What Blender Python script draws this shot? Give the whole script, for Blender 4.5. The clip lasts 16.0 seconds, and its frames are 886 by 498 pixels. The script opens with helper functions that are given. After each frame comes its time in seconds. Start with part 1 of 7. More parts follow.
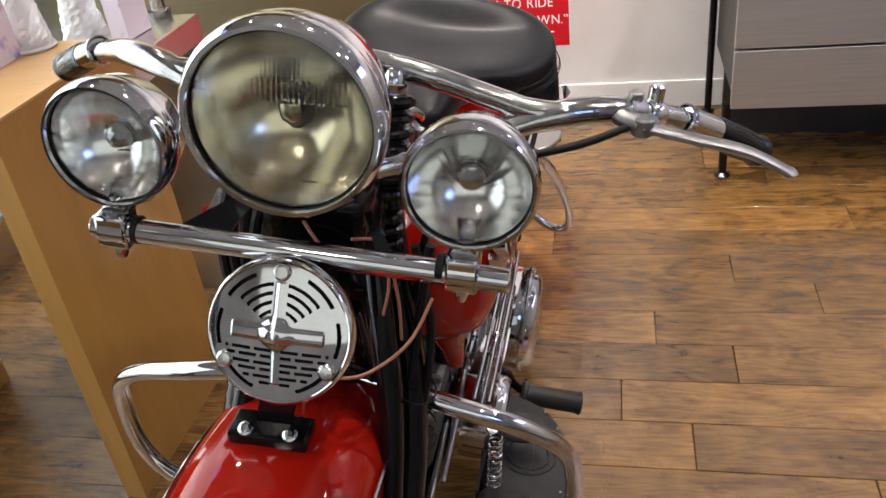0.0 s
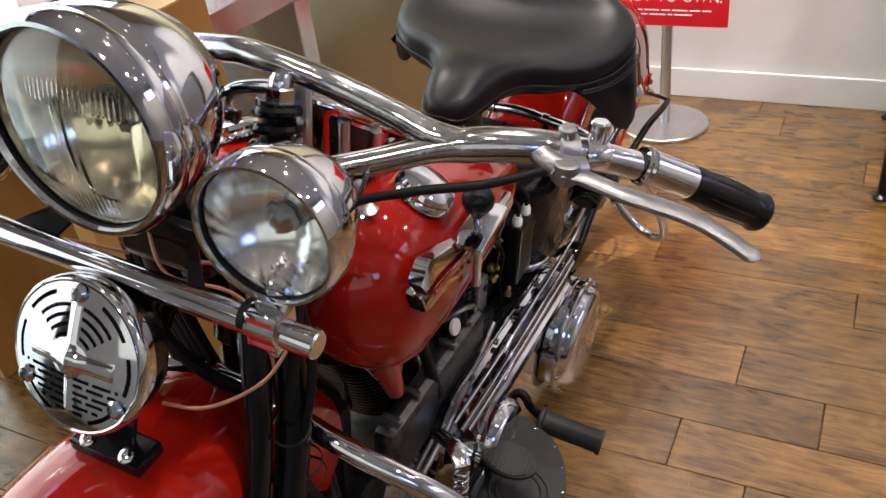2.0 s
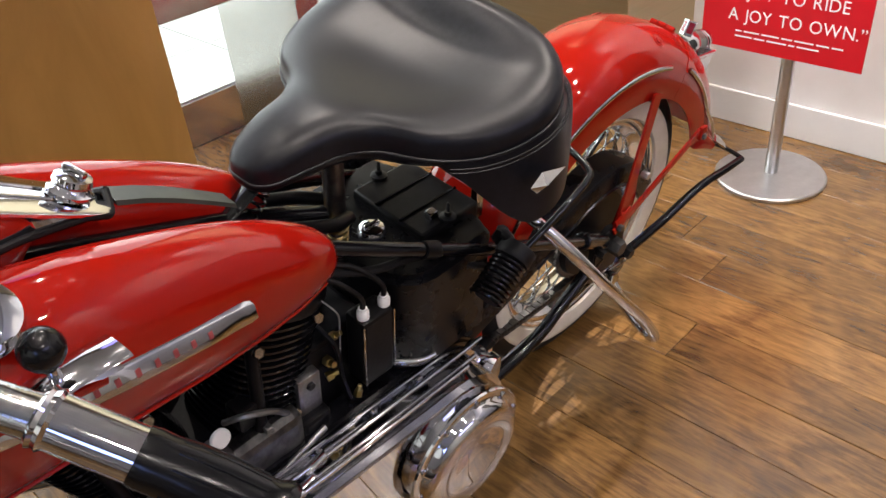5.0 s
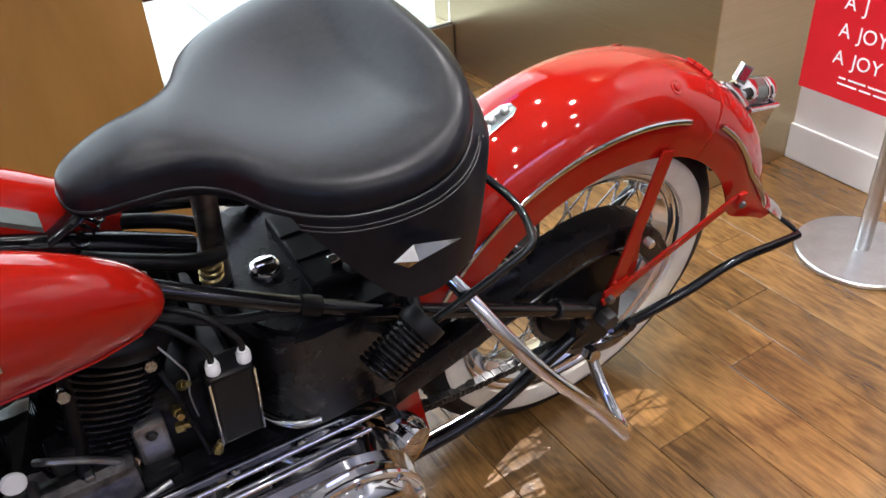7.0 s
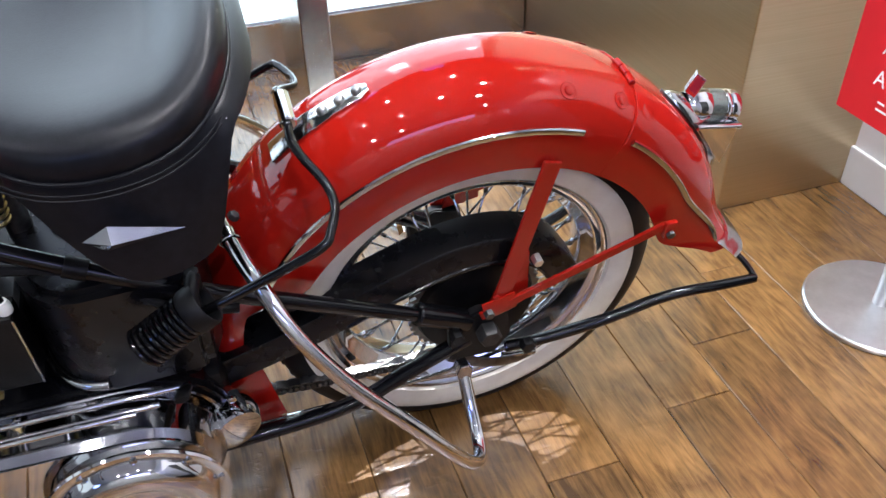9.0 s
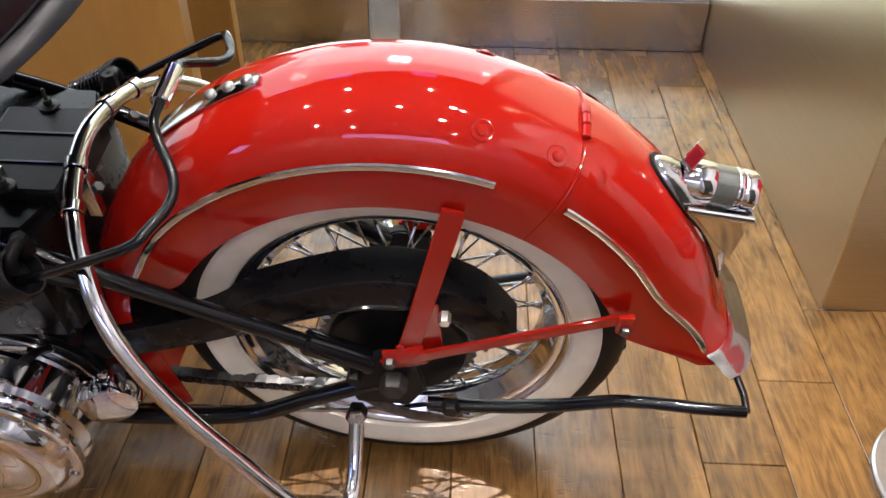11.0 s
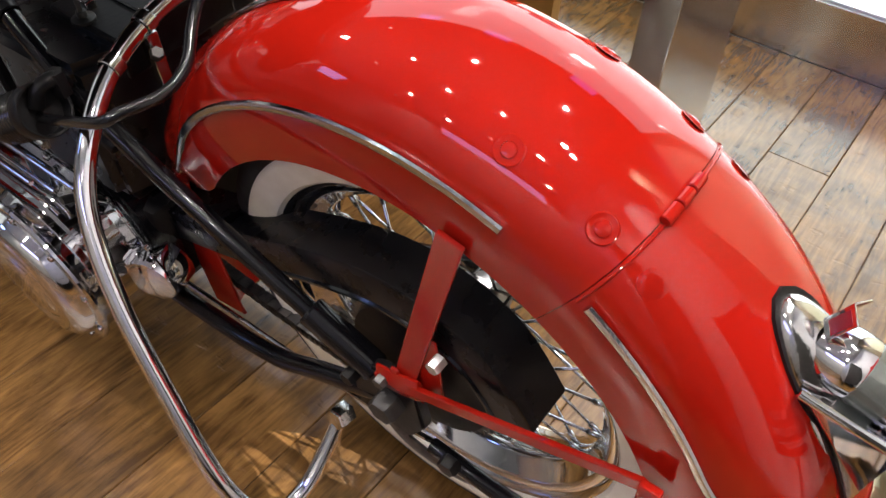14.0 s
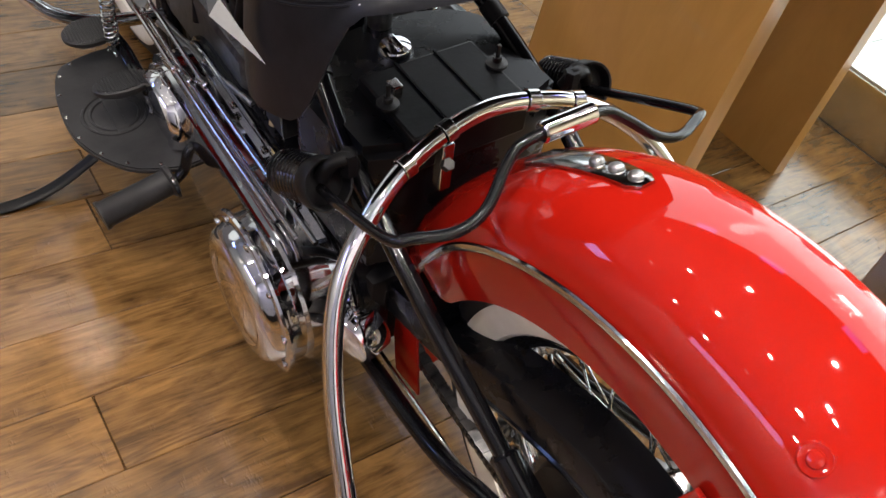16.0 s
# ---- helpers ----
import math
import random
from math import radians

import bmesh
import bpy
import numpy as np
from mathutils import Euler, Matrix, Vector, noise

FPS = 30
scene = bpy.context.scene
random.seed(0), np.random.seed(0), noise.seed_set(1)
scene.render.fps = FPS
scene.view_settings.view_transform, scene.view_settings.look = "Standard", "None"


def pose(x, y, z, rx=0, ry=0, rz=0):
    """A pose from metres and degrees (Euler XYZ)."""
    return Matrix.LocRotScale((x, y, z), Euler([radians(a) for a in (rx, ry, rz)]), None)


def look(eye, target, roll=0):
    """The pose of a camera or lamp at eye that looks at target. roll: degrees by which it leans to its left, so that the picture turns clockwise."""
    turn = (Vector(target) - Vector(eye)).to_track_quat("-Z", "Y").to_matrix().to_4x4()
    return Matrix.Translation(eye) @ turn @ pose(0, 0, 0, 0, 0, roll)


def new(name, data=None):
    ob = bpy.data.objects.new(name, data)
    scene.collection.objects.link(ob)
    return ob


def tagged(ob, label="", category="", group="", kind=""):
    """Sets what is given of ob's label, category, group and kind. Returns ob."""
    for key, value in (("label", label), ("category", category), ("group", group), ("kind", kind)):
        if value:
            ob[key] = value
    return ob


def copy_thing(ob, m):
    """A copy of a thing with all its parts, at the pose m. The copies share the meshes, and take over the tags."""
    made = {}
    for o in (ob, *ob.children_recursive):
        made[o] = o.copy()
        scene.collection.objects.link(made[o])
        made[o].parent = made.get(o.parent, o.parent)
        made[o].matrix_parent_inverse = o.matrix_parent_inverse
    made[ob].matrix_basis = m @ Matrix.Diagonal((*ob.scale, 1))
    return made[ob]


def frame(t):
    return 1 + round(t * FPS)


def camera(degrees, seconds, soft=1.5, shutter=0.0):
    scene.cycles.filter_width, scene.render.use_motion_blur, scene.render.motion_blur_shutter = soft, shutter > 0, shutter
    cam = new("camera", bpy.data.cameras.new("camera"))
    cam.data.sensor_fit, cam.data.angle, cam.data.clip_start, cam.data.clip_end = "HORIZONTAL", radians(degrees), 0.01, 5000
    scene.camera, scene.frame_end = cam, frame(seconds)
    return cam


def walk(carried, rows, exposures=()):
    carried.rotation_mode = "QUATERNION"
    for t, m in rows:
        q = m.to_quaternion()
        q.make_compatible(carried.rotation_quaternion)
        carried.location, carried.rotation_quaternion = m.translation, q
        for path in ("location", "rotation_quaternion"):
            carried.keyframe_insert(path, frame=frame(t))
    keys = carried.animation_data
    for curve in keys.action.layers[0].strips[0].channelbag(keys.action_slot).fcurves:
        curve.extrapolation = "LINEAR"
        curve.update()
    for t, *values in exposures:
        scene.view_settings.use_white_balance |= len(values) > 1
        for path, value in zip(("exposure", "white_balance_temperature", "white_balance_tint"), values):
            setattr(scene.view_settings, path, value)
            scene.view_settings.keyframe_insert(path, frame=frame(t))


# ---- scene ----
cam = camera(56.1, 16.0)
PATH = [
    (0, (-0.095, -1.789, 1.421), (-0.508, -0.134, 0.378), -7.4),
    (0.5, (-0.068, -1.727, 1.419), (-0.577, -0.103, 0.369), -7.6),
    (1, (-0.002, -1.651, 1.404), (-0.642, -0.081, 0.344), -7.8),
    (1.5, (0.098, -1.591, 1.403), (-0.657, -0.08, 0.333), -7.9),
    (2, (0.162, -1.537, 1.39), (-0.681, -0.085, 0.304), -7.7),
    (2.5, (0.189, -1.456, 1.37), (-0.709, -0.055, 0.261), -7.2),
    (3, (0.209, -1.346, 1.352), (-0.722, 0.021, 0.228), -7.0),
    (3.5, (0.221, -1.228, 1.351), (-0.749, 0.103, 0.217), -6.8),
    (4, (0.243, -1.138, 1.352), (-0.79, 0.144, 0.217), -6.6),
    (4.5, (0.306, -1.039, 1.337), (-0.811, 0.173, 0.205), -6.3),
    (5, (0.408, -0.89, 1.332), (-0.799, 0.234, 0.202), -5.8),
    (5.2, (0.443, -0.843, 1.334), (-0.79, 0.248, 0.199), -5.3),
    (7.3, (0.455, -0.403, 1.279), (-0.974, 0.381, 0.121), -2.8),
    (7.5, (0.469, -0.347, 1.286), (-0.965, 0.398, 0.108), -2.1),
    (8, (0.533, -0.211, 1.266), (-0.937, 0.431, 0.071), -1.8),
    (8.5, (0.56, -0.11, 1.261), (-0.929, 0.446, 0.048), -1.3),
    (9, (0.532, -0.019, 1.248), (-0.98, 0.468, 0.033), -1.5),
    (9.2, (0.512, 0.03, 1.243), (-1.005, 0.49, 0.024), -1.4),
    (11.3, (0.387, 0.493, 1.189), (-1.167, 0.342, -0.061), 1.1),
    (11.5, (0.366, 0.512, 1.186), (-1.176, 0.307, -0.072), 1.6),
    (12, (0.278, 0.541, 1.174), (-1.212, 0.198, -0.116), 2.2),
    (12.5, (0.212, 0.607, 1.143), (-1.218, 0.137, -0.174), 2.2),
    (13, (0.141, 0.689, 1.109), (-1.217, 0.09, -0.232), 2.3),
    (13.5, (0.096, 0.724, 1.099), (-1.201, 0.026, -0.254), 3.5),
    (14, (0.069, 0.709, 1.099), (-1.163, -0.095, -0.255), 5.1),
    (14.5, (0.065, 0.675, 1.105), (-1.118, -0.197, -0.251), 8.2),
    (15, (0.078, 0.63, 1.122), (-1.058, -0.296, -0.238), 11.5),
    (15.5, (0.092, 0.58, 1.154), (-0.995, -0.384, -0.22), 14.5),
    (16, (0.091, 0.512, 1.181), (-0.958, -0.49, -0.196), 17.1),
]
walk(cam, [(t, look(eye, target, roll)) for t, eye, target, roll in PATH], [(0, -0.14, 7000, 12), (5.0, -0.05, 7000, 13), (8.0, 0.16, 6000, 10), (9.2, 0.16, 5900, 10), (11.5, 0.12, 6900, 12), (12.5, 0.04, 6800, 12), (14.5, 0.03, 6900, 12), (16.0, 0.19, 6900, 12)])

# ---- world and light ----
world = bpy.data.worlds.new("world")
scene.world = world
world.use_nodes = True
world.node_tree.nodes["Background"].inputs[0].default_value = (0.75, 0.85, 1.0, 1)
world.node_tree.nodes["Background"].inputs[1].default_value = 0.08


def spot(place, target, power, size=0.04, angle=70, colour=(1.0, 0.95, 0.915), blend=0.6):
    lamp = bpy.data.lights.new("ceiling_spot", "SPOT")
    lamp.energy, lamp.color, lamp.shadow_soft_size = power, colour, size
    lamp.spot_size, lamp.spot_blend = radians(angle), blend
    ob = new("ceiling_spot", lamp)
    ob.matrix_world = look(place, target)
    return ob


def panel_light(place, target, power, sx, sy, colour):
    lamp = bpy.data.lights.new("area_light", "AREA")
    lamp.shape, lamp.size, lamp.size_y, lamp.energy, lamp.color = "RECTANGLE", sx, sy, power, colour
    ob = new("area_light", lamp)
    ob.matrix_world = look(place, target)
    return ob


CEIL = 3.0
DOWNLIGHTS = [(-1.5, 0.68), (-1.35, -0.4), (-0.55, 1.0), (-0.15, 0.3), (0.55, 0.9), (0.2, -0.4), (-0.5, -1.0), (1.45, 0.2), (0.45, -1.7)]
for k, (lx, ly) in enumerate(DOWNLIGHTS):
    spot((lx, ly, CEIL - 0.03), (lx * 0.9 - 0.03, ly * 0.9 + 0.02, 0) if k else (-0.5, 0.33, 0), (90, 40, 125, 48, 90, 104, 30, 90, 26)[k], (0.022, 0.03, 0.04, 0.025, 0.05)[k % 5])
# narrow accent spotlight through the rear wheel's spokes
spot((-1.5, 0.68, CEIL - 0.03), (-0.44, 0.32, 0), 700, 0.012, 9, blend=0.25)
# daylight and shop-front brightness of the mall, in the window's opening
panel_light((-2.16, -0.9, 1.3), (0, -0.7, 0.2), 62, 4.0, 2.2, (0.80, 0.91, 1.0))
# unseen panel before the closed south wall, added as brightness mirrored in the chrome
panel_light((0.2, -3.55, 1.5), (0.2, 0, 0.9), 14, 3.0, 1.9, (0.90, 1.0, 0.98))
# unseen spot, added to lay a sheen on the floor
spot((-0.6, -2.5, CEIL - 0.03), (-0.1, -0.35, 0), 45, 0.12)
# unseen violet panel at the east wall, added for the blue-violet tint on blacks
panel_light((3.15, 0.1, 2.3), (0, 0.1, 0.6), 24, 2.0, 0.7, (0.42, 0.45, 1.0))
# short violet light strips in the head of the shop window
for ly in (-1.5, -0.55, 0.55):
    panel_light((-2.17, ly, 2.8), (-0.6, ly, 0.9), 0.55, 0.32, 0.16, (0.27, 0.25, 1.0))
# unseen blue panel at the far end, added for blue edges on the chrome
panel_light((2.3, -3.5, 2.2), (0.0, 0.0, 0.9), 14, 1.0, 0.6, (0.25, 0.4, 1.0))
# unseen washers: three bounce fill off the east wall, two brighten the north
for ly in (-1.4, 0.0, 1.1):
    spot((2.3, ly, CEIL - 0.03), (3.2, ly, 1.0), 170, angle=80)
spot((-0.45, 1.15, CEIL - 0.03), (-0.5, 1.6, 0.7), 150, angle=62, colour=(0.96, 0.96, 1.0))
spot((0.9, 0.5, CEIL - 0.03), (0.8, 1.6, 0.9), 145, angle=75)
# unseen spots over the rest of the shop, added as fill from the east
for lx, ly in ((2.1, -0.6), (1.6, -1.2), (2.0, 1.2)):
    spot((lx, ly, CEIL - 0.03), (lx - 1.4, ly * 0.6, 0), 48, 0.04, 80)
# the mall's own ceiling light over its tiled floor
panel_light((-3.6, 0.3, 2.9), (-3.6, 0.3, 0), 60, 2.4, 4.0, (0.95, 0.98, 1.0))
# unseen panels under the mall ceiling, added for white streaks on the fender
for ty in (-1.6, 0.15, 1.7):
    panel_light((-3.1, ty, 3.15), (-2.6, ty, 0), 27, 0.35, 1.1, (0.93, 0.97, 1.0))

# ---- materials ----


def mat(name, colour=(0.5, 0.5, 0.5), rough=0.5, metal=0.0, coat=0.0, spec=0.5):
    m = bpy.data.materials.new(name)
    m.use_nodes = True
    b = m.node_tree.nodes["Principled BSDF"]
    b.inputs["Base Color"].default_value = (*colour, 1)
    b.inputs["Roughness"].default_value, b.inputs["Metallic"].default_value = rough, metal
    b.inputs["Coat Weight"].default_value, b.inputs["Specular IOR Level"].default_value = coat, spec
    b.inputs["Coat Roughness"].default_value = 0.03
    return m


def nodes_of(m):
    t = m.node_tree
    return t, t.nodes["Principled BSDF"]


def add(t, kind, **values):
    n = t.nodes.new(kind)
    for key, value in values.items():
        n.inputs[key.replace("_", " ")].default_value = value
    return n


def vary(m, scale, low, high, detail=5.0, rough=None, bump=0.0, bump_scale=None, stretch=(1, 1, 1), coords="Object"):
    """Mottles the base colour between two values, and the gloss and relief with it."""
    t, b = nodes_of(m)
    co = t.nodes.new("ShaderNodeTexCoord")
    mp = add(t, "ShaderNodeMapping", Scale=stretch)
    t.links.new(co.outputs[coords], mp.inputs["Vector"])
    n = add(t, "ShaderNodeTexNoise", Scale=scale, Detail=detail, Roughness=0.6)
    t.links.new(mp.outputs[0], n.inputs["Vector"])
    r = t.nodes.new("ShaderNodeValToRGB")
    r.color_ramp.elements[0].position, r.color_ramp.elements[1].position = 0.3, 0.72
    r.color_ramp.elements[0].color, r.color_ramp.elements[1].color = (*low, 1), (*high, 1)
    t.links.new(n.outputs["Fac"], r.inputs["Fac"])
    t.links.new(r.outputs["Color"], b.inputs["Base Color"])
    if rough:
        q = add(t, "ShaderNodeMapRange")
        q.inputs["To Min"].default_value, q.inputs["To Max"].default_value = rough
        t.links.new(n.outputs["Fac"], q.inputs["Value"])
        t.links.new(q.outputs[0], b.inputs["Roughness"])
    if bump:
        n2 = add(t, "ShaderNodeTexNoise", Scale=bump_scale or scale * 4, Detail=4.0)
        t.links.new(mp.outputs[0], n2.inputs["Vector"])
        bp = add(t, "ShaderNodeBump", Strength=bump, Distance=0.002)
        t.links.new(n2.outputs["Fac"], bp.inputs["Height"])
        t.links.new(bp.outputs[0], b.inputs["Normal"])
    return m


DULL_STEEL = vary(mat("oily_bolt_steel", (0.05, 0.05, 0.05), 0.45, 0.8), 50, (0.03, 0.03, 0.031), (0.075, 0.072, 0.07), rough=(0.38, 0.55), bump=0.2)
DARK_STEEL = vary(mat("dark_oily_steel", (0.09, 0.09, 0.095), 0.35, 1.0), 50, (0.07, 0.07, 0.073), (0.20, 0.195, 0.19), rough=(0.28, 0.5), bump=0.2)
CHROME = vary(mat("chrome", (0.78, 0.78, 0.79), 0.05, 1.0), 18, (0.60, 0.60, 0.62), (0.72, 0.72, 0.735), rough=(0.03, 0.09))
WORN_CHROME = vary(mat("worn_chrome", (0.6, 0.6, 0.6), 0.16, 1.0), 60, (0.42, 0.42, 0.41), (0.60, 0.60, 0.60), rough=(0.06, 0.18), bump=0.1)
ALLOY = vary(mat("cast_alloy", (0.5, 0.5, 0.5), 0.35, 1.0), 70, (0.23, 0.23, 0.235), (0.36, 0.355, 0.35), rough=(0.30, 0.5), bump=0.25)
RED = vary(mat("red_paint", (0.5, 0.012, 0.006), 0.45, 0.0, 1.0, 0.0), 3, (0.258, 0.0065, 0.0032), (0.297, 0.008, 0.0039), rough=(0.4, 0.5))
nodes_of(RED)[1].inputs["Coat Roughness"].default_value = 0.03
BLACK = vary(mat("black_enamel", (0.006, 0.006, 0.007), 0.16, 0.0, 0.18, 0.25), 30, (0.002, 0.002, 0.0024), (0.0055, 0.0055, 0.0068), rough=(0.09, 0.22))
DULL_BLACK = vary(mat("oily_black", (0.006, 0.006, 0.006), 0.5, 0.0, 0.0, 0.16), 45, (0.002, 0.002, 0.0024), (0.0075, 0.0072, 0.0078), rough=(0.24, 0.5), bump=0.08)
RUBBER = vary(mat("black_rubber", (0.012, 0.012, 0.013), 0.55, 0.0, 0.0, 0.2), 60, (0.003, 0.003, 0.0034), (0.008, 0.008, 0.0088), rough=(0.36, 0.6), bump=0.1)
WORN_RUBBER = vary(mat("worn_grey_rubber", (0.025, 0.025, 0.026), 0.5, 0.0, 0.0, 0.3), 35, (0.014, 0.014, 0.0148), (0.028, 0.0275, 0.028), rough=(0.4, 0.6), bump=0.1)
GRIP_RUBBER = vary(mat("grip_rubber", (0.012, 0.012, 0.013), 0.3, 0.0, 0.0, 0.3), 60, (0.003, 0.003, 0.0034), (0.006, 0.006, 0.0068), rough=(0.12, 0.25))
WHITEWALL = vary(mat("whitewall_rubber", (0.62, 0.58, 0.5), 0.5), 22, (0.66, 0.61, 0.50), (0.78, 0.74, 0.64), rough=(0.4, 0.6))
LEATHER = vary(mat("black_leather", (0.009, 0.009, 0.011), 0.36, 0.0, 0.0, 0.20), 90, (0.0045, 0.0048, 0.0065), (0.009, 0.0095, 0.0125), rough=(0.28, 0.40), bump=0.06, bump_scale=420)
WHITE_PLASTIC = mat("white_plastic", (0.7, 0.7, 0.68), 0.4)
COPPER_WIRE = mat("copper_wire", (0.42, 0.17, 0.10), 0.45)
GREY_WIRE = mat("grey_wire", (0.22, 0.22, 0.21), 0.5)
DIAL = mat("dial_black", (0.02, 0.025, 0.02), 0.3)
EMBLEM_RED = mat("faded_red_enamel", (0.42, 0.10, 0.11), 0.3, 0.6)
REFLECTOR_RED = mat("red_reflector", (0.16, 0.01, 0.02), 0.15, 0.0, 1.0)
REFLECTOR = vary(mat("silvered_reflector", (0.8, 0.8, 0.78), 0.06, 1.0), 30, (0.74, 0.74, 0.72), (0.90, 0.90, 0.89), rough=(0.10, 0.22), bump=0.12, bump_scale=30)


def glass(name, colour, rough=0.02, mixing=0.2, flutes=0.0):
    """Clear lamp or window glass: mostly lets light through, with a glossy face."""
    m = bpy.data.materials.new(name)
    m.use_nodes = True
    t = m.node_tree
    t.nodes.remove(t.nodes["Principled BSDF"])
    out = t.nodes["Material Output"]
    a = add(t, "ShaderNodeBsdfTransparent", Color=(*colour, 1))
    g = add(t, "ShaderNodeBsdfGlossy", Roughness=rough)
    fr = add(t, "ShaderNodeFresnel", IOR=1.5)
    k = t.nodes.new("ShaderNodeMath")
    k.operation = "MULTIPLY_ADD"
    k.inputs[1].default_value, k.inputs[2].default_value = 0.9, mixing * 0.3
    mix = t.nodes.new("ShaderNodeMixShader")
    t.links.new(fr.outputs[0], k.inputs[0])
    t.links.new(k.outputs[0], mix.inputs[0])
    t.links.new(a.outputs[0], mix.inputs[1])
    t.links.new(g.outputs[0], mix.inputs[2])
    t.links.new(mix.outputs[0], out.inputs["Surface"])
    return m


LENS = glass("lamp_glass", (0.86, 0.88, 0.86), 0.03, 0.25)
LENS_AMBER = mat("aged_lamp_glass", (0.89, 0.85, 0.70), 0.03)
nodes_of(LENS_AMBER)[1].inputs["Transmission Weight"].default_value = 1.0
nodes_of(LENS_AMBER)[1].inputs["IOR"].default_value = 1.45
LENS_CLEAR = mat("moulded_lamp_glass", (0.97, 0.98, 0.97), 0.03)
nodes_of(LENS_CLEAR)[1].inputs["Transmission Weight"].default_value = 1.0
nodes_of(LENS_CLEAR)[1].inputs["IOR"].default_value = 1.45
PANE = glass("window_glass", (0.93, 0.97, 0.96), 0.01, 0.1)

WALL_WHITE = vary(mat("white_wall_paint", (0.78, 0.77, 0.76), 0.55), 6, (0.74, 0.73, 0.72), (0.80, 0.79, 0.79), bump=0.12, bump_scale=160)
TRIM_WHITE = vary(mat("white_trim_paint", (0.8, 0.8, 0.79), 0.3), 5, (0.76, 0.76, 0.76), (0.82, 0.82, 0.82))
DRAWER_STEEL = vary(mat("drawer_steel", (0.5, 0.5, 0.5), 0.5, 1.0), 14, (0.46, 0.46, 0.46), (0.54, 0.54, 0.54), rough=(0.45, 0.58), stretch=(0.25, 0.25, 14))
STEEL = vary(mat("brushed_steel", (0.55, 0.54, 0.53), 0.28, 1.0), 60, (0.54, 0.525, 0.50), (0.60, 0.585, 0.56), rough=(0.18, 0.24), stretch=(0.05, 0.05, 14))
# amber reflections on the steel corner panel are put into its base colour
WARM_SHEEN = vary(mat("steel_with_warm_sheen", (0.42, 0.35, 0.24), 0.3, 1.0), 26, (0.50, 0.41, 0.26), (0.56, 0.465, 0.31), rough=(0.27, 0.33), stretch=(0.1, 0.1, 14))
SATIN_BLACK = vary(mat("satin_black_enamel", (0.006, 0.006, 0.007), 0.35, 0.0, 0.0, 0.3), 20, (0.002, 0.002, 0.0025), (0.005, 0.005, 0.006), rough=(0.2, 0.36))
SIGN_RED = vary(mat("sign_red", (0.6, 0.01, 0.02), 0.3), 4, (0.56, 0.008, 0.016), (0.64, 0.012, 0.022))
SIGN_WHITE = mat("sign_white", (0.85, 0.85, 0.85), 0.4)
SATIN = vary(mat("satin_aluminium", (0.62, 0.62, 0.63), 0.32, 1.0), 30, (0.55, 0.55, 0.56), (0.66, 0.66, 0.67), rough=(0.25, 0.4))
CEILING_WHITE = vary(mat("ceiling_paint", (0.45, 0.45, 0.45), 0.7), 4, (0.42, 0.42, 0.43), (0.48, 0.48, 0.48))
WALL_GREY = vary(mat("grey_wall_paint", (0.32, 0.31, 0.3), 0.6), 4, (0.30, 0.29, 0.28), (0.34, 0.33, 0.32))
TILE = vary(mat("pale_mall_tile", (0.78, 0.8, 0.8), 0.2), 5, (0.72, 0.75, 0.75), (0.82, 0.83, 0.83), rough=(0.12, 0.3))
GROUT = mat("grey_grout", (0.35, 0.36, 0.36), 0.8)
SUBFLOOR = vary(mat("brown_subfloor", (0.05, 0.03, 0.016), 0.8), 9, (0.04, 0.024, 0.012), (0.06, 0.036, 0.02))
DARK = vary(mat("dark_laminate", (0.02, 0.018, 0.016), 0.45), 8, (0.014, 0.013, 0.012), (0.03, 0.026, 0.023))


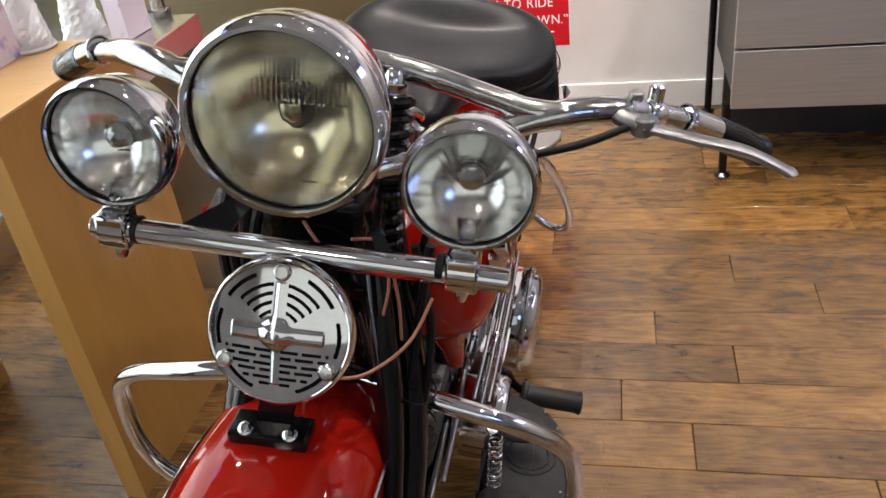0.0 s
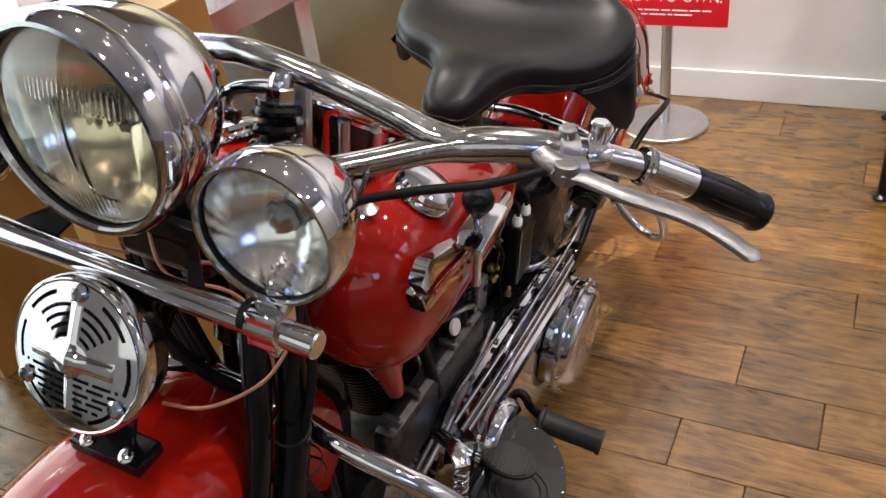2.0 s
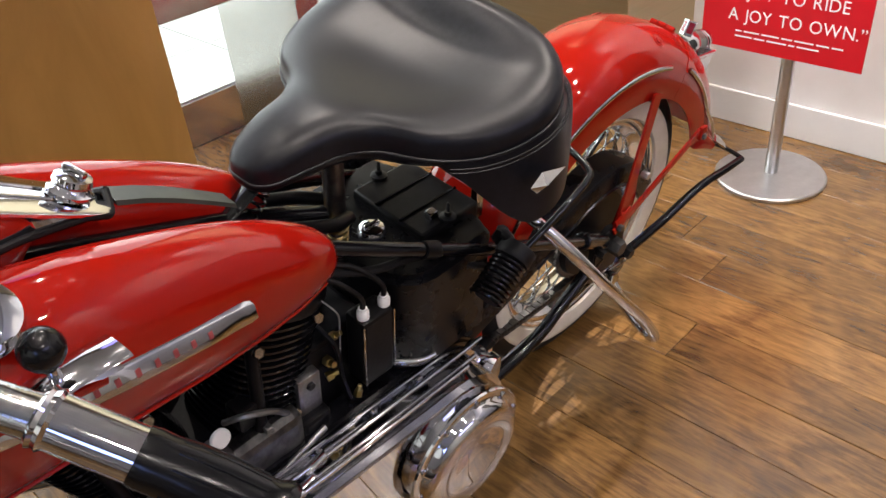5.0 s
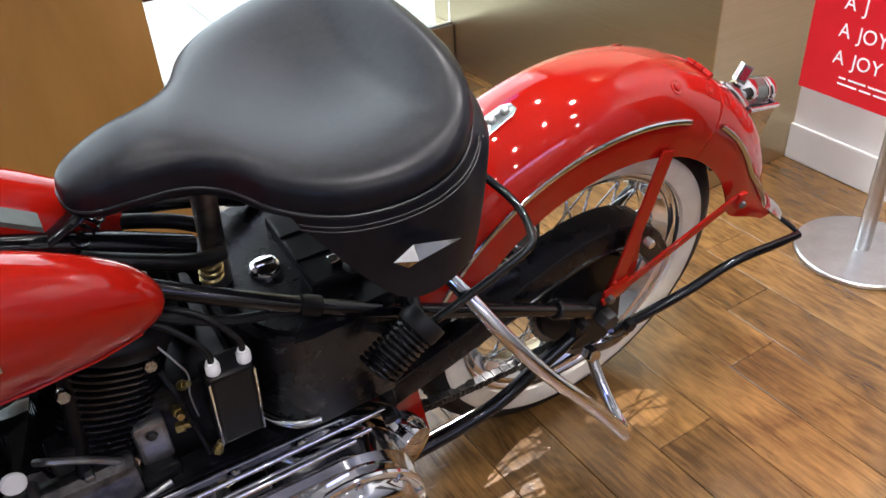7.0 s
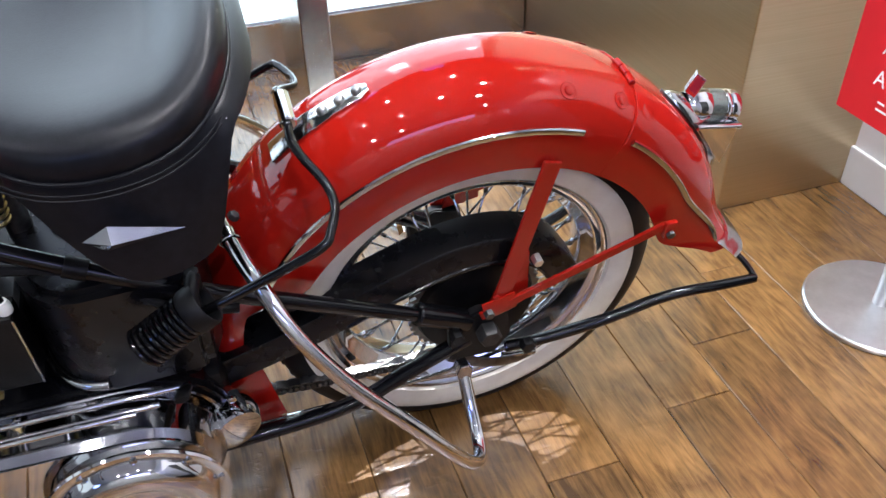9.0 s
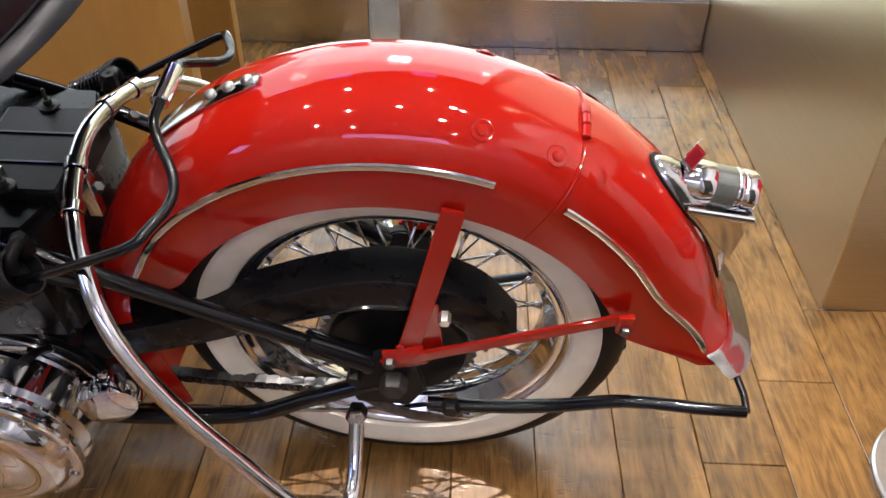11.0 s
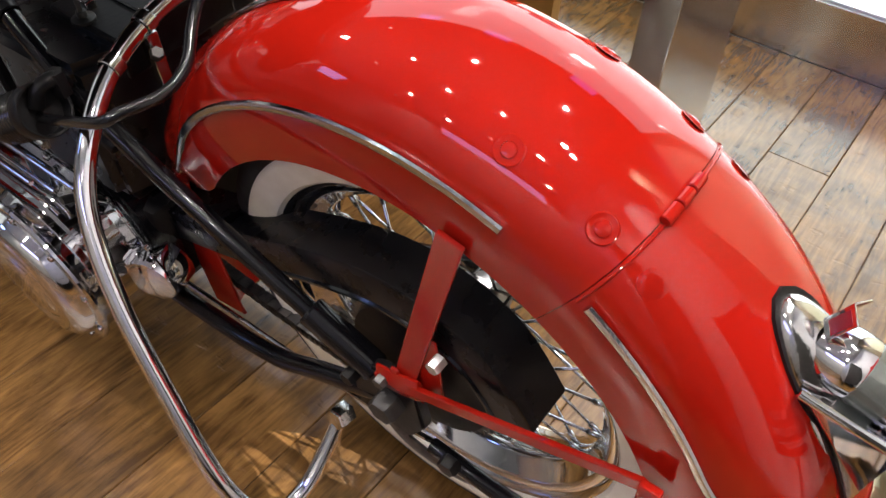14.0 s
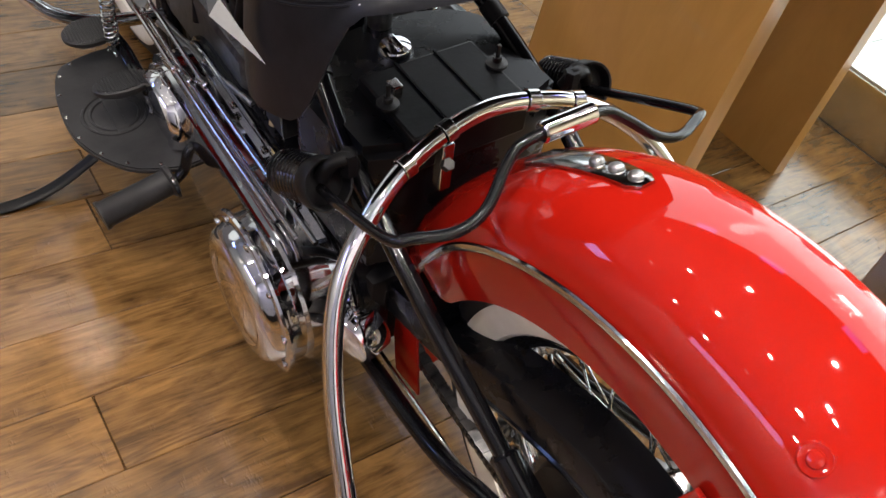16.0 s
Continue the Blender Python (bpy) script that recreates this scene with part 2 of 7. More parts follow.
def wood(name, low, high, grain=(1.2, 16, 16), rough=(0.22, 0.45), per_piece=0.35, scale=3.0, bump=0.35, coat=0.2, scraped=False, blotches=0.5, fibres=0.0, figure=0.0):
    """Long-grained wood; each piece takes its own tone and its own place in the grain."""
    m = mat(name, high, 0.35, 0.0, coat)
    t, b = nodes_of(m)
    co = t.nodes.new("ShaderNodeTexCoord")
    info = t.nodes.new("ShaderNodeObjectInfo")
    off = t.nodes.new("ShaderNodeVectorMath")
    off.operation = "MULTIPLY_ADD"
    off.inputs[1].default_value = (17, 31, 9)
    t.links.new(info.outputs["Random"], off.inputs[0])
    t.links.new(co.outputs["Object"], off.inputs[2])
    mp = add(t, "ShaderNodeMapping", Scale=grain)
    t.links.new(off.outputs[0], mp.inputs["Vector"])
    fine = add(t, "ShaderNodeTexNoise", Scale=scale, Detail=9.0, Roughness=0.68, Distortion=1.1)
    t.links.new(mp.outputs[0], fine.inputs["Vector"])
    mp2 = add(t, "ShaderNodeMapping", Scale=(grain[0] * 1.6, grain[1] * 0.3, grain[2] * 0.3))
    t.links.new(off.outputs[0], mp2.inputs["Vector"])
    blot = add(t, "ShaderNodeTexNoise", Scale=2.4, Detail=4.0, Roughness=0.55, Distortion=0.6)
    t.links.new(mp2.outputs[0], blot.inputs["Vector"])
    mixf = t.nodes.new("ShaderNodeMix")
    mixf.inputs[0].default_value = blotches
    t.links.new(fine.outputs["Fac"], mixf.inputs[2])
    t.links.new(blot.outputs["Fac"], mixf.inputs[3])
    if fibres:
        mp5 = add(t, "ShaderNodeMapping", Scale=(grain[0] * 1.8, grain[1] * 5.5, grain[2] * 5.5))
        t.links.new(off.outputs[0], mp5.inputs["Vector"])
        thin = add(t, "ShaderNodeTexNoise", Scale=scale, Detail=6.0, Roughness=0.6, Distortion=0.4)
        t.links.new(mp5.outputs[0], thin.inputs["Vector"])
        mixt = t.nodes.new("ShaderNodeMix")
        mixt.inputs[0].default_value = fibres
        t.links.new(mixf.outputs[0], mixt.inputs[2])
        t.links.new(thin.outputs["Fac"], mixt.inputs[3])
        mixf = mixt
    if figure:
        # flat-sawn growth rings: contour lines of a slow noise
        mp6 = add(t, "ShaderNodeMapping", Scale=(1.5, 7.0, 7.0))
        t.links.new(off.outputs[0], mp6.inputs["Vector"])
        slow = add(t, "ShaderNodeTexNoise", Scale=1.3, Detail=2.0, Roughness=0.45, Distortion=0.5)
        t.links.new(mp6.outputs[0], slow.inputs["Vector"])
        many = t.nodes.new("ShaderNodeMath")
        many.operation = "MULTIPLY"
        many.inputs[1].default_value = 85.0
        t.links.new(slow.outputs["Fac"], many.inputs[0])
        wave = t.nodes.new("ShaderNodeMath")
        wave.operation = "SINE"
        t.links.new(many.outputs[0], wave.inputs[0])
        lift = t.nodes.new("ShaderNodeMath")
        lift.operation = "MULTIPLY_ADD"
        lift.inputs[1].default_value, lift.inputs[2].default_value = figure, 0.0
        t.links.new(wave.outputs[0], lift.inputs[0])
        total = t.nodes.new("ShaderNodeMath")
        total.operation = "ADD"
        t.links.new(lift.outputs[0], total.inputs[0])
        t.links.new(mixf.outputs[0], total.inputs[1])
        mixf = total
    r = t.nodes.new("ShaderNodeValToRGB")
    r.color_ramp.elements[0].position, r.color_ramp.elements[1].position = 0.38 + 0.01 * (fibres > 0), 0.63 - 0.01 * (fibres > 0)
    r.color_ramp.elements[0].color, r.color_ramp.elements[1].color = (*low, 1), (*high, 1)
    t.links.new(mixf.outputs[0], r.inputs["Fac"])
    tone = add(t, "ShaderNodeMapRange")
    tone.inputs["To Min"].default_value, tone.inputs["To Max"].default_value = 1 - per_piece, 1 + per_piece
    t.links.new(info.outputs["Random"], tone.inputs["Value"])
    hsv = t.nodes.new("ShaderNodeHueSaturation")
    t.links.new(tone.outputs[0], hsv.inputs["Value"])
    t.links.new(r.outputs["Color"], hsv.inputs["Color"])
    t.links.new(hsv.outputs["Color"], b.inputs["Base Color"])
    q = add(t, "ShaderNodeMapRange")
    q.inputs["To Min"].default_value, q.inputs["To Max"].default_value = rough[1], rough[0]
    t.links.new(mixf.outputs[0], q.inputs["Value"])
    t.links.new(q.outputs[0], b.inputs["Roughness"])
    bp = add(t, "ShaderNodeBump", Strength=bump, Distance=0.0015)
    t.links.new(mixf.outputs[0], bp.inputs["Height"])
    if scraped:
        # shallow hand-scraped hollows and small chatter marks across the grain
        mp3 = add(t, "ShaderNodeMapping", Scale=(9, 5, 1))
        t.links.new(off.outputs[0], mp3.inputs["Vector"])
        hollow = add(t, "ShaderNodeTexNoise", Scale=1.6, Detail=2.0, Roughness=0.5)
        t.links.new(mp3.outputs[0], hollow.inputs["Vector"])
        mp4 = add(t, "ShaderNodeMapping", Scale=(60, 26, 1))
        t.links.new(off.outputs[0], mp4.inputs["Vector"])
        marks = add(t, "ShaderNodeTexNoise", Scale=1.0, Detail=3.0, Roughness=0.6)
        t.links.new(mp4.outputs[0], marks.inputs["Vector"])
        ramp = t.nodes.new("ShaderNodeValToRGB")
        ramp.color_ramp.elements[0].position, ramp.color_ramp.elements[1].position = 0.28, 0.40
        t.links.new(marks.outputs["Fac"], ramp.inputs["Fac"])
        b2 = add(t, "ShaderNodeBump", Strength=0.55, Distance=0.006)
        t.links.new(hollow.outputs["Fac"], b2.inputs["Height"])
        t.links.new(bp.outputs[0], b2.inputs["Normal"])
        b3 = add(t, "ShaderNodeBump", Strength=0.5, Distance=0.0012)
        t.links.new(ramp.outputs["Color"], b3.inputs["Height"])
        t.links.new(b2.outputs[0], b3.inputs["Normal"])
        bp = b3
    t.links.new(bp.outputs[0], b.inputs["Normal"])
    return m


PLANK = wood("scraped_hickory_plank", (0.062, 0.029, 0.0085), (0.220, 0.113, 0.034), grain=(1.7, 10, 10), rough=(0.13, 0.32), scraped=True, scale=3.8, coat=0.5, blotches=0.48, per_piece=0.30, fibres=0.22, figure=0.025)
nodes_of(PLANK)[1].inputs["Coat Roughness"].default_value = 0.27
AMBER = wood("amber_maple_veneer", (0.31, 0.158, 0.038), (0.41, 0.215, 0.058), grain=(3, 3, 0.8), per_piece=0.06, bump=0.06, rough=(0.28, 0.4))
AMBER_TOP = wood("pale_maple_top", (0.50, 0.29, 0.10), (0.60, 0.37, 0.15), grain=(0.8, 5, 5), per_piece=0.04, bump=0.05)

# ---- mesh helpers ----


def smooth(bm, limit=40):
    flat = bm.faces.layers.int.get("flat")
    for f in bm.faces:
        f.smooth = not (flat and f[flat])
    lim = radians(limit)
    for e in bm.edges:
        if len(e.link_faces) == 2 and e.calc_face_angle(0.0) > lim:
            e.smooth = False


def part(name, bm, material, parent=None, label="", soft=40):
    if soft:
        smooth(bm, soft)
    me = bpy.data.meshes.new(name)
    bm.to_mesh(me)
    bm.free()
    me.materials.append(material)
    ob = new(name, me)
    if parent is not None:
        ob.parent = parent
    if label:
        ob["label"] = label
    return ob


def empty(name, m=None):
    ob = new(name)
    if m is not None:
        ob.matrix_world = m
    return ob


def joined(*bms):
    out = bmesh.new()
    for bm in bms:
        me = bpy.data.meshes.new("tmp")
        bm.to_mesh(me)
        bm.free()
        out.from_mesh(me)
        bpy.data.meshes.remove(me)
    return out


def moved(bm, m):
    bm.transform(m)
    return bm


def keep_flat(bm, count):
    """Marks the largest faces, to be shaded flat between rounded edges."""
    flat = bm.faces.layers.int.new("flat")
    for f in sorted(bm.faces, key=lambda f: -f.calc_area())[:count]:
        f[flat] = 1


def box(sx, sy, sz, bevel=0.0, centre=(0, 0, 0), segs=2):
    bm = bmesh.new()
    bmesh.ops.create_cube(bm, size=1.0, matrix=Matrix.Translation(centre) @ Matrix.Diagonal((sx, sy, sz, 1)))
    if bevel:
        bmesh.ops.bevel(bm, geom=bm.edges[:], offset=bevel, segments=segs, affect="EDGES", profile=0.5)
        keep_flat(bm, 6)
    return bm


def span(a, b, bevel=0.0, segs=2):
    """A box between two corners."""
    return box(*(abs(q - p) for p, q in zip(a, b)), bevel, [(p + q) / 2 for p, q in zip(a, b)], segs)


def spline(pts, per=8, closed=False):
    """Points on a smooth curve through pts."""
    p = [Vector(q) for q in pts]
    n = len(p)
    out = []
    for i in range(n if closed else n - 1):
        a, b, c, d = (p[(i + k) % n] if closed else p[min(max(i + k, 0), n - 1)] for k in (-1, 0, 1, 2))
        for j in range(per):
            u = j / per
            out.append(0.5 * (2 * b + (c - a) * u + (2 * a - 5 * b + 4 * c - d) * u * u + (3 * b - a - 3 * c + d) * u ** 3))
    if not closed:
        out.append(p[-1])
    return out


def tube(pts, r, sides=12, per=8, closed=False, flat=None, radii=None, caps=True):
    """A round (or flattened) bar along a smooth curve."""
    path = spline(pts, per, closed) if per > 1 else [Vector(q) for q in pts]
    n = len(path)
    bm = bmesh.new()
    rings, ref = [], None
    for i, c in enumerate(path):
        a, b = (path[(i - 1) % n], path[(i + 1) % n]) if closed else (path[max(i - 1, 0)], path[min(i + 1, n - 1)])
        d = (b - a).normalized()
        if ref is None:
            ref = d.orthogonal().normalized() if flat is None else (Vector(flat[2]) - d * d.dot(Vector(flat[2]))).normalized()
        ref = (ref - d * ref.dot(d)).normalized()
        side = d.cross(ref)
        k = r if radii is None else np.interp(i / max(n - 1, 1), *zip(*radii))
        u, v = (k, k) if flat is None else (flat[0], flat[1])
        rings.append([bm.verts.new(c + ref * (u * math.cos(s)) + side * (v * math.sin(s))) for s in (2 * math.pi * j / sides for j in range(sides))])
    for i in range(n if closed else n - 1):
        a, b = rings[i], rings[(i + 1) % n]
        for j in range(sides):
            bm.faces.new((a[j], a[(j + 1) % sides], b[(j + 1) % sides], b[j]))
    if not closed and caps:
        bm.faces.new(rings[0][::-1])
        bm.faces.new(rings[-1])
    bmesh.ops.recalc_face_normals(bm, faces=bm.faces[:])
    return bm


def lathe(profile, m=None, sides=40, sweep=360.0, squash=1.0):
    """Turns (radius, height) pairs about z, then places the result by m."""
    bm = bmesh.new()
    whole = sweep >= 360
    n = sides if whole else sides + 1
    rings = []
    for r, h in profile:
        if r < 1e-6 and whole:
            rings.append([bm.verts.new((0, 0, h))])
        else:
            rings.append([bm.verts.new((r * math.cos(a), squash * r * math.sin(a), h)) for a in (radians(sweep) * j / sides for j in range(n))])
    for a, b in zip(rings, rings[1:]):
        for j in range(sides):
            k = (j + 1) % n if whole else j + 1
            vs = [a[j % len(a)], a[k % len(a)], b[k % len(b)], b[j % len(b)]]
            vs = [v for i, v in enumerate(vs) if v not in vs[:i]]
            if len(vs) > 2:
                bm.faces.new(vs)
    bmesh.ops.recalc_face_normals(bm, faces=bm.faces[:])
    if m is not None:
        bm.transform(m)
    return bm


def aim(place, way, spin=0.0):
    """The pose that turns z to point along way, at place."""
    return Matrix.Translation(place) @ Vector(way).to_track_quat("Z", "Y").to_matrix().to_4x4() @ Matrix.Rotation(radians(spin), 4, "Z")


def rod(a, b, r, sides=10, cap=0.0):
    a, b = Vector(a), Vector(b)
    h = (b - a).length
    prof = [(0, 0), (r - cap, 0), (r, cap), (r, h - cap), (r - cap, h), (0, h)] if cap else [(0, 0), (r, 0), (r, h), (0, h)]
    return lathe(prof, aim(a, b - a), sides)


def hexnut(place, way, r, h, dome=False):
    prof = [(0, 0), (r, 0), (r, h * 0.85), (r * 0.86, h), (0, h)]
    bm = lathe(prof, aim(place, way), 6)
    if dome:
        bm = joined(bm, lathe([(r * 0.8, h * 0.9), (r * 0.78, h * 1.4), (r * 0.55, h * 1.9), (0, h * 2.05)], aim(place, way), 12))
    return bm


def coil(a, b, r, turns, wire, sides=6, per=12):
    a, b = Vector(a), Vector(b)
    m = aim(a, b - a)
    h = (b - a).length
    n = int(turns * per)
    return tube([m @ Vector((r * math.cos(2 * math.pi * i / per), r * math.sin(2 * math.pi * i / per), h * i / n)) for i in range(n + 1)], wire, sides, 1)


def loft(rings, closed_ends=True):
    bm = bmesh.new()
    vs = [[bm.verts.new(p) for p in ring] for ring in rings]
    n = len(vs[0])
    for a, b in zip(vs, vs[1:]):
        for j in range(n):
            bm.faces.new((a[j], a[(j + 1) % n], b[(j + 1) % n], b[j]))
    if closed_ends:
        bm.faces.new(vs[0][::-1])
        bm.faces.new(vs[-1])
    bmesh.ops.recalc_face_normals(bm, faces=bm.faces[:])
    return bm


def prism(outline, h, m=None, bevel=0.0):
    """A flat plate with the given outline in x and y, h thick."""
    bm = bmesh.new()
    f = bm.faces.new([bm.verts.new((x, y, 0)) for x, y in outline])
    ex = bmesh.ops.extrude_face_region(bm, geom=[f])
    bmesh.ops.translate(bm, verts=[v for v in ex["geom"] if isinstance(v, bmesh.types.BMVert)], vec=(0, 0, h))
    bmesh.ops.recalc_face_normals(bm, faces=bm.faces[:])
    if bevel:
        bmesh.ops.bevel(bm, geom=[e for e in bm.edges if e.calc_face_angle(0) > 0.6], offset=bevel, segments=2, affect="EDGES")
        keep_flat(bm, 2)
    if m is not None:
        bm.transform(m)
    return bm


def writing(name, text, size, m, material, parent, align="LEFT", depth=0.0004):
    cu = bpy.data.curves.new(name, "FONT")
    cu.body, cu.size, cu.extrude, cu.align_x = text, size, depth, align
    ob = new(name, cu)
    me = bpy.data.meshes.new_from_object(ob)
    bpy.data.objects.remove(ob)
    me.materials.append(material)
    ob = new(name, me)
    ob.parent = parent
    ob.matrix_local = m
    return ob


# ---- the room ----


def structure(name, bm, material, label, category, soft=30):
    return tagged(part(name, bm, material, None, "", soft), label, category, kind="structure")


structure("subfloor", span((-2.2, -3.6, -0.06), (3.2, 1.75, -0.012)), SUBFLOOR, "brown board under the wooden floor planks", "floor")
structure("ceiling", span((-2.2, -3.6, CEIL), (3.2, 1.75, CEIL + 0.1)), CEILING_WHITE, "plain grey shop ceiling with small recessed spotlights", "ceiling")
structure("wall_north", span((-0.93, 1.6, 0), (3.2, 1.75, CEIL)), WALL_WHITE, "white painted plaster wall behind the red sign", "wall")
# these two walls are out of view; their grey tempers bounce and reflections
structure("wall_east", span((3.2, -3.6, 0), (3.35, 1.75, CEIL)), WALL_GREY, "unseen grey shop wall that bounces fill light", "wall")
structure("wall_south", span((-2.2, -3.75, 0), (3.35, -3.6, CEIL)), WALL_GREY, "unseen grey shop wall that tempers reflections", "wall")
structure("baseboard", span((-0.93, 1.585, 0), (3.2, 1.598, 0.115), 0.004), TRIM_WHITE, "white painted wooden baseboard along the wall", "baseboard")
structure("wall_panel", span((-2.33, 1.2, 0), (-0.93, 1.75, CEIL - 0.002), 0.004), WARM_SHEEN, "brushed steel cladding at the shop's corner, amber reflections tinted in", "wall panel")
structure("window_base", span((-2.3, -3.6, 0), (-2.19, 1.197, 0.166), 0.002), STEEL, "brushed steel plinth under the shop window", "window base")
win = tagged(empty("window_1"), "tall frameless shop window above a steel plinth", "window", kind="structure")
pane = part("pane", span((-2.222, -3.58, 0.166), (-2.21, 1.197, 2.6)), PANE, win, "clear glass pane", 0)
pane.visible_shadow = False
part("window_head", span((-2.3, -3.6, 2.6), (-2.2, 1.197, CEIL - 0.002)), STEEL, win, "brushed steel head")
part("glazing_bead", span((-2.226, -3.58, 0.1665), (-2.206, 1.196, 0.172)), SATIN, win)

mall = tagged(empty("mall_floor"), "pale square tiled mall floor outside the window", "floor", kind="structure")
part("screed", span((-5.6, -3.6, -0.06), (-2.3, 3.2, -0.004)), GROUT, mall)
tile_mesh = None
for i in range(8):
    for j in range(15):
        if tile_mesh is None:
            t0 = part("tile", box(0.394, 0.394, 0.02, 0.003), TILE, mall)
            tile_mesh = t0.data
        else:
            t0 = new("tile", tile_mesh)
            t0.parent = mall
        t0.location = (-2.5 - 0.4 * i, -3.2 + 0.4 * j, -0.008)
# the mall wall itself emits light, to put window sheen on the floor
MALL_GLOW = mat("glowing_mall_wall", (0.8, 0.82, 0.84), 0.5)
nodes_of(MALL_GLOW)[1].inputs["Emission Color"].default_value = (0.92, 0.97, 1.0, 1)
nodes_of(MALL_GLOW)[1].inputs["Emission Strength"].default_value = 1.8
structure("mall_wall", span((-5.75, -3.6, 0), (-5.6, 3.2, 3.2)), MALL_GLOW, "white mall wall across the passage, given its own glow", "wall")
structure("mall_ceiling", span((-5.75, -3.6, 3.2), (-2.3, 3.2, 3.3)), CEILING_WHITE, "white mall ceiling", "ceiling")
structure("mall_wall_end", span((-5.75, 3.2, 0), (-2.2, 3.3, 3.2)), WALL_WHITE, "white wall at the mall passage's end", "wall")

# recessed downlights; those over the rest of the shop only show in reflections
GLOW = mat("lamp_glow", (1, 1, 1), 0.5)
nodes_of(GLOW)[1].inputs["Emission Color"].default_value = (1.0, 0.95, 0.88, 1)
nodes_of(GLOW)[1].inputs["Emission Strength"].default_value = 6.0
ring_ob = None
for lx, ly in DOWNLIGHTS + [(2.1, -0.6), (2.7, 0.7), (2.5, -1.9), (1.3, -2.6), (-0.6, -2.5), (-1.6, -1.9), (2.0, 1.2), (0.2, -3.1), (-1.4, -3.0), (1.6, -1.2)]:
    m = Matrix.Translation((lx, ly, CEIL))
    if ring_ob is None:
        ring_ob = tagged(empty("downlight", m), "small recessed round ceiling spotlight with white rim", "ceiling light", "ceiling spotlights")
        part("rim", lathe([(0.045, 0.0), (0.06, -0.004), (0.062, 0.0)]), TRIM_WHITE, ring_ob)
        part("lamp_face", lathe([(0, -0.0015), (0.038, -0.0015), (0.044, 0.0)], None, 20), GLOW, ring_ob)
    else:
        copy_thing(ring_ob, m)


def display_table():
    t = tagged(empty("display_table"), "amber maple veneered display table with panel legs", "table")
    part("tabletop", span((-2.12, -0.62, 0.885), (-1.2155, -0.14, 0.932), 0.001), AMBER, t)
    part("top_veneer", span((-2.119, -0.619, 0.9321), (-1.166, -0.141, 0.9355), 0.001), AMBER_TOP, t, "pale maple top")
    part("leg_panel", span((-1.215, -0.62, 0), (-1.165, -0.14, 0.932), 0.001), AMBER, t)
    part("leg_panel", span((-1.845, -0.60, 0), (-1.80, -0.232, 0.8845), 0.001), AMBER, t)
    return t


display_table()


def steel_table():
    t = tagged(empty("steel_display_table"), "brushed stainless steel display table with a wide panel leg", "table")
    part("tabletop", span((-1.63, -0.13, 0.787), (-1.212, 0.30, 0.86), 0.003), STEEL, t)
    part("leg_panel", span((-1.575, 0.230, 0), (-1.214, 0.296, 0.786), 0.003), STEEL, t)
    return t


steel_table()


def storage_unit():
    u = tagged(empty("drawer_unit"), "stainless steel drawer unit standing on black metal legs", "cabinet")
    part("carcass", span((0.285, 0.965, 0.27), (1.9, 1.55, 1.3), 0.003), DARK, u, "dark carcass")
    for k, (a, b) in enumerate(((0.255, 0.455), (0.462, 0.86), (0.867, 1.28))):
        part("drawer_front", span((0.272, 0.94, a), (1.12, 0.962, b), 0.003), DRAWER_STEEL, u, "brushed steel front")
        part("drawer_front", span((1.126, 0.94, a), (1.9, 0.962, b), 0.003), DRAWER_STEEL, u, "brushed steel front")
    for x, y in ((0.262, 0.955), (1.12, 0.955), (1.85, 0.955), (0.262, 1.53), (1.85, 1.53)):
        leg = part("leg", joined(rod((x, y, 0.012), (x, y, 0.27 if y < 1.2 else 1.3), 0.014, 12), lathe([(0, 0), (0.027, 0), (0.027, 0.006), (0.014, 0.014)], Matrix.Translation((x, y, 0)), 16)), BLACK, u)
    part("back_board", span((0.29, 1.30, 0.0), (1.9, 1.32, 0.27)), DARK, u, "dark board")
    return u


storage_unit()


def sign():
    s = tagged(empty("floor_sign", Matrix.Translation((-0.48, 1.318, 0)) @ Matrix.Rotation(radians(0.6), 4, "Z")), "red quotation sign on a satin metal pole and round base", "sign")
    part("base", lathe([(0, 0), (0.158, 0), (0.16, 0.003), (0.16, 0.010), (0.156, 0.014), (0.03, 0.017), (0, 0.017)], sides=64), SATIN, s)
    part("pole", rod((0, 0.004, 0.015), (0, 0.004, 0.80), 0.019, 24), SATIN, s)
    board = part("board", span((-0.255, -0.024, 0.385), (0.205, -0.018, 0.98), 0.0015), SIGN_RED, s, "red printed board")
    face = lambda x, z: Matrix.Translation((x, -0.0242, z)) @ Matrix.Rotation(radians(90), 4, "X")
    for z, words in ((0.600, "A J"), (0.535, "A JOY TO RIDE"), (0.470, "A JOY TO OWN.\u201d")):
        x = -0.178
        for ch in words:
            if ch == " ":
                x += 0.0165
                continue
            letter = writing("letter", ch, 0.0485, face(x, z) @ Matrix.Diagonal((0.92, 1, 1, 1)), SIGN_WHITE, board)
            x += 0.92 * max(v.co.x for v in letter.data.vertices) + 0.0032

    for z, words in ((0.440, (0.018, 0.045, 0.05, 0.03, 0.052, 0.034, 0.03)), (0.425, (0.05, 0.03, 0.055, 0.016, 0.06))):
        a = -0.152
        for w in words:
            part("text_bar", span((a, -0.0248, z - 0.0022), (a + w, -0.0242, z + 0.0022)), SIGN_WHITE, board)
            a += w + 0.007
    return s


sign()

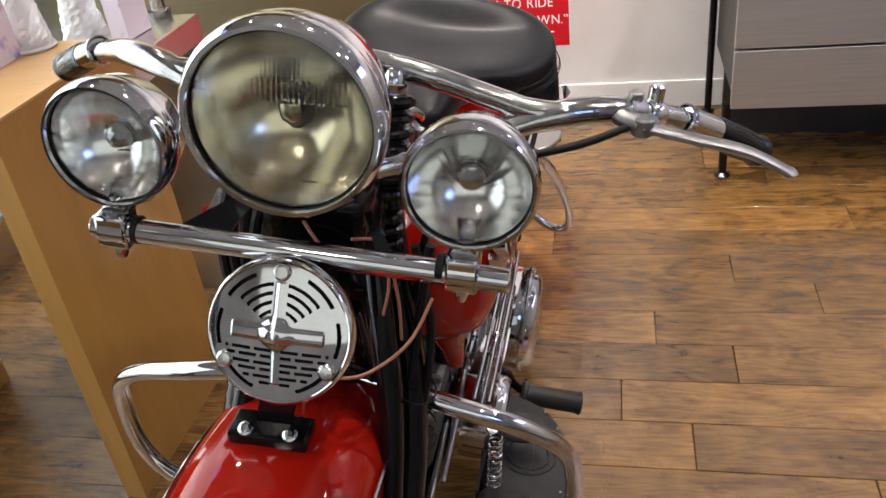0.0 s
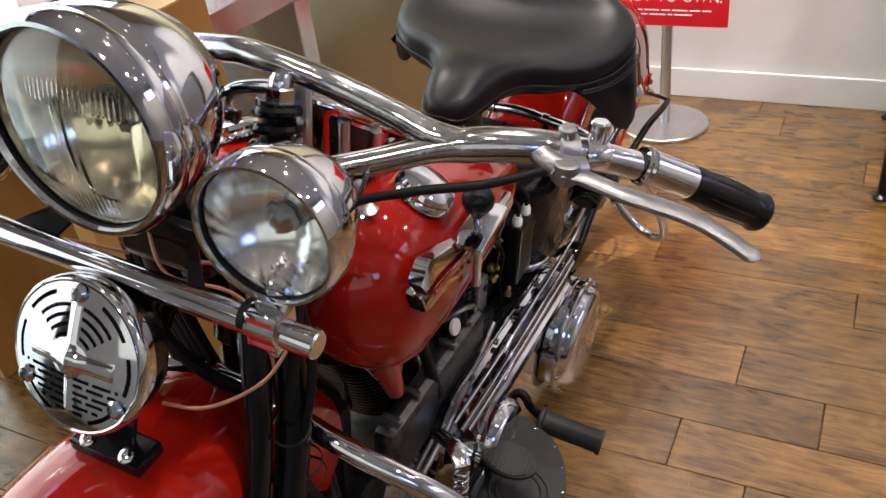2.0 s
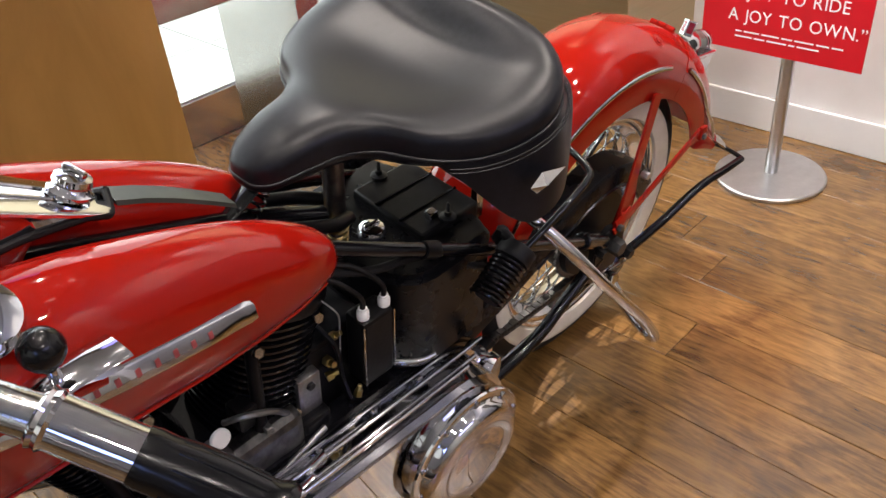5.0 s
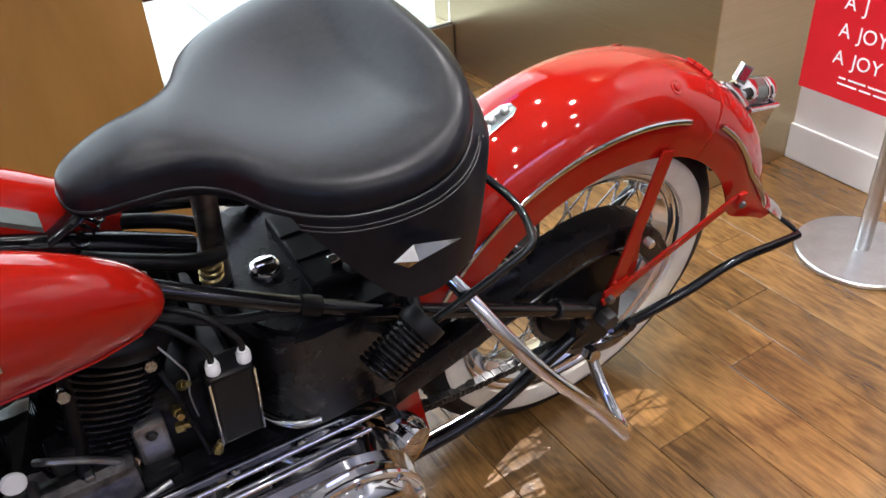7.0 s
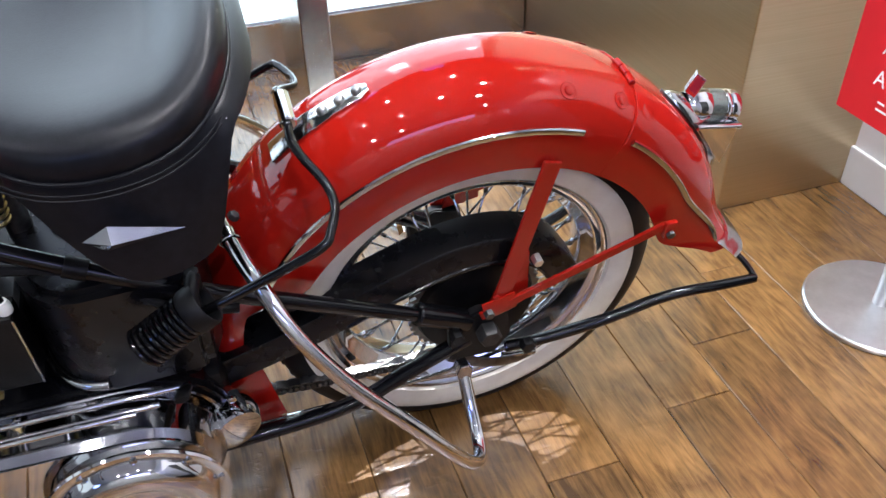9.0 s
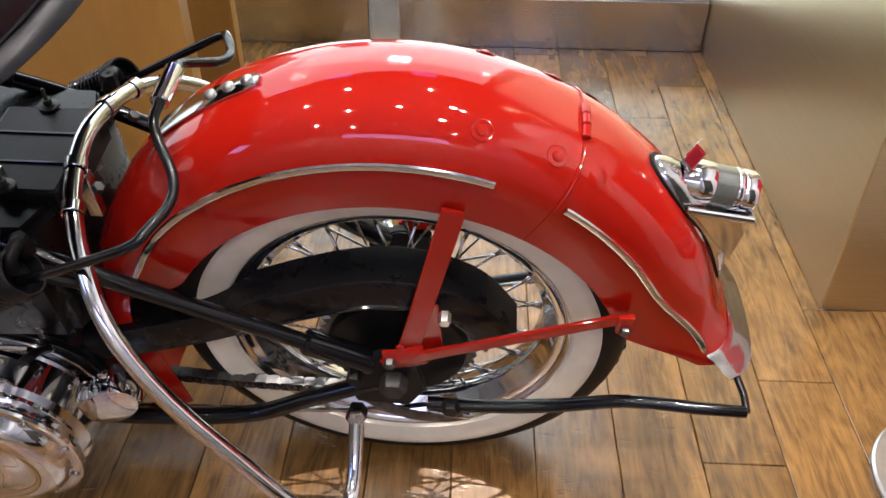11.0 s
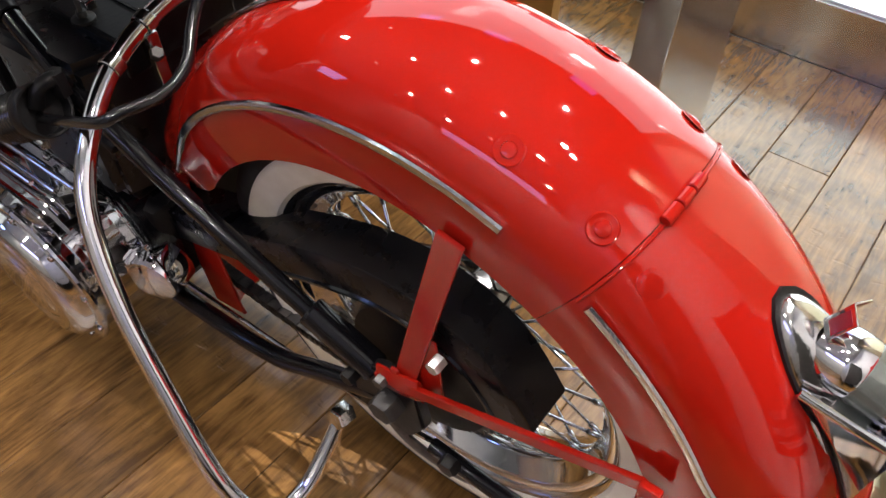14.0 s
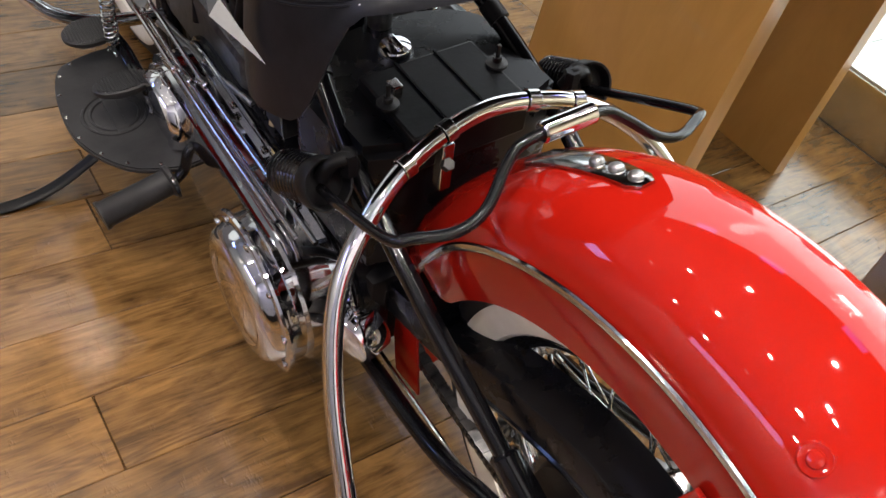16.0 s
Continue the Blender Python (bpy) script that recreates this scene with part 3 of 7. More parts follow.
# ---- the motorcycle: x to its left, y to its rear, z up; it leans on its side stand ----
BIKE_POSE = Matrix.Translation((-0.587, 0, 0)) @ Matrix.Rotation(radians(-0.86), 4, "Z") @ Matrix.Rotation(radians(9.1), 4, "Y")
bike = tagged(empty("motorcycle", BIKE_POSE), "vintage red and chrome motorcycle, black leather saddle, leaning on its stand", "motorcycle")
AXLE = Vector((0, 0.355, 0.34))
FRONT_AXLE = Vector((0.045, -1.25, 0.34))
LEFT = Vector((1, 0, 0))


def wheel(name, axle):
    def place(p):
        return Matrix.Translation(axle) @ aim((0, 0, 0), LEFT) @ Matrix.Translation((0, 0, p))

    prof = [(0.246, 0.036), (0.252, 0.05), (0.27, 0.061), (0.29, 0.064), (0.31, 0.061), (0.328, 0.052), (0.336, 0.042), (0.341, 0.022), (0.3425, 0.0)]
    tyre = part(name, lathe(prof + [(r, -h) for r, h in prof[-2::-1]], place(0), 96), RUBBER, bike, "black whitewall tyre on a chrome spoked wheel")
    for s in (1, -1):
        part("whitewall", lathe([(0.2525, s * 0.0508), (0.256, s * 0.0575), (0.27, s * 0.0628), (0.284, s * 0.0652), (0.294, s * 0.065), (0.297, s * 0.0625)], place(0), 96), WHITEWALL, tyre, "cream whitewall band")
    for k in range(54):
        a = 2 * math.pi * k / 54
        for s in (1, -1):
            lug = moved(box(0.005, 0.012, 0.008, 0.0, (0.3385, 0, s * 0.031)), place(0) @ Matrix.Rotation(a + (0.03 if s > 0 else 0), 4, "Z"))
            if k == 0 and s == 1:
                treads = []
            treads.append(lug)
    ob = part("tread", joined(*treads), RUBBER, tyre, "", 0)
    ob["kind"] = "stuff"
    part("rim", lathe([(0.254, 0.049), (0.2515, 0.0525), (0.247, 0.0505), (0.243, 0.045), (0.236, 0.0435), (0.231, 0.040), (0.226, 0.028), (0.215, 0.022), (0.211, 0.012), (0.211, -0.012), (0.215, -0.022), (0.226, -0.028), (0.231, -0.040), (0.236, -0.0435), (0.243, -0.045), (0.247, -0.0505), (0.2515, -0.0525), (0.254, -0.049)], place(0), 96), CHROME, tyre, "chromed steel rim")
    part("hub", lathe([(0, -0.07), (0.03, -0.07), (0.034, -0.05), (0.05, -0.045), (0.05, -0.038), (0.03, -0.03), (0.03, 0.03), (0.05, 0.038), (0.05, 0.045), (0.034, 0.05), (0.03, 0.07), (0, 0.07)], place(0), 32), ALLOY, tyre)
    meshes = {}
    for k in range(40):
        side, lean = (1 if k % 2 else -1), (1 if (k // 2) % 2 else -1)
        key = (side, lean)
        if key not in meshes:
            a = Vector((0.046, 0, side * 0.042))
            b = Matrix.Rotation(lean * 0.62, 4, "Z") @ Vector((0.214, 0, side * 0.010))
            nipple = b + (a - b).normalized() * 0.018
            sp = joined(rod(a, b, 0.0021, 6), rod(nipple, b, 0.0038, 6))
            me = bpy.data.meshes.new("spoke")
            for f in sp.faces:
                f.smooth = True
            sp.to_mesh(me)
            sp.free()
            me.materials.append(WORN_CHROME)
            meshes[key] = me
        ob = new("spoke", meshes[key])
        ob.parent = tyre
        ob.matrix_local = place(0) @ Matrix.Rotation(2 * math.pi * k / 40, 4, "Z")
    return tyre


wheel("rear_wheel", AXLE)
wheel("front_wheel", FRONT_AXLE)

SECTION = [(0.0, 0.0), (0.03, 0.001), (0.053, 0.005), (0.072, 0.013), (0.0865, 0.025), (0.097, 0.0405), (0.1035, 0.0575), (0.1065, 0.078), (0.107, 0.10), (0.1065, 0.119)]


def fender(centre, a0, a1, steps, crown, inner, half=lambda a: 1.0, skin=0.003):
    """Sweeps the fender's section round an axle; crown(a) and inner(a) are radii at an angle in degrees from the rear."""
    rings = []
    for i in range(steps + 1):
        a = a0 + (a1 - a0) * i / steps
        c, s = math.cos(radians(a)), math.sin(radians(a))
        top, low = crown(a), inner(a)
        k = (top - low) / 0.119
        h = half(a)
        outer = [(x * h, top - d * k) for x, d in SECTION]
        inside = [(max(x * h - skin * min(1, 2.5 * x / 0.1065 + 0.0), 0.0), top - max(d * k, 0) - (skin if x < 0.1 else 0.0)) for x, d in SECTION]
        ring = [(-x, r) for x, r in outer[:0:-1]] + outer + inside[::-1] + [(-x, r) for x, r in inside[1:]]
        rings.append([centre + Vector((x, r * c, r * s)) for x, r in ring])
    return loft(rings)


def ease(a, lo, hi):
    u = min(max((a - lo) / (hi - lo), 0), 1)
    return u * u * (3 - 2 * u)


def rear_crown(a):
    return 0.441 + 0.016 * (1 - ease(a, 15, 68)) + 0.024 * (1 - ease(a, -8, 20)) + 0.026 * (1 - ease(a, -4, 13))


def rear_inner(a):
    return 0.318 + 0.135 * (1 - ease(a, -1, 20)) ** 1.3 + 0.066 * ease(a, 148, 166)


def on_fender(a, x, lift=0.0, crown=rear_crown, inner=rear_inner, centre=AXLE):
    """A place on the fender's skin and the way out from it, at an angle and a distance from its middle."""
    k = (crown(a) - inner(a)) / 0.119
    xs, ds = [p[0] for p in SECTION], [p[1] * k for p in SECTION]
    d = float(np.interp(abs(x), xs, ds))
    slope = (float(np.interp(abs(x) + 0.004, xs, ds)) - float(np.interp(abs(x) - 0.004, xs, ds))) / 0.008
    n2 = Vector((math.copysign(slope, x), 1)).normalized()
    c, s = math.cos(radians(a)), math.sin(radians(a))
    way = Vector((n2.x, n2.y * c, n2.y * s))
    r = crown(a) - d
    return centre + Vector((x, r * c, r * s)) + way * lift, way


rear = part("rear_fender", fender(AXLE, 58.9, 206, 64, rear_crown, rear_inner, lambda a: 1 - 0.22 * ease(a, 152, 166)), RED, bike, "glossy red steel rear fender")
tail = part("fender_tail", fender(AXLE, 4.6, 58.78, 44, rear_crown, rear_inner), RED, bike, "hinged red fender tail")
lip = [on_fender(58.4, x, 0.0008)[0] for x in np.linspace(-0.104, 0.104, 25)]
part("seam_bead", tube(lip, 0.0013, 6, 1), RED, tail)
hx = [on_fender(58.7, x, 0.004)[0] for x in (-0.016, 0.003, 0.022, 0.042)]
for p, q in zip(hx, hx[1:]):
    part("hinge_knuckle", rod(p, p.lerp(q, 0.93), 0.0055, 12, 0.001), RED, rear)
for a in (75.0, 62.6):
    for s in (1, -1):
        p, w = on_fender(a, s * 0.074)
        part("rivet", lathe([(0.0135, 0.0), (0.0122, 0.0009), (0.0092, 0.0004), (0.007, 0.0006), (0.0062, 0.0022), (0.0035, 0.003), (0, 0.0031)], aim(p, w), 20), RED, rear)
for s in (1, -1):
    p, w = on_fender(55.0, s * 0.076)
    part("rivet", lathe([(0.013, 0.0), (0.011, 0.0006), (0.007, 0.0012), (0, 0.0015)], aim(p, w), 20), RED, tail)
for s in (1, -1):
    strip = [AXLE + Vector((s * (0.1065 - 0.004 * ease(a, 140, 154)), r * math.cos(radians(a)), r * math.sin(radians(a)))) for a, r in
             [(a, 0.381 - 0.006 * ease(a, 135, 154)) for a in np.linspace(70.6, 156, 30)]]
    part("trim_strip", tube(strip, 0.004, 8, 1, flat=(0.0034, 0.0052, (1, 0, 0))), WORN_CHROME, rear, "dull chrome trim strip")
    strip = []
    for a in np.linspace(57.2, 6.5, 24):
        r = 0.386 - 0.004 * math.sin(math.pi * (57.2 - a) / 50.7) + 0.046 * ease(a, 30, 5)
        strip.append(AXLE + Vector((s * (0.1065 - 0.006 * ease(a, 24, 5)), r * math.cos(radians(a)), r * math.sin(radians(a)))))
    part("trim_strip", tube(strip, 0.004, 8, 1, flat=(0.0034, 0.0052, (1, 0, 0))), WORN_CHROME, tail, "dull chrome trim strip")
# bright tip round the fender's lower edge
rings = []
for x in np.linspace(-0.104, 0.104, 33):
    u = abs(x) / 0.104
    a_end = 2.6 + 1.4 * u ** 3
    tall = 1.6 * (1 - u ** 2) + 3.4
    rings.append([on_fender(a_end + a, x, l)[0] for a, l in ((tall, 0.001), (tall - 0.2, 0.004), (tall * 0.7, 0.0055), (tall * 0.4, 0.009), (0.6, 0.016), (-0.8, 0.020), (-1.4, 0.017), (-0.6, 0.008), (tall * 0.4, 0.003), (tall * 0.7, 0.0008))])
part("fender_tip", loft(rings), WORN_CHROME, tail, "chrome fender tip")

# chrome mounting plate with three studs on the fender's crown
pl = []
for a in np.linspace(131, 110, 14):
    w = 0.021 - 0.005 * ease(a, 124, 112) - 0.008 * ease(a, 111.6, 109.8)
    pl.append([on_fender(a, x, l)[0] for x, l in ((-w, 0.001), (-w, 0.0035), (-w + 0.002, 0.0045), (w - 0.002, 0.0045), (w, 0.0035), (w, 0.001))])
mount = part("mounting_plate", loft(pl), WORN_CHROME, bike, "worn chrome plate riveted to the fender")
for a in (112.0, 115.4, 118.9):
    p, w = on_fender(a, 0.0, 0.0042)
    part("stud", lathe([(0.0078, 0), (0.0076, 0.003), (0.006, 0.005), (0.0035, 0.0062), (0, 0.0066)], aim(p, w), 16), ALLOY, mount)


# ---- fender struts, rear stand, stays ----
def strap(a, b, wide, thick, flat_way):
    a, b = Vector(a), Vector(b)
    d = (b - a).normalized()
    n = (Vector(flat_way) - d * d.dot(Vector(flat_way))).normalized()
    m = Matrix((d, n.cross(d), n)).transposed().to_4x4()
    m.translation = (a + b) / 2
    return moved(box((b - a).length, wide, thick, min(wide, thick) * 0.3), m)


for s in (1, -1):
    X = 0.126 * s
    upper = part("fender_strut", strap((X, 0.372, 0.385), (X * 0.9, 0.437, 0.665), 0.029, 0.006, (1, 0, 0)), RED, bike, "flat red steel strut")
    low = part("fender_strut", strap((X * 1.06, 0.34, 0.382), (X * 0.96, 0.654, 0.488), 0.0175, 0.007, (1, 0, 0)), RED, bike, "flat red steel strut")
    part("strut_foot", tube([(X * 1.05, 0.345, 0.39), (X * 1.05, 0.37, 0.395), (X * 1.02, 0.40, 0.40)], 0.01, 10, 4, flat=(0.005, 0.02, (1, 0, 0))), RED, low)
    part("strut_tab", span((X - 0.006, 0.648, 0.466), (X + 0.004, 0.670, 0.499), 0.003), RED, low)
    part("bolt", hexnut((X * 1.0, 0.659, 0.476), (s, 0, 0), 0.0075, 0.01), DARK_STEEL, low)
    part("bolt", hexnut((X * 0.98, 0.427, 0.485), (s, 0, 0), 0.0085, 0.016), SATIN, upper)
    part("bolt", hexnut((X * 1.07, 0.352, 0.392), (s, 0, 0), 0.0085, 0.012), DARK_STEEL, low)
    # upper and lower frame stays
    part("upper_stay", tube([(0.03 * s, -0.46, 0.765), (0.085 * s, -0.36, 0.728), (0.122 * s, -0.22, 0.664), (0.140 * s, -0.08, 0.594), (0.138 * s, 0.08, 0.507), (0.122 * s, 0.29, 0.382)], 0.0118, 14), BLACK, bike, "black enamelled frame tube")
    part("stay_socket", rod((0.126 * s, 0.235, 0.416), (0.119 * s, 0.325, 0.362), 0.019, 14, 0.003), BLACK, bike)
    part("lower_stay", tube([(0.118 * s, 0.33, 0.315), (0.122 * s, 0.22, 0.262), (0.125 * s, 0.12, 0.215), (0.125 * s, -0.05, 0.195), (0.12 * s, -0.35, 0.185), (0.10 * s, -0.7, 0.185)], 0.0135, 14), BLACK, bike, "black enamelled frame tube")
    axle_plate = part("axle_plate", prism([(-0.045, -0.06), (0.035, -0.065), (0.06, -0.02), (0.05, 0.045), (0.0, 0.055), (-0.05, 0.03)], 0.018, Matrix.Translation((0.112 * s, 0.34, 0.335)) @ Matrix(((0, 0, s, 0), (1, 0, 0, 0), (0, 1, 0, 0), (0, 0, 0, 1))), 0.003), DULL_BLACK, bike, "oily black axle plate")
    part("axle_nut", hexnut((0.128 * s, 0.355, 0.340), (s, 0, 0), 0.020, 0.026), DULL_STEEL, axle_plate)
    part("strut_gusset", prism([(0.355, 0.385), (0.425, 0.398), (0.418, 0.498), (0.395, 0.50)], 0.004, Matrix.Translation((0.119 * s - 0.002, 0, 0)) @ Matrix(((0, 0, 1, 0), (1, 0, 0, 0), (0, 1, 0, 0), (0, 0, 0, 1))), 0.001), RED, bike)
    for yy, zz in ((0.366, 0.415), (0.385, 0.392), (0.405, 0.397)):
        part("strut_rivet", lathe([(0.0062, 0), (0.005, 0.003), (0, 0.0045)], aim((0.1295 * s, yy, zz), (s, 0, 0)), 12), RED, upper)
    part("adjuster_nut", hexnut((0.128 * s, 0.30, 0.352), (s, 0, 0), 0.011, 0.020), DULL_BLACK, axle_plate)
    part("pivot_bolt", hexnut((0.122 * s, 0.435, 0.268), (s, 0, 0), 0.014, 0.016), DULL_BLACK, axle_plate)
    # folded rear stand
    part("rear_stand", tube([(0.118 * s, 0.40, 0.262), (0.12 * s, 0.47, 0.262), (0.128 * s, 0.58, 0.285), (0.143 * s, 0.68, 0.33), (0.156 * s, 0.78, 0.342), (0.16 * s, 0.842, 0.344)], 0.011, 12, radii=[(0, 0.010), (0.3, 0.011), (1, 0.0085)]), BLACK, bike, "black rear stand folded up behind the wheel")
    part("stand_hook", tube([(0.162 * s, 0.842, 0.345), (0.13 * s, 0.84, 0.352), (0.07 * s, 0.822, 0.365)], 0.0055, 10), BLACK, bike)
    # rear crash guard: one chrome tube from the crown down and back to the axle plate
guard = [(0, -0.030, 0.668), (0.06, -0.026, 0.660), (0.12, -0.012, 0.645), (0.18, 0.012, 0.612), (0.232, 0.045, 0.56), (0.268, 0.10, 0.482), (0.295, 0.177, 0.387), (0.311, 0.238, 0.305), (0.308, 0.272, 0.254), (0.288, 0.294, 0.228), (0.250, 0.302, 0.232), (0.208, 0.303, 0.260), (0.172, 0.303, 0.296)]
part("rear_guard", tube([(-x, y, z) for x, y, z in guard[:0:-1]] + guard, 0.0112, 16, 6), CHROME, bike, "chrome tube rear guard")
for s in (1, -1):
    part("guard_nut", hexnut((0.158 * s, 0.303, 0.299), (s * 0.9, 0, 0.3), 0.015, 0.024), WORN_CHROME, bike)
    for x in (0.058, 0.118):
        c, d = Vector((s * x, float(np.interp(x, (0.058, 0.118), (-0.026, -0.013))), float(np.interp(x, (0.058, 0.118), (0.661, 0.646))))), Vector((s, 0.2, -0.18))
        part("guard_clamp", lathe([(0.0128, -0.008), (0.0137, -0.007), (0.0137, 0.007), (0.0128, 0.008)], aim(c, d), 18), WORN_CHROME, bike)
    part("guard_bolt", hexnut((s * 0.070, -0.004, 0.634), (0, 0.6, 0.8), 0.008, 0.008), DULL_STEEL, bike)
    # saddle bracket rod over the fender
rodpts = [(0.0, 0.092, 0.742), (0.05, 0.088, 0.735), (0.075, 0.096, 0.722), (0.11, 0.118, 0.700), (0.145, 0.122, 0.690), (0.185, 0.108, 0.688), (0.2, 0.095, 0.680), (0.201, 0.05, 0.657), (0.196, -0.03, 0.617), (0.19, -0.085, 0.59)]
part("saddle_rod", tube([(-x, y, z) for x, y, z in rodpts[:0:-1]] + rodpts, 0.0062, 12, 6), BLACK, bike, "black steel saddle bracket rod")
part("rod_sleeve", rod((-0.032, 0.091, 0.743), (0.032, 0.09, 0.741), 0.0115, 16, 0.002), CHROME, bike)
for s in (1, -1):
    a, b = Vector((0.198 * s, -0.142, 0.562)), Vector((0.19 * s, -0.074, 0.602))
    boot = part("spring_boot", coil(a, b, 0.0268, 9.5, 0.0034, 8, 18), BLACK, bike, "black coil saddle spring")
    part("spring_core", rod(a, b, 0.0205, 20), DULL_BLACK, boot)
    part("spring_cap", lathe([(0.030, -0.004), (0.0315, 0.0), (0.0315, 0.020), (0.030, 0.022), (0.0275, 0.021), (0.0265, 0.003), (0, 0.002)], aim(b, b - a), 28), RUBBER, boot, "open rubber cup")
    part("spring_perch", tube([(0.15 * s, -0.07, 0.615), (0.16 * s, -0.066, 0.632), (0.18 * s, -0.07, 0.628), (0.19 * s, -0.07, 0.61)], 0.009, 10), DULL_BLACK, bike)
    part("perch_bolt", hexnut((0.158 * s, -0.066, 0.61), (0, 0, 1), 0.011, 0.03), DULL_BLACK, bike)


# ---- chain side ----
def band(path, section):
    """Sweeps a closed section of (x, offset along the normal) along a path of (y, z)."""
    rings = []
    for i, (y, z) in enumerate(path):
        a, b = Vector(path[max(i - 1, 0)]), Vector(path[min(i + 1, len(path) - 1)])
        d = (b - a).normalized()
        n = Vector((-d.y, d.x))
        rings.append([Vector((x, y + n.x * o, z + n.y * o)) for x, o in section])
    return loft(rings)


arc = [(p.y, p.z) for p in spline([(0, -0.12, 0.352), (0, 0.06, 0.413), (0, 0.20, 0.475), (0, 0.29, 0.507), (0, 0.36, 0.515), (0, 0.425, 0.502), (0, 0.48, 0.468), (0, 0.525, 0.405)], 6)]
part("chain_guard", band(arc, [(0.036, 0.0), (0.098, 0.0), (0.1005, -0.003), (0.1005, -0.052), (0.0965, -0.052), (0.0965, -0.004), (0.036, -0.004)]), SATIN_BLACK, bike, "black pressed steel chain guard")
part("guard_rib", band([(y, z) for y, z in arc[8:44]], [(0.1005, -0.046), (0.1035, -0.048), (0.1035, -0.052), (0.1005, -0.052)]), BLACK, bike)
part("brake_drum", lathe([(0, 0.03), (0.03, 0.036), (0.1, 0.03), (0.104, 0.02), (0.104, -0.02), (0.09, -0.024), (0, -0.024)], aim(AXLE + Vector((0.052, 0, 0)), LEFT), 48), DULL_BLACK, bike, "oily black brake drum")
teeth = [((0.118 if k % 2 else 0.110) * math.cos(2 * math.pi * (k + 0.25 * (1 if k % 2 else -1)) / 96), (0.118 if k % 2 else 0.110) * math.sin(2 * math.pi * k / 96)) for k in range(96)]
part("sprocket", prism(teeth, 0.006, aim(AXLE + Vector((0.064, 0, 0)), LEFT)), DARK_STEEL, bike)
run = spline([(0.068, 0.37, 0.226), (0.068, 0.25, 0.218), (0.068, 0.1, 0.222), (0.068, -0.05, 0.236), (0.068, -0.13, 0.25)], 16)
links = []
for i in range(0, len(run) - 1):
    p, q = run[i], run[i + 1]
    c = (p + q) / 2
    m = aim(c, q - p)
    off = 0.006 if i % 2 else 0.0085
    for s in (1, -1):
        links.append(moved(box(0.016, 0.0022, (q - p).length * 1.5, 0.0, (0, s * off, 0)), m @ Matrix.Rotation(0, 4, "Z")))
    links.append(rod(p - LEFT * 0.009, p + LEFT * 0.009, 0.0042, 6))
ob = part("chain", joined(*links), DARK_STEEL, bike, "oily drive chain")
ob["kind"] = "stuff"
part("chain_return", tube([(0.068, 0.34, 0.456), (0.068, 0.15, 0.415), (0.068, -0.13, 0.335)], 0.008, 8, 6, flat=(0.004, 0.009, (1, 0, 0))), DULL_BLACK, bike)
part("brake_rod", tube([(0.1, 0.42, 0.235), (0.1, 0.3, 0.205), (0.1, 0.1, 0.19), (0.1, -0.3, 0.18)], 0.004, 8), WORN_CHROME, bike, "bright brake rod")
part("brake_lever", tube([(0.11, 0.30, 0.262), (0.118, 0.36, 0.232), (0.112, 0.42, 0.21), (0.108, 0.455, 0.214)], 0.008, 10, flat=(0.005, 0.012, (1, 0, 0))), DARK_STEEL, bike)
part("rod_clevis", rod((0.108, 0.40, 0.222), (0.106, 0.465, 0.212), 0.0075, 10, 0.002), WORN_CHROME, bike)

part("fender_front_end", strap((0.082, -0.048, 0.355), (0.088, -0.014, 0.178), 0.066, 0.004, (1, 0, 0)), RED, bike, "red lower front end of the rear fender")

# ---- tail lamp ----


RIBBED = mat("ribbed_lens", (0.20, 0.22, 0.20), 0.15, 0.3)
nodes_of(RIBBED)[1].inputs["Transmission Weight"].default_value = 0.55


def lamp_width(u):
    """Half the width of the tail lamp's teardrop foot, from its round top to its narrow end."""
    if u < 0.35:
        return 0.036 * math.sqrt(max(0.02, 1 - ((0.35 - u) / 0.35) ** 2))
    return 0.036 - 0.022 * (u - 0.35) / 0.65


base = []
for a in np.linspace(44, 15.6, 40):
    u = (44 - a) / 28.4
    w = lamp_width(u)
    h = 0.010 + 0.024 * math.sin(math.pi * u) ** 0.8
    base.append([on_fender(a, x * w, l)[0] for x, l in ((-1, 0.0005), (-0.96, 0.006), (-0.6, h * 0.8), (0, h), (0.6, h * 0.8), (0.96, 0.006), (1, 0.0005))])
lamp = part("tail_lamp", loft(base), WORN_CHROME, bike, "chrome beehive tail lamp with a ribbed clear band")
gasket = []
for a in np.linspace(44.8, 14.8, 24):
    u = (44.8 - a) / 30
    w = lamp_width(u) + 0.0025
    gasket.append([on_fender(a, x * w, l)[0] for x, l in ((-1, 0.0), (-1, 0.0035), (1, 0.0035), (1, 0.0))])
part("gasket", loft(gasket), RUBBER, lamp)
back_way = Vector((0.0, 0.962, -0.22)).normalized()
c0 = Vector((0.0, 0.732, 0.622))
part("barrel", lathe([(0.020, -0.020), (0.0265, -0.006), (0.0285, 0.006), (0.0285, 0.020), (0.0275, 0.0215)], aim(c0, back_way), 36), CHROME, lamp)
part("lens_band", lathe([(0.0272, 0.021)] + [(0.0272 + (0.0006 if k % 2 else 0), 0.0215 + 0.0019 * k) for k in range(1, 16)] + [(0.0272, 0.052)], aim(c0, back_way), 36), RIBBED, lamp, "ribbed clear lens band")
part("inner_reflector", rod(c0, c0 + back_way * 0.054, 0.018, 24), ALLOY, lamp)
part("bezel", lathe([(0.0272, 0.050), (0.0282, 0.0515), (0.0282, 0.058), (0.0268, 0.060), (0.0282, 0.0625), (0.0282, 0.076), (0.0265, 0.079), (0.0235, 0.080), (0.023, 0.0775), (0, 0.0765)], aim(c0, back_way), 36), CHROME, lamp)
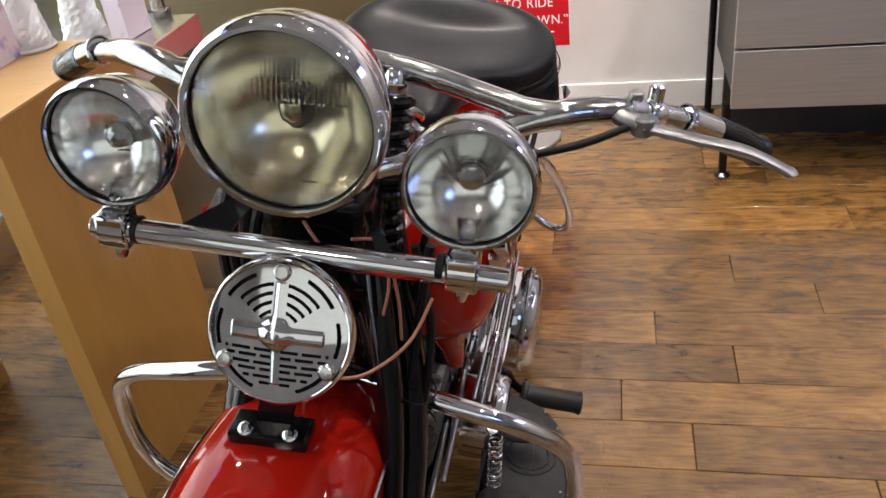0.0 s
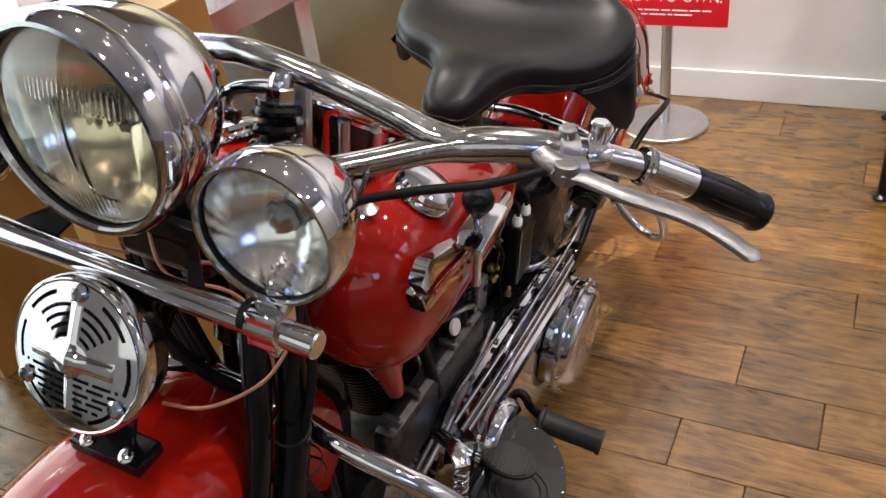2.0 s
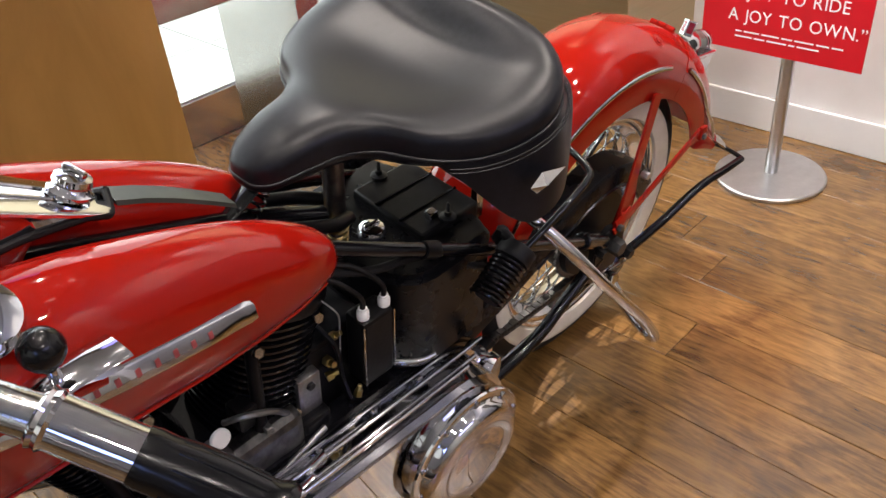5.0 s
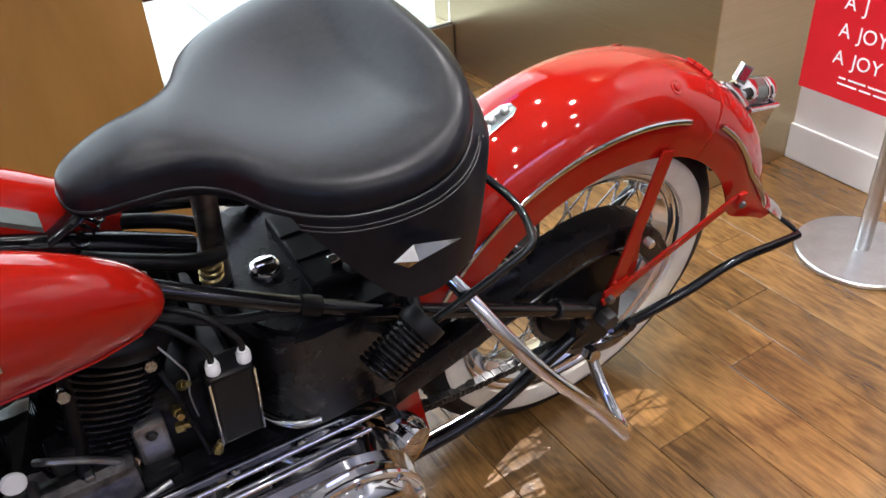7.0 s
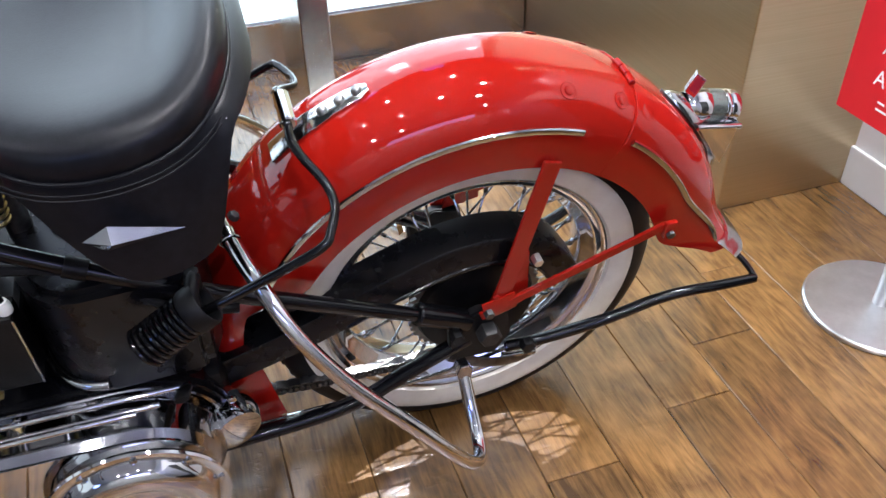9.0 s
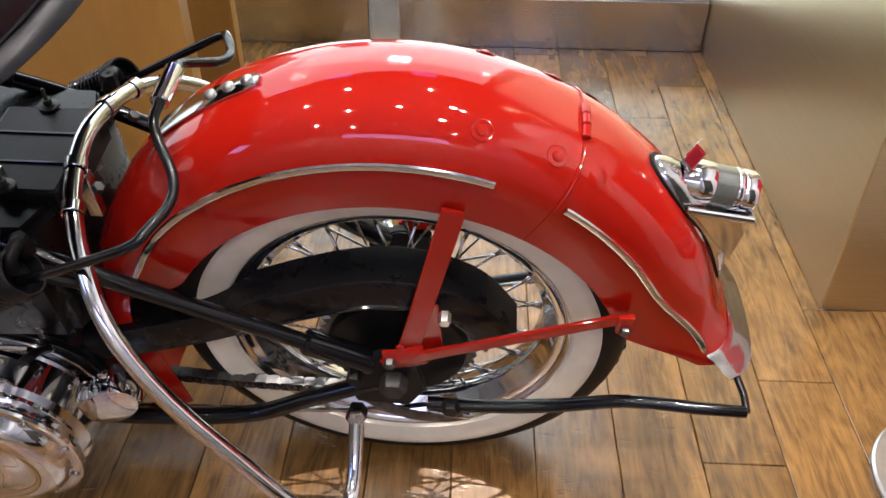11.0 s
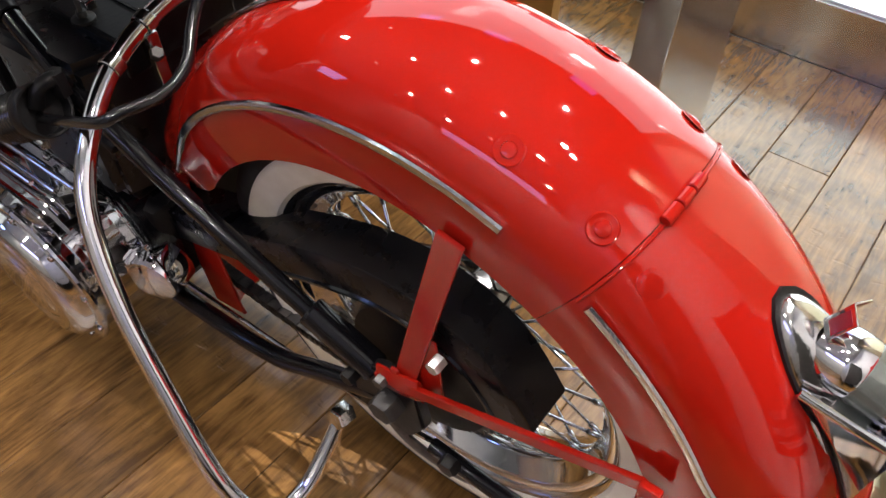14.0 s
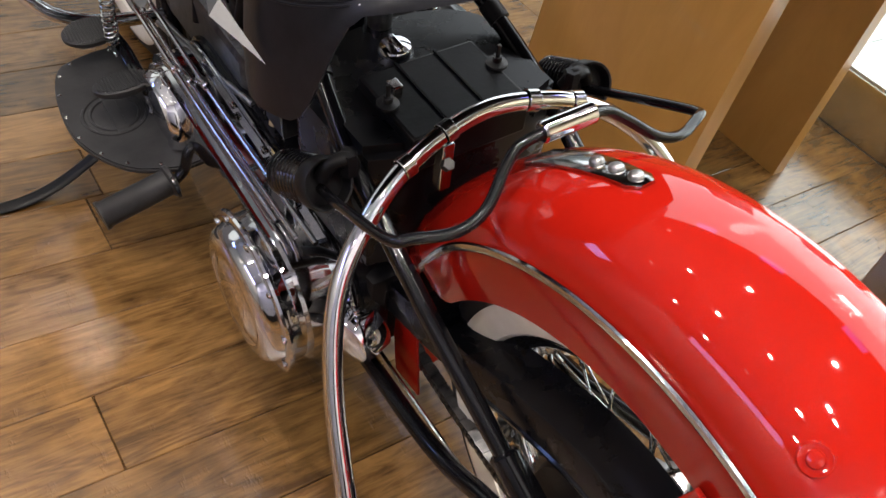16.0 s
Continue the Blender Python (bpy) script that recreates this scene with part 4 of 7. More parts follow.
# wedge-shaped plate light housing under the barrel
hull = bmesh.new()
for p in ((0.040, 0.727, 0.606), (0.036, 0.807, 0.590), (0.029, 0.800, 0.508), (0.033, 0.772, 0.548), (0.038, 0.745, 0.585)):
    for s in (1, -1):
        hull.verts.new((p[0] * s, p[1], p[2]))
bmesh.ops.convex_hull(hull, input=hull.verts[:])
part("plate_light", hull, CHROME, lamp, "wedge-shaped mirror chrome plate light", 10)
for s in (1, -1):
    part("ledge", rod((0.041 * s, 0.722, 0.609), (0.037 * s, 0.809, 0.592), 0.0052, 12, 0.001), CHROME, lamp)
part("ledge", rod((-0.037, 0.808, 0.592), (0.037, 0.808, 0.592), 0.0045, 12), CHROME, lamp)
part("saddle_piece", tube([(0.022, 0.715, 0.598), (0.030, 0.742, 0.565), (0.024, 0.764, 0.520), (0.016, 0.777, 0.478)], 0.008, 10, 6), WORN_CHROME, lamp)
# folded tab with red film on both leaves
for s in (1, -1):
    leaf = Matrix.Translation((0, 0.712, 0.652)) @ Matrix.Rotation(radians(-24), 4, "X") @ Matrix.Rotation(radians(34 * s), 4, "Z")
    part("tab", moved(box(0.018, 0.0016, 0.034, 0.0005, (0.009 * s, 0, 0.017)), leaf), CHROME, lamp)
    part("red_film", moved(box(0.013, 0.0022, 0.024, 0.0, (0.0095 * s, 0, 0.018)), leaf), REFLECTOR_RED, lamp)
for a, x, r in ((30, 0.022, 0.008), (26.5, 0.020, 0.011), (23.5, 0.019, 0.007)):
    p, w = on_fender(a, x, 0.0245)
    part("paint_fleck", lathe([(0, 0.0014), (r, 0.0)], aim(p, w), 7), REFLECTOR_RED, lamp, "red paint patch")

# ---- tank halves ----
TX = 0.028
TANK = [(-0.95, 0.0998, 0.0069, 0.8449, 0.0097), (-0.9452, 0.1012, 0.0278, 0.8371, 0.0391), (-0.934, 0.1026, 0.0508, 0.8295, 0.0652), (-0.9124, 0.1052, 0.071, 0.8251, 0.0879), (-0.875, 0.1074, 0.0815, 0.8253, 0.1022),
        (-0.8, 0.1062, 0.0810, 0.8235, 0.1076), (-0.7, 0.1005, 0.0765, 0.8104, 0.1021), (-0.6, 0.0925, 0.0700, 0.7879, 0.0929), (-0.52, 0.0855, 0.0610, 0.7696, 0.0811), (-0.45, 0.081, 0.051, 0.7552, 0.063), (-0.4, 0.078, 0.037, 0.745, 0.044), (-0.375, 0.079, 0.023, 0.7412, 0.027), (-0.364, 0.078, 0.008, 0.7408, 0.009)]
TC = list(zip(*TANK))


def tank_at(y):
    return [float(np.interp(y, TC[0], TC[k])) for k in (1, 2, 3, 4)]


def tank_side(y, z, lift=0.0):
    """A place on the left tank half's outer skin."""
    cx, hw, cz, hh = tank_at(y)
    v = min((z - cz) / (hh * 1.25) if z > cz else (cz - z) / (hh * 0.75), 0.999)
    return Vector((cx + hw * (1 - v ** 2.3) ** (1 / 2.3) + lift, y, z))


def tank_top(y, x):
    cx, hw, cz, hh = tank_at(y)
    u = min(abs(x - cx) / hw, 0.98)
    return cz + hh * 1.25 * (1 - u ** 2.3) ** (1 / 2.3)


def tank_half(s):
    rows = []
    ys = [p.y for p in spline([(0, r[0], 0) for r in TANK], 4)]
    ks = list(zip(*[[spline([(0, i, r[k]) for i, r in enumerate(TANK)], 4)[j].z for j in range(len(ys))] for k in (1, 2, 3, 4)]))
    for y, (cx, hw, cz, hh) in zip(ys, ks):
        ring = []
        for j in range(40):
            a = 2 * math.pi * j / 40
            c, q = math.cos(a), math.sin(a)
            e = 2 / 2.3
            x = cx + hw * math.copysign(abs(c) ** e, c)
            z = cz + hh * (1.25 if q > 0 else 0.75) * math.copysign(abs(q) ** e, q)
            ring.append((TX + s * x, y, z))
        rows.append(ring)
    return loft(rows)


tankL = part("fuel_tank", tank_half(1), RED, bike, "glossy red left fuel tank half")
tankR = part("fuel_tank", tank_half(-1), RED, bike, "glossy red right fuel tank half")
part("tank_nozzle", tube([(0.15, -0.872, 0.755), (0.160, -0.868, 0.715), (0.168, -0.864, 0.678)], 0.02, 14, 5, radii=[(0, 0.034), (0.5, 0.018), (1, 0.011)]), RED, tankL)
seamline = []
for y in np.linspace(-0.945, -0.40, 30):
    cx, hw, cz, hh = tank_at(y)
    seamline.append((TX + cx + hw * 0.86, y, cz - hh * 0.46))
part("tank_seam", tube(seamline, 0.0022, 6, 2), RED, tankL)


def cap(y, x, r, tank):
    z = tank_top(y, x)
    n = Vector((tank_top(y, x - 0.01) - tank_top(y, x + 0.01), tank_top(y - 0.01, x) - tank_top(y + 0.01, x), 0.02)).normalized()
    sgn = 1 if tank is tankL else -1
    p = Vector((TX + sgn * x, y, z - 0.002))
    n.x *= sgn
    return part("filler_cap", lathe([(r, 0), (r, 0.004), (r * 0.93, 0.008), (r * 0.97, 0.012), (r * 0.9, 0.018), (r * 0.6, 0.023), (0, 0.025)], aim(p, n), 32), CHROME, tank, "round chrome filler cap")


cap(-0.790, 0.136, 0.038, tankL)
cap(-0.790, 0.136, 0.038, tankR)
p = Vector((0.135, -0.866, tank_top(-0.866, 0.125) - 0.002))
part("reserve_knob", lathe([(0.018, 0), (0.018, 0.003), (0.006, 0.006), (0.006, 0.012), (0.009, 0.014), (0.009, 0.018), (0, 0.019)], aim(p, (0.3, -0.3, 1)), 24), WORN_CHROME, tankL)


# emblem: a chrome bar with a pointed wing at its front, wrapped on the tank's side
def badge_at(y, z, lift):
    """A place over the tank's side; the badge runs straight on where the tank curves away at its front."""
    q = tank_side(y, z, lift)
    return Vector((max(q.x, float(np.interp(y, (-0.915, -0.72, -0.53), (0.194, 0.176, 0.150))) + lift), y, z))


def emblem(s):
    out = []
    rings = []
    for y in np.linspace(-0.905, -0.535, 40):
        zc = float(np.interp(y, (-0.905, -0.72, -0.535), (0.886, 0.846, 0.801)))
        half = 0.0135 * min(1, (y + 0.916) / 0.016) * min(1, (-0.527 - y) / 0.014) ** 0.5
        ring = []
        for v, l in ((-1, -0.014), (-1, 0.004), (-0.8, 0.0065), (0.8, 0.0065), (1, 0.004), (1, -0.014)):
            q = badge_at(y, zc + v * half, l - 0.003 * v)
            ring.append((TX + s * q.x, q.y, q.z))
        rings.append(ring)
    return loft(rings)


def wing(s):
    rings = []
    for y in np.linspace(-0.906, -0.70, 26):
        low = float(np.interp(y, (-0.918, -0.70), (0.906, 0.860)))
        top = low + 0.034 * max(0, 1 - (y + 0.906) / 0.206) ** 0.8 * min(1, (y + 0.914) / 0.03) + 0.001
        ring = []
        for v, l in ((0, -0.014), (0, 0.003), (0.5, 0.0045), (1, 0.003), (1, -0.014)):
            q = badge_at(y, low + v * (top - low), l + 0.009 * (1 - v))
            ring.append((TX + s * q.x, q.y, q.z))
        rings.append(ring)
    return loft(rings)


for s, tank in ((1, tankL), (-1, tankR)):
    bar = part("emblem_bar", emblem(s), CHROME, tank, "long chrome tank emblem")
    part("emblem_wing", wing(s), CHROME, tank, "pointed chrome emblem wing")
    for k in range(10):
        y = -0.80 + 0.022 * k
        zc = float(np.interp(y, (-0.905, -0.72, -0.535), (0.886, 0.846, 0.801)))
        rr = []
        for yy in (y, y + 0.0055):
            ring = []
            for v, l in ((-1, 0.006), (-1, 0.0072), (1, 0.0072), (1, 0.006)):
                q = badge_at(yy, zc + v * 0.0042, l - 0.0009 * v)
                ring.append((TX + s * q.x, q.y, q.z))
            rr.append(ring)
        part("emblem_mark", loft(rr), EMBLEM_RED, tank)
    stripe = []
    for y in np.linspace(-0.90, -0.72, 20):
        zc = float(np.interp(y, (-0.905, -0.72, -0.535), (0.886, 0.846, 0.801))) + 0.0195
        q = badge_at(y, zc, 0.0175)
        stripe.append((TX + s * q.x, q.y, q.z))
    part("emblem_stripe", tube(stripe, 0.003, 6, 1, flat=(0.0012, 0.0045, (1, 0, 0))), RED, tank)

# hand shift gate and knob beside the left tank
gate = part("shift_gate", tube([(0.228, -0.80, 0.897), (0.226, -0.77, 0.901), (0.223, -0.73, 0.901), (0.219, -0.70, 0.897)], 0.01, 16, flat=(0.004, 0.021, (0, 0, 1))), CHROME, bike, "chrome shift gate")
lever = part("shift_lever", tube([(0.222, -0.745, 0.80), (0.226, -0.755, 0.85), (0.226, -0.760, 0.90), (0.225, -0.763, 0.93)], 0.006, 10), CHROME, bike, "hand shift lever with a black ball")
part("shift_knob", lathe([(0, 0.0205), (0.008, 0.019), (0.015, 0.014), (0.0195, 0.006), (0.0205, 0), (0.0195, -0.006), (0.015, -0.014), (0.009, -0.0185), (0.007, -0.024)], Matrix.Translation((0.225, -0.763, 0.944)), 24), GRIP_RUBBER, lever)

# dash with speedometer
dash_rows = []
foot_line = {1: [], -1: []}


def dash_top(y):
    return float(np.interp(y, (-0.8275, -0.72, -0.66, -0.60), (1.054, 0.980, 0.940, 0.905)))


for y in np.linspace(-0.8275, -0.600, 60):
    front = 0.056 * math.sqrt(max(0.06, 1 - ((y + 0.776) / 0.053) ** 2))
    back = (0.056 - 0.017 * ease(y, -0.776, -0.625)) * math.sqrt(max(0.02, 1 - max(0, (y + 0.640) / 0.0405) ** 2))
    w = front if y < -0.776 else back
    top = dash_top(y)
    low = min(0.940 - 0.02 * ease(y, -0.74, -0.615), top - 0.006)
    inner = max(min(w - 0.004, 0.050), 0.003)
    deep = low - 0.045 * (1 - ease(y, -0.74, -0.68))
    belly = low + 0.45 * (top - low)
    half = [(inner * 0.86, deep), (inner * 0.97, low), (inner * 0.90, belly), (w - 0.005, top - 0.009), (w, top - 0.006), (w, top - 0.002), (w - 0.003, top)]
    ring = [(0.0235 - x, y, z) for x, z in half] + [(0.0235, y, top + 0.002)] + [(0.0235 + x, y, z) for x, z in half[::-1]]
    for s in (1, -1):
        foot_line[s].append((0.022 + s * (inner + 0.002), y, low))
    dash_rows.append(ring)
dash = part("dash", loft(dash_rows), CHROME, bike, "chrome tank-top dash with a round speedometer")
for s in (1, -1):
    part("dash_trim", tube(foot_line[s][4::4] + [(0.022, -0.601, 0.917)], 0.0045, 8, 4), RUBBER, dash, "black rubber edging")
    part("dash_rib", tube([(0.022 + s * x, y, dash_top(y) + 0.002) for x, y in ((0.016, -0.712), (0.014, -0.685), (0.012, -0.66))], 0.0022, 8, 3), CHROME, dash)
part("dash_groove", moved(box(0.005, 0.030, 0.003, 0.001), Matrix.Translation((-0.006, -0.690, 0.9562)) @ Matrix.Rotation(radians(-31), 4, "X")), DIAL, dash)
dial_m = aim((0.0235, -0.776, 1.0225), (0, 0.68, 1))
part("speedometer_bezel", lathe([(0.0625, -0.007), (0.066, -0.004), (0.0665, 0.0), (0.0655, 0.003), (0.063, 0.0052), (0.0605, 0.0055), (0.0585, 0.004), (0.058, 0.0)], dial_m, 56), CHROME, dash)
for s in (1, -1):
    for y, x in ((-0.808, 0.042), (-0.752, 0.0515)):
        x = 0.0235 + s * x
        part("dash_stay", tube([(x, y - 0.004, 0.905), (x + s * 0.001, y, 0.95), (x + s * 0.003, y + 0.002, dash_top(y) - 0.012)], 0.0075, 12, 4), SATIN, dash)
    # solid dark block gives the shade of the open gap under the dash
    part("dash_shade_block", loft([[(0.0235 + s * x, y, z) for x, z in ((0.8 * w, 0.90), (w, 0.90), (w, dash_top(y) - 0.014), (0.8 * w, dash_top(y) - 0.014))] for y, w in ((-0.816, 0.036), (-0.80, 0.0475), (-0.776, 0.0515), (-0.752, 0.0505), (-0.742, 0.0495))]), SATIN_BLACK, dash, "dark block painted as the shade inside the dash opening")
part("dial", lathe([(0, 0.0005), (0.058, 0.0005)], dial_m, 48), DIAL, dash)
part("dial_glass", lathe([(0, 0.0065), (0.03, 0.0058), (0.0588, 0.0042)], dial_m, 48), LENS, dash)
for k in range(13):
    a = radians(-40 + 260 * k / 12)
    part("dial_mark", moved(box(0.006, 0.0022, 0.0006, 0, (0.041, 0, 0.003)), dial_m @ Matrix.Rotation(a, 4, "Z")), SIGN_WHITE, dash)
part("needle", moved(box(0.034, 0.0018, 0.0006, 0, (0.016, 0, 0.0038)), dial_m @ Matrix.Rotation(radians(215), 4, "Z")), REFLECTOR_RED, dash)
part("ignition_switch", lathe([(0.024, 0), (0.024, 0.005), (0.02, 0.008), (0.0185, 0.012), (0.021, 0.015), (0.0195, 0.021), (0.012, 0.024), (0, 0.025)], aim((0.026, -0.640, 0.934), (0.05, 0.5, 1)), 24), CHROME, dash)
part("switch_lever", moved(box(0.03, 0.009, 0.009, 0.003), aim((0.027, -0.628, 0.958), (0.05, 0.5, 1), 25)), CHROME, dash)
part("dash_strip", loft([[(0.022 + x * w, y, z + h) for x, h in ((-1, 0), (-0.9, 0.006), (0.9, 0.006), (1, 0))] for y, w, z in ((-0.60, 0.019, 0.905), (-0.565, 0.0185, 0.890), (-0.53, 0.018, 0.871), (-0.495, 0.017, 0.849), (-0.455, 0.016, 0.822))]), vary(mat("dark_green_rubber", (0.05, 0.06, 0.05), 0.5), 20, (0.014, 0.019, 0.014), (0.032, 0.038, 0.031)), bike, "dark rubber strip between the tank halves")


# ---- saddle ----
SEAT = [(-0.428, 0.010, 0.842, 0.010, 0.010), (-0.422, 0.027, 0.842, 0.020, 0.020), (-0.401, 0.044, 0.846, 0.029, 0.028), (-0.357, 0.057, 0.856, 0.035, 0.034), (-0.307, 0.069, 0.862, 0.036, 0.038), (-0.267, 0.100, 0.862, 0.036, 0.040),
        (-0.235, 0.156, 0.861, 0.038, 0.041), (-0.19, 0.200, 0.862, 0.041, 0.042), (-0.14, 0.224, 0.868, 0.043, 0.042), (-0.09, 0.233, 0.878, 0.044, 0.042), (-0.047, 0.225, 0.888, 0.045, 0.042), (-0.013, 0.202, 0.899, 0.044, 0.040), (0.012, 0.164, 0.908, 0.040, 0.036), (0.029, 0.108, 0.914, 0.03, 0.028), (0.035, 0.05, 0.916, 0.014, 0.014)]


def seat_outline(per=4):
    return [[spline([(0, i, r[k]) for i, r in enumerate(SEAT)], per)[j].z for k in range(5)] for j in range((len(SEAT) - 1) * per + 1)]


def nose_shift(y):
    """The nose sits a little to the left of the saddle's middle."""
    return -0.004 + 0.010 * (1 - ease(y, -0.32, -0.19))


def saddle():
    rows = []
    for y, w, zc, ht, hb in seat_outline():
        dish = 0.030 * ease(y, -0.30, -0.10) * (1 - ease(y, -0.06, 0.012))
        ring = []
        for j in range(48):
            a = 2 * math.pi * j / 48
            c, q = math.cos(a), math.sin(a)
            x = w * math.copysign(abs(c) ** 0.72, c)
            if q >= 0:
                z = zc + ht * q ** 0.62 - dish * max(0, 1 - (x / w) ** 2) ** 1.5 * q
            else:
                z = zc - hb * abs(q) ** 0.5
            ring.append((x + nose_shift(y), y, z))
        rows.append(ring)
    return loft(rows)


seat = part("saddle", saddle(), LEATHER, bike, "broad dished black leather solo saddle")
out = seat_outline()
side_l = [Vector((w * 1.003 + nose_shift(y), y, zc - hb * 0.30)) for y, w, zc, ht, hb in out]
piping = side_l + [Vector((2 * nose_shift(v.y) - v.x, v.y, v.z)) for v in side_l[::-1]]
part("piping", tube(piping, 0.0024, 8, 1, closed=True), LEATHER, seat, "stitched leather piping")
# hanging leather skirt round the saddle's back
start = next(i for i, r in enumerate(out) if r[0] > -0.235)
loop = [Vector((w, y, zc)) for y, w, zc, ht, hb in out[start:]]
loop += [Vector((-v.x, v.y, v.z)) for v in loop[::-1]]
rings = []
total = len(loop)
for i, v in enumerate(loop):
    nrm = Vector((v.x, (v.y + 0.09) * 1.3, 0)).normalized()
    u = min(i, total - 1 - i) / (total / 2)
    late = 0.10 if v.x < 0 else 0.0
    flare = 0.003 + 0.035 * ease(u, 0.04 + late, 0.42 + late)
    drop = 0.010 + 0.123 * ease(u, late, 0.34 + late) - 0.115 * ease(u, 0.52, 0.70)
    tuck = 0.016 * (1 - ease(u, 0.0, 0.06 + late))
    ring = []
    for k in range(7):
        f = k / 6
        ring.append(v + nrm * (0.001 - tuck + flare * f * (1 - 0.42 * f)) - Vector((0.004, 0, 0.012 + drop * f)))
    for k in range(6, -1, -1):
        f = k / 6
        ring.append(v + nrm * (-0.003 - tuck + flare * f * (1 - 0.42 * f)) - Vector((0.004, 0, 0.012 + drop * f)))
    rings.append(ring)
part("saddle_skirt", loft(rings), LEATHER, seat, "black leather skirt hanging from the saddle's rim")
for k, dz in ((0, 0.020), (1, 0.0245)):
    part("skirt_seam", tube([v + Vector((v.x, (v.y + 0.09) * 1.3, 0)).normalized() * (0.0095 + 0.0025 * k) - Vector((0.004, 0, dz)) for v in loop[2:-12]], 0.0011, 6, 1), LEATHER, seat)
for s in (1, -1):
    c = Vector((0.2555 if s > 0 else -0.236, -0.1, 0.808))
    d = bmesh.new()
    along, up, outw = Vector((-0.15 * s, 1, -0.19)).normalized(), Vector((0, 0.18, 1)).normalized(), Vector((s, 0.12, 0.1))
    vs = [d.verts.new(p) for p in (c - along * 0.05, c - along * 0.026 + up * 0.0165, c + along * 0.05, c - along * 0.026 - up * 0.0165, c - along * 0.024 + outw * 0.012)]
    for f in ((0, 1, 4), (1, 2, 4), (2, 3, 4), (3, 0, 4), (3, 2, 1, 0)):
        d.faces.new([vs[i] for i in f])
    bmesh.ops.recalc_face_normals(d, faces=d.faces[:])
    part("diamond_concho", d, CHROME, seat, "faceted chrome diamond ornament", 0)
for k in range(9):
    i = int((len(loop) - 1) * (0.36 + 0.035 * k))
    v = loop[i]
    nrm = Vector((v.x, (v.y + 0.09) * 1.3, 0)).normalized()
    t = (loop[min(i + 1, total - 1)] - loop[i - 1]).normalized()
    m = Matrix((t, nrm.cross(t), nrm)).transposed().to_4x4()
    m.translation = v + nrm * 0.0125 - Vector((0.004, 0, 0.026))
    part("skirt_tab", moved(box(0.016, 0.009, 0.006, 0.002), m), TRIM_WHITE, seat, "small white leather tab")
part("seat_post", rod((0.0, -0.272, 0.55), (0.0, -0.272, 0.815), 0.0165, 18), DARK_STEEL, bike, "bare steel seat post")
part("seat_nose_bracket", tube([(0.0, -0.40, 0.815), (0.0, -0.44, 0.79), (0.0, -0.475, 0.775)], 0.009, 10, flat=(0.016, 0.006, (1, 0, 0))), BLACK, bike)
part("nose_spring", coil((0.012, -0.385, 0.82), (0.012, -0.43, 0.765), 0.009, 6, 0.002), BLACK, bike)


# ---- oil tank, battery box, electrics ----
def slab(outline, z0, z1, bevel):
    return prism(outline, z1 - z0, Matrix.Translation((0, 0, z0)), bevel)


round_back = [(0.15 * math.copysign(abs(math.cos(a)) ** 0.8, math.cos(a)), -0.205 - 0.085 * math.sin(a)) for a in np.linspace(0, math.pi, 16)]
oil = part("oil_tank", slab(round_back + [(-0.145, -0.07), (-0.09, -0.05), (0.09, -0.05), (0.145, -0.07)], 0.42, 0.628, 0.012), SATIN_BLACK, bike, "black enamelled oil tank under the saddle")
part("tank_band", tube([(x * 1.03, y - 0.004, 0.452) for x, y in round_back[:11]], 0.007, 10, 2), WORN_CHROME, oil, "bright band round the oil tank")
ocap = part("oil_cap", lathe([(0.023, 0), (0.023, 0.006), (0.02, 0.011), (0.011, 0.014), (0, 0.0145)], Matrix.Translation((0.012, -0.212, 0.627)), 28), CHROME, oil, "chrome oil filler cap")
part("cap_grip", box(0.008, 0.03, 0.006, 0.002, (0.012, -0.212, 0.643)), CHROME, ocap)
battery = part("battery_cover", span((-0.078, -0.175, 0.59), (0.088, -0.045, 0.643), 0.005), DULL_BLACK, bike, "ribbed black battery cover")
for x in (-0.022, 0.034):
    part("cover_rib", span((x, -0.174, 0.642), (x + 0.003, -0.046, 0.6455)), BLACK, battery)
for x, y in ((0.082, -0.112), (-0.076, -0.117)):
    clip = part("cover_clip", lathe([(0.014, 0), (0.014, 0.003), (0.006, 0.005), (0.006, 0.012), (0, 0.013)], Matrix.Translation((x, y, 0.6435)), 16), DULL_STEEL, battery)
    part("wing_nut", moved(box(0.006, 0.004, 0.018, 0.0015, (0, 0, 0.02)), Matrix.Translation((x, y, 0.6435))), DULL_STEEL, clip)
for y in (-0.13, -0.02):
    part("tank_strap", span((0.055, y - 0.009, 0.585), (0.070, y + 0.009, 0.655), 0.002), WORN_CHROME, bike, "bright steel strap")
coilbox = part("ignition_coil", moved(span((0.098, -0.345, 0.47), (0.142, -0.285, 0.605), 0.006), Matrix.Identity(4)), DULL_BLACK, bike, "black ignition coil with white capped leads")
for y in (-0.3445, -0.2855):
    part("edge_strip", span((0.1415, y - 0.0016, 0.474), (0.1432, y + 0.0016, 0.600), 0.0005), WORN_CHROME, coilbox)
BRASS = vary(mat("dull_brass", (0.42, 0.32, 0.13), 0.35, 1.0), 60, (0.30, 0.22, 0.08), (0.50, 0.40, 0.18), rough=(0.28, 0.45))
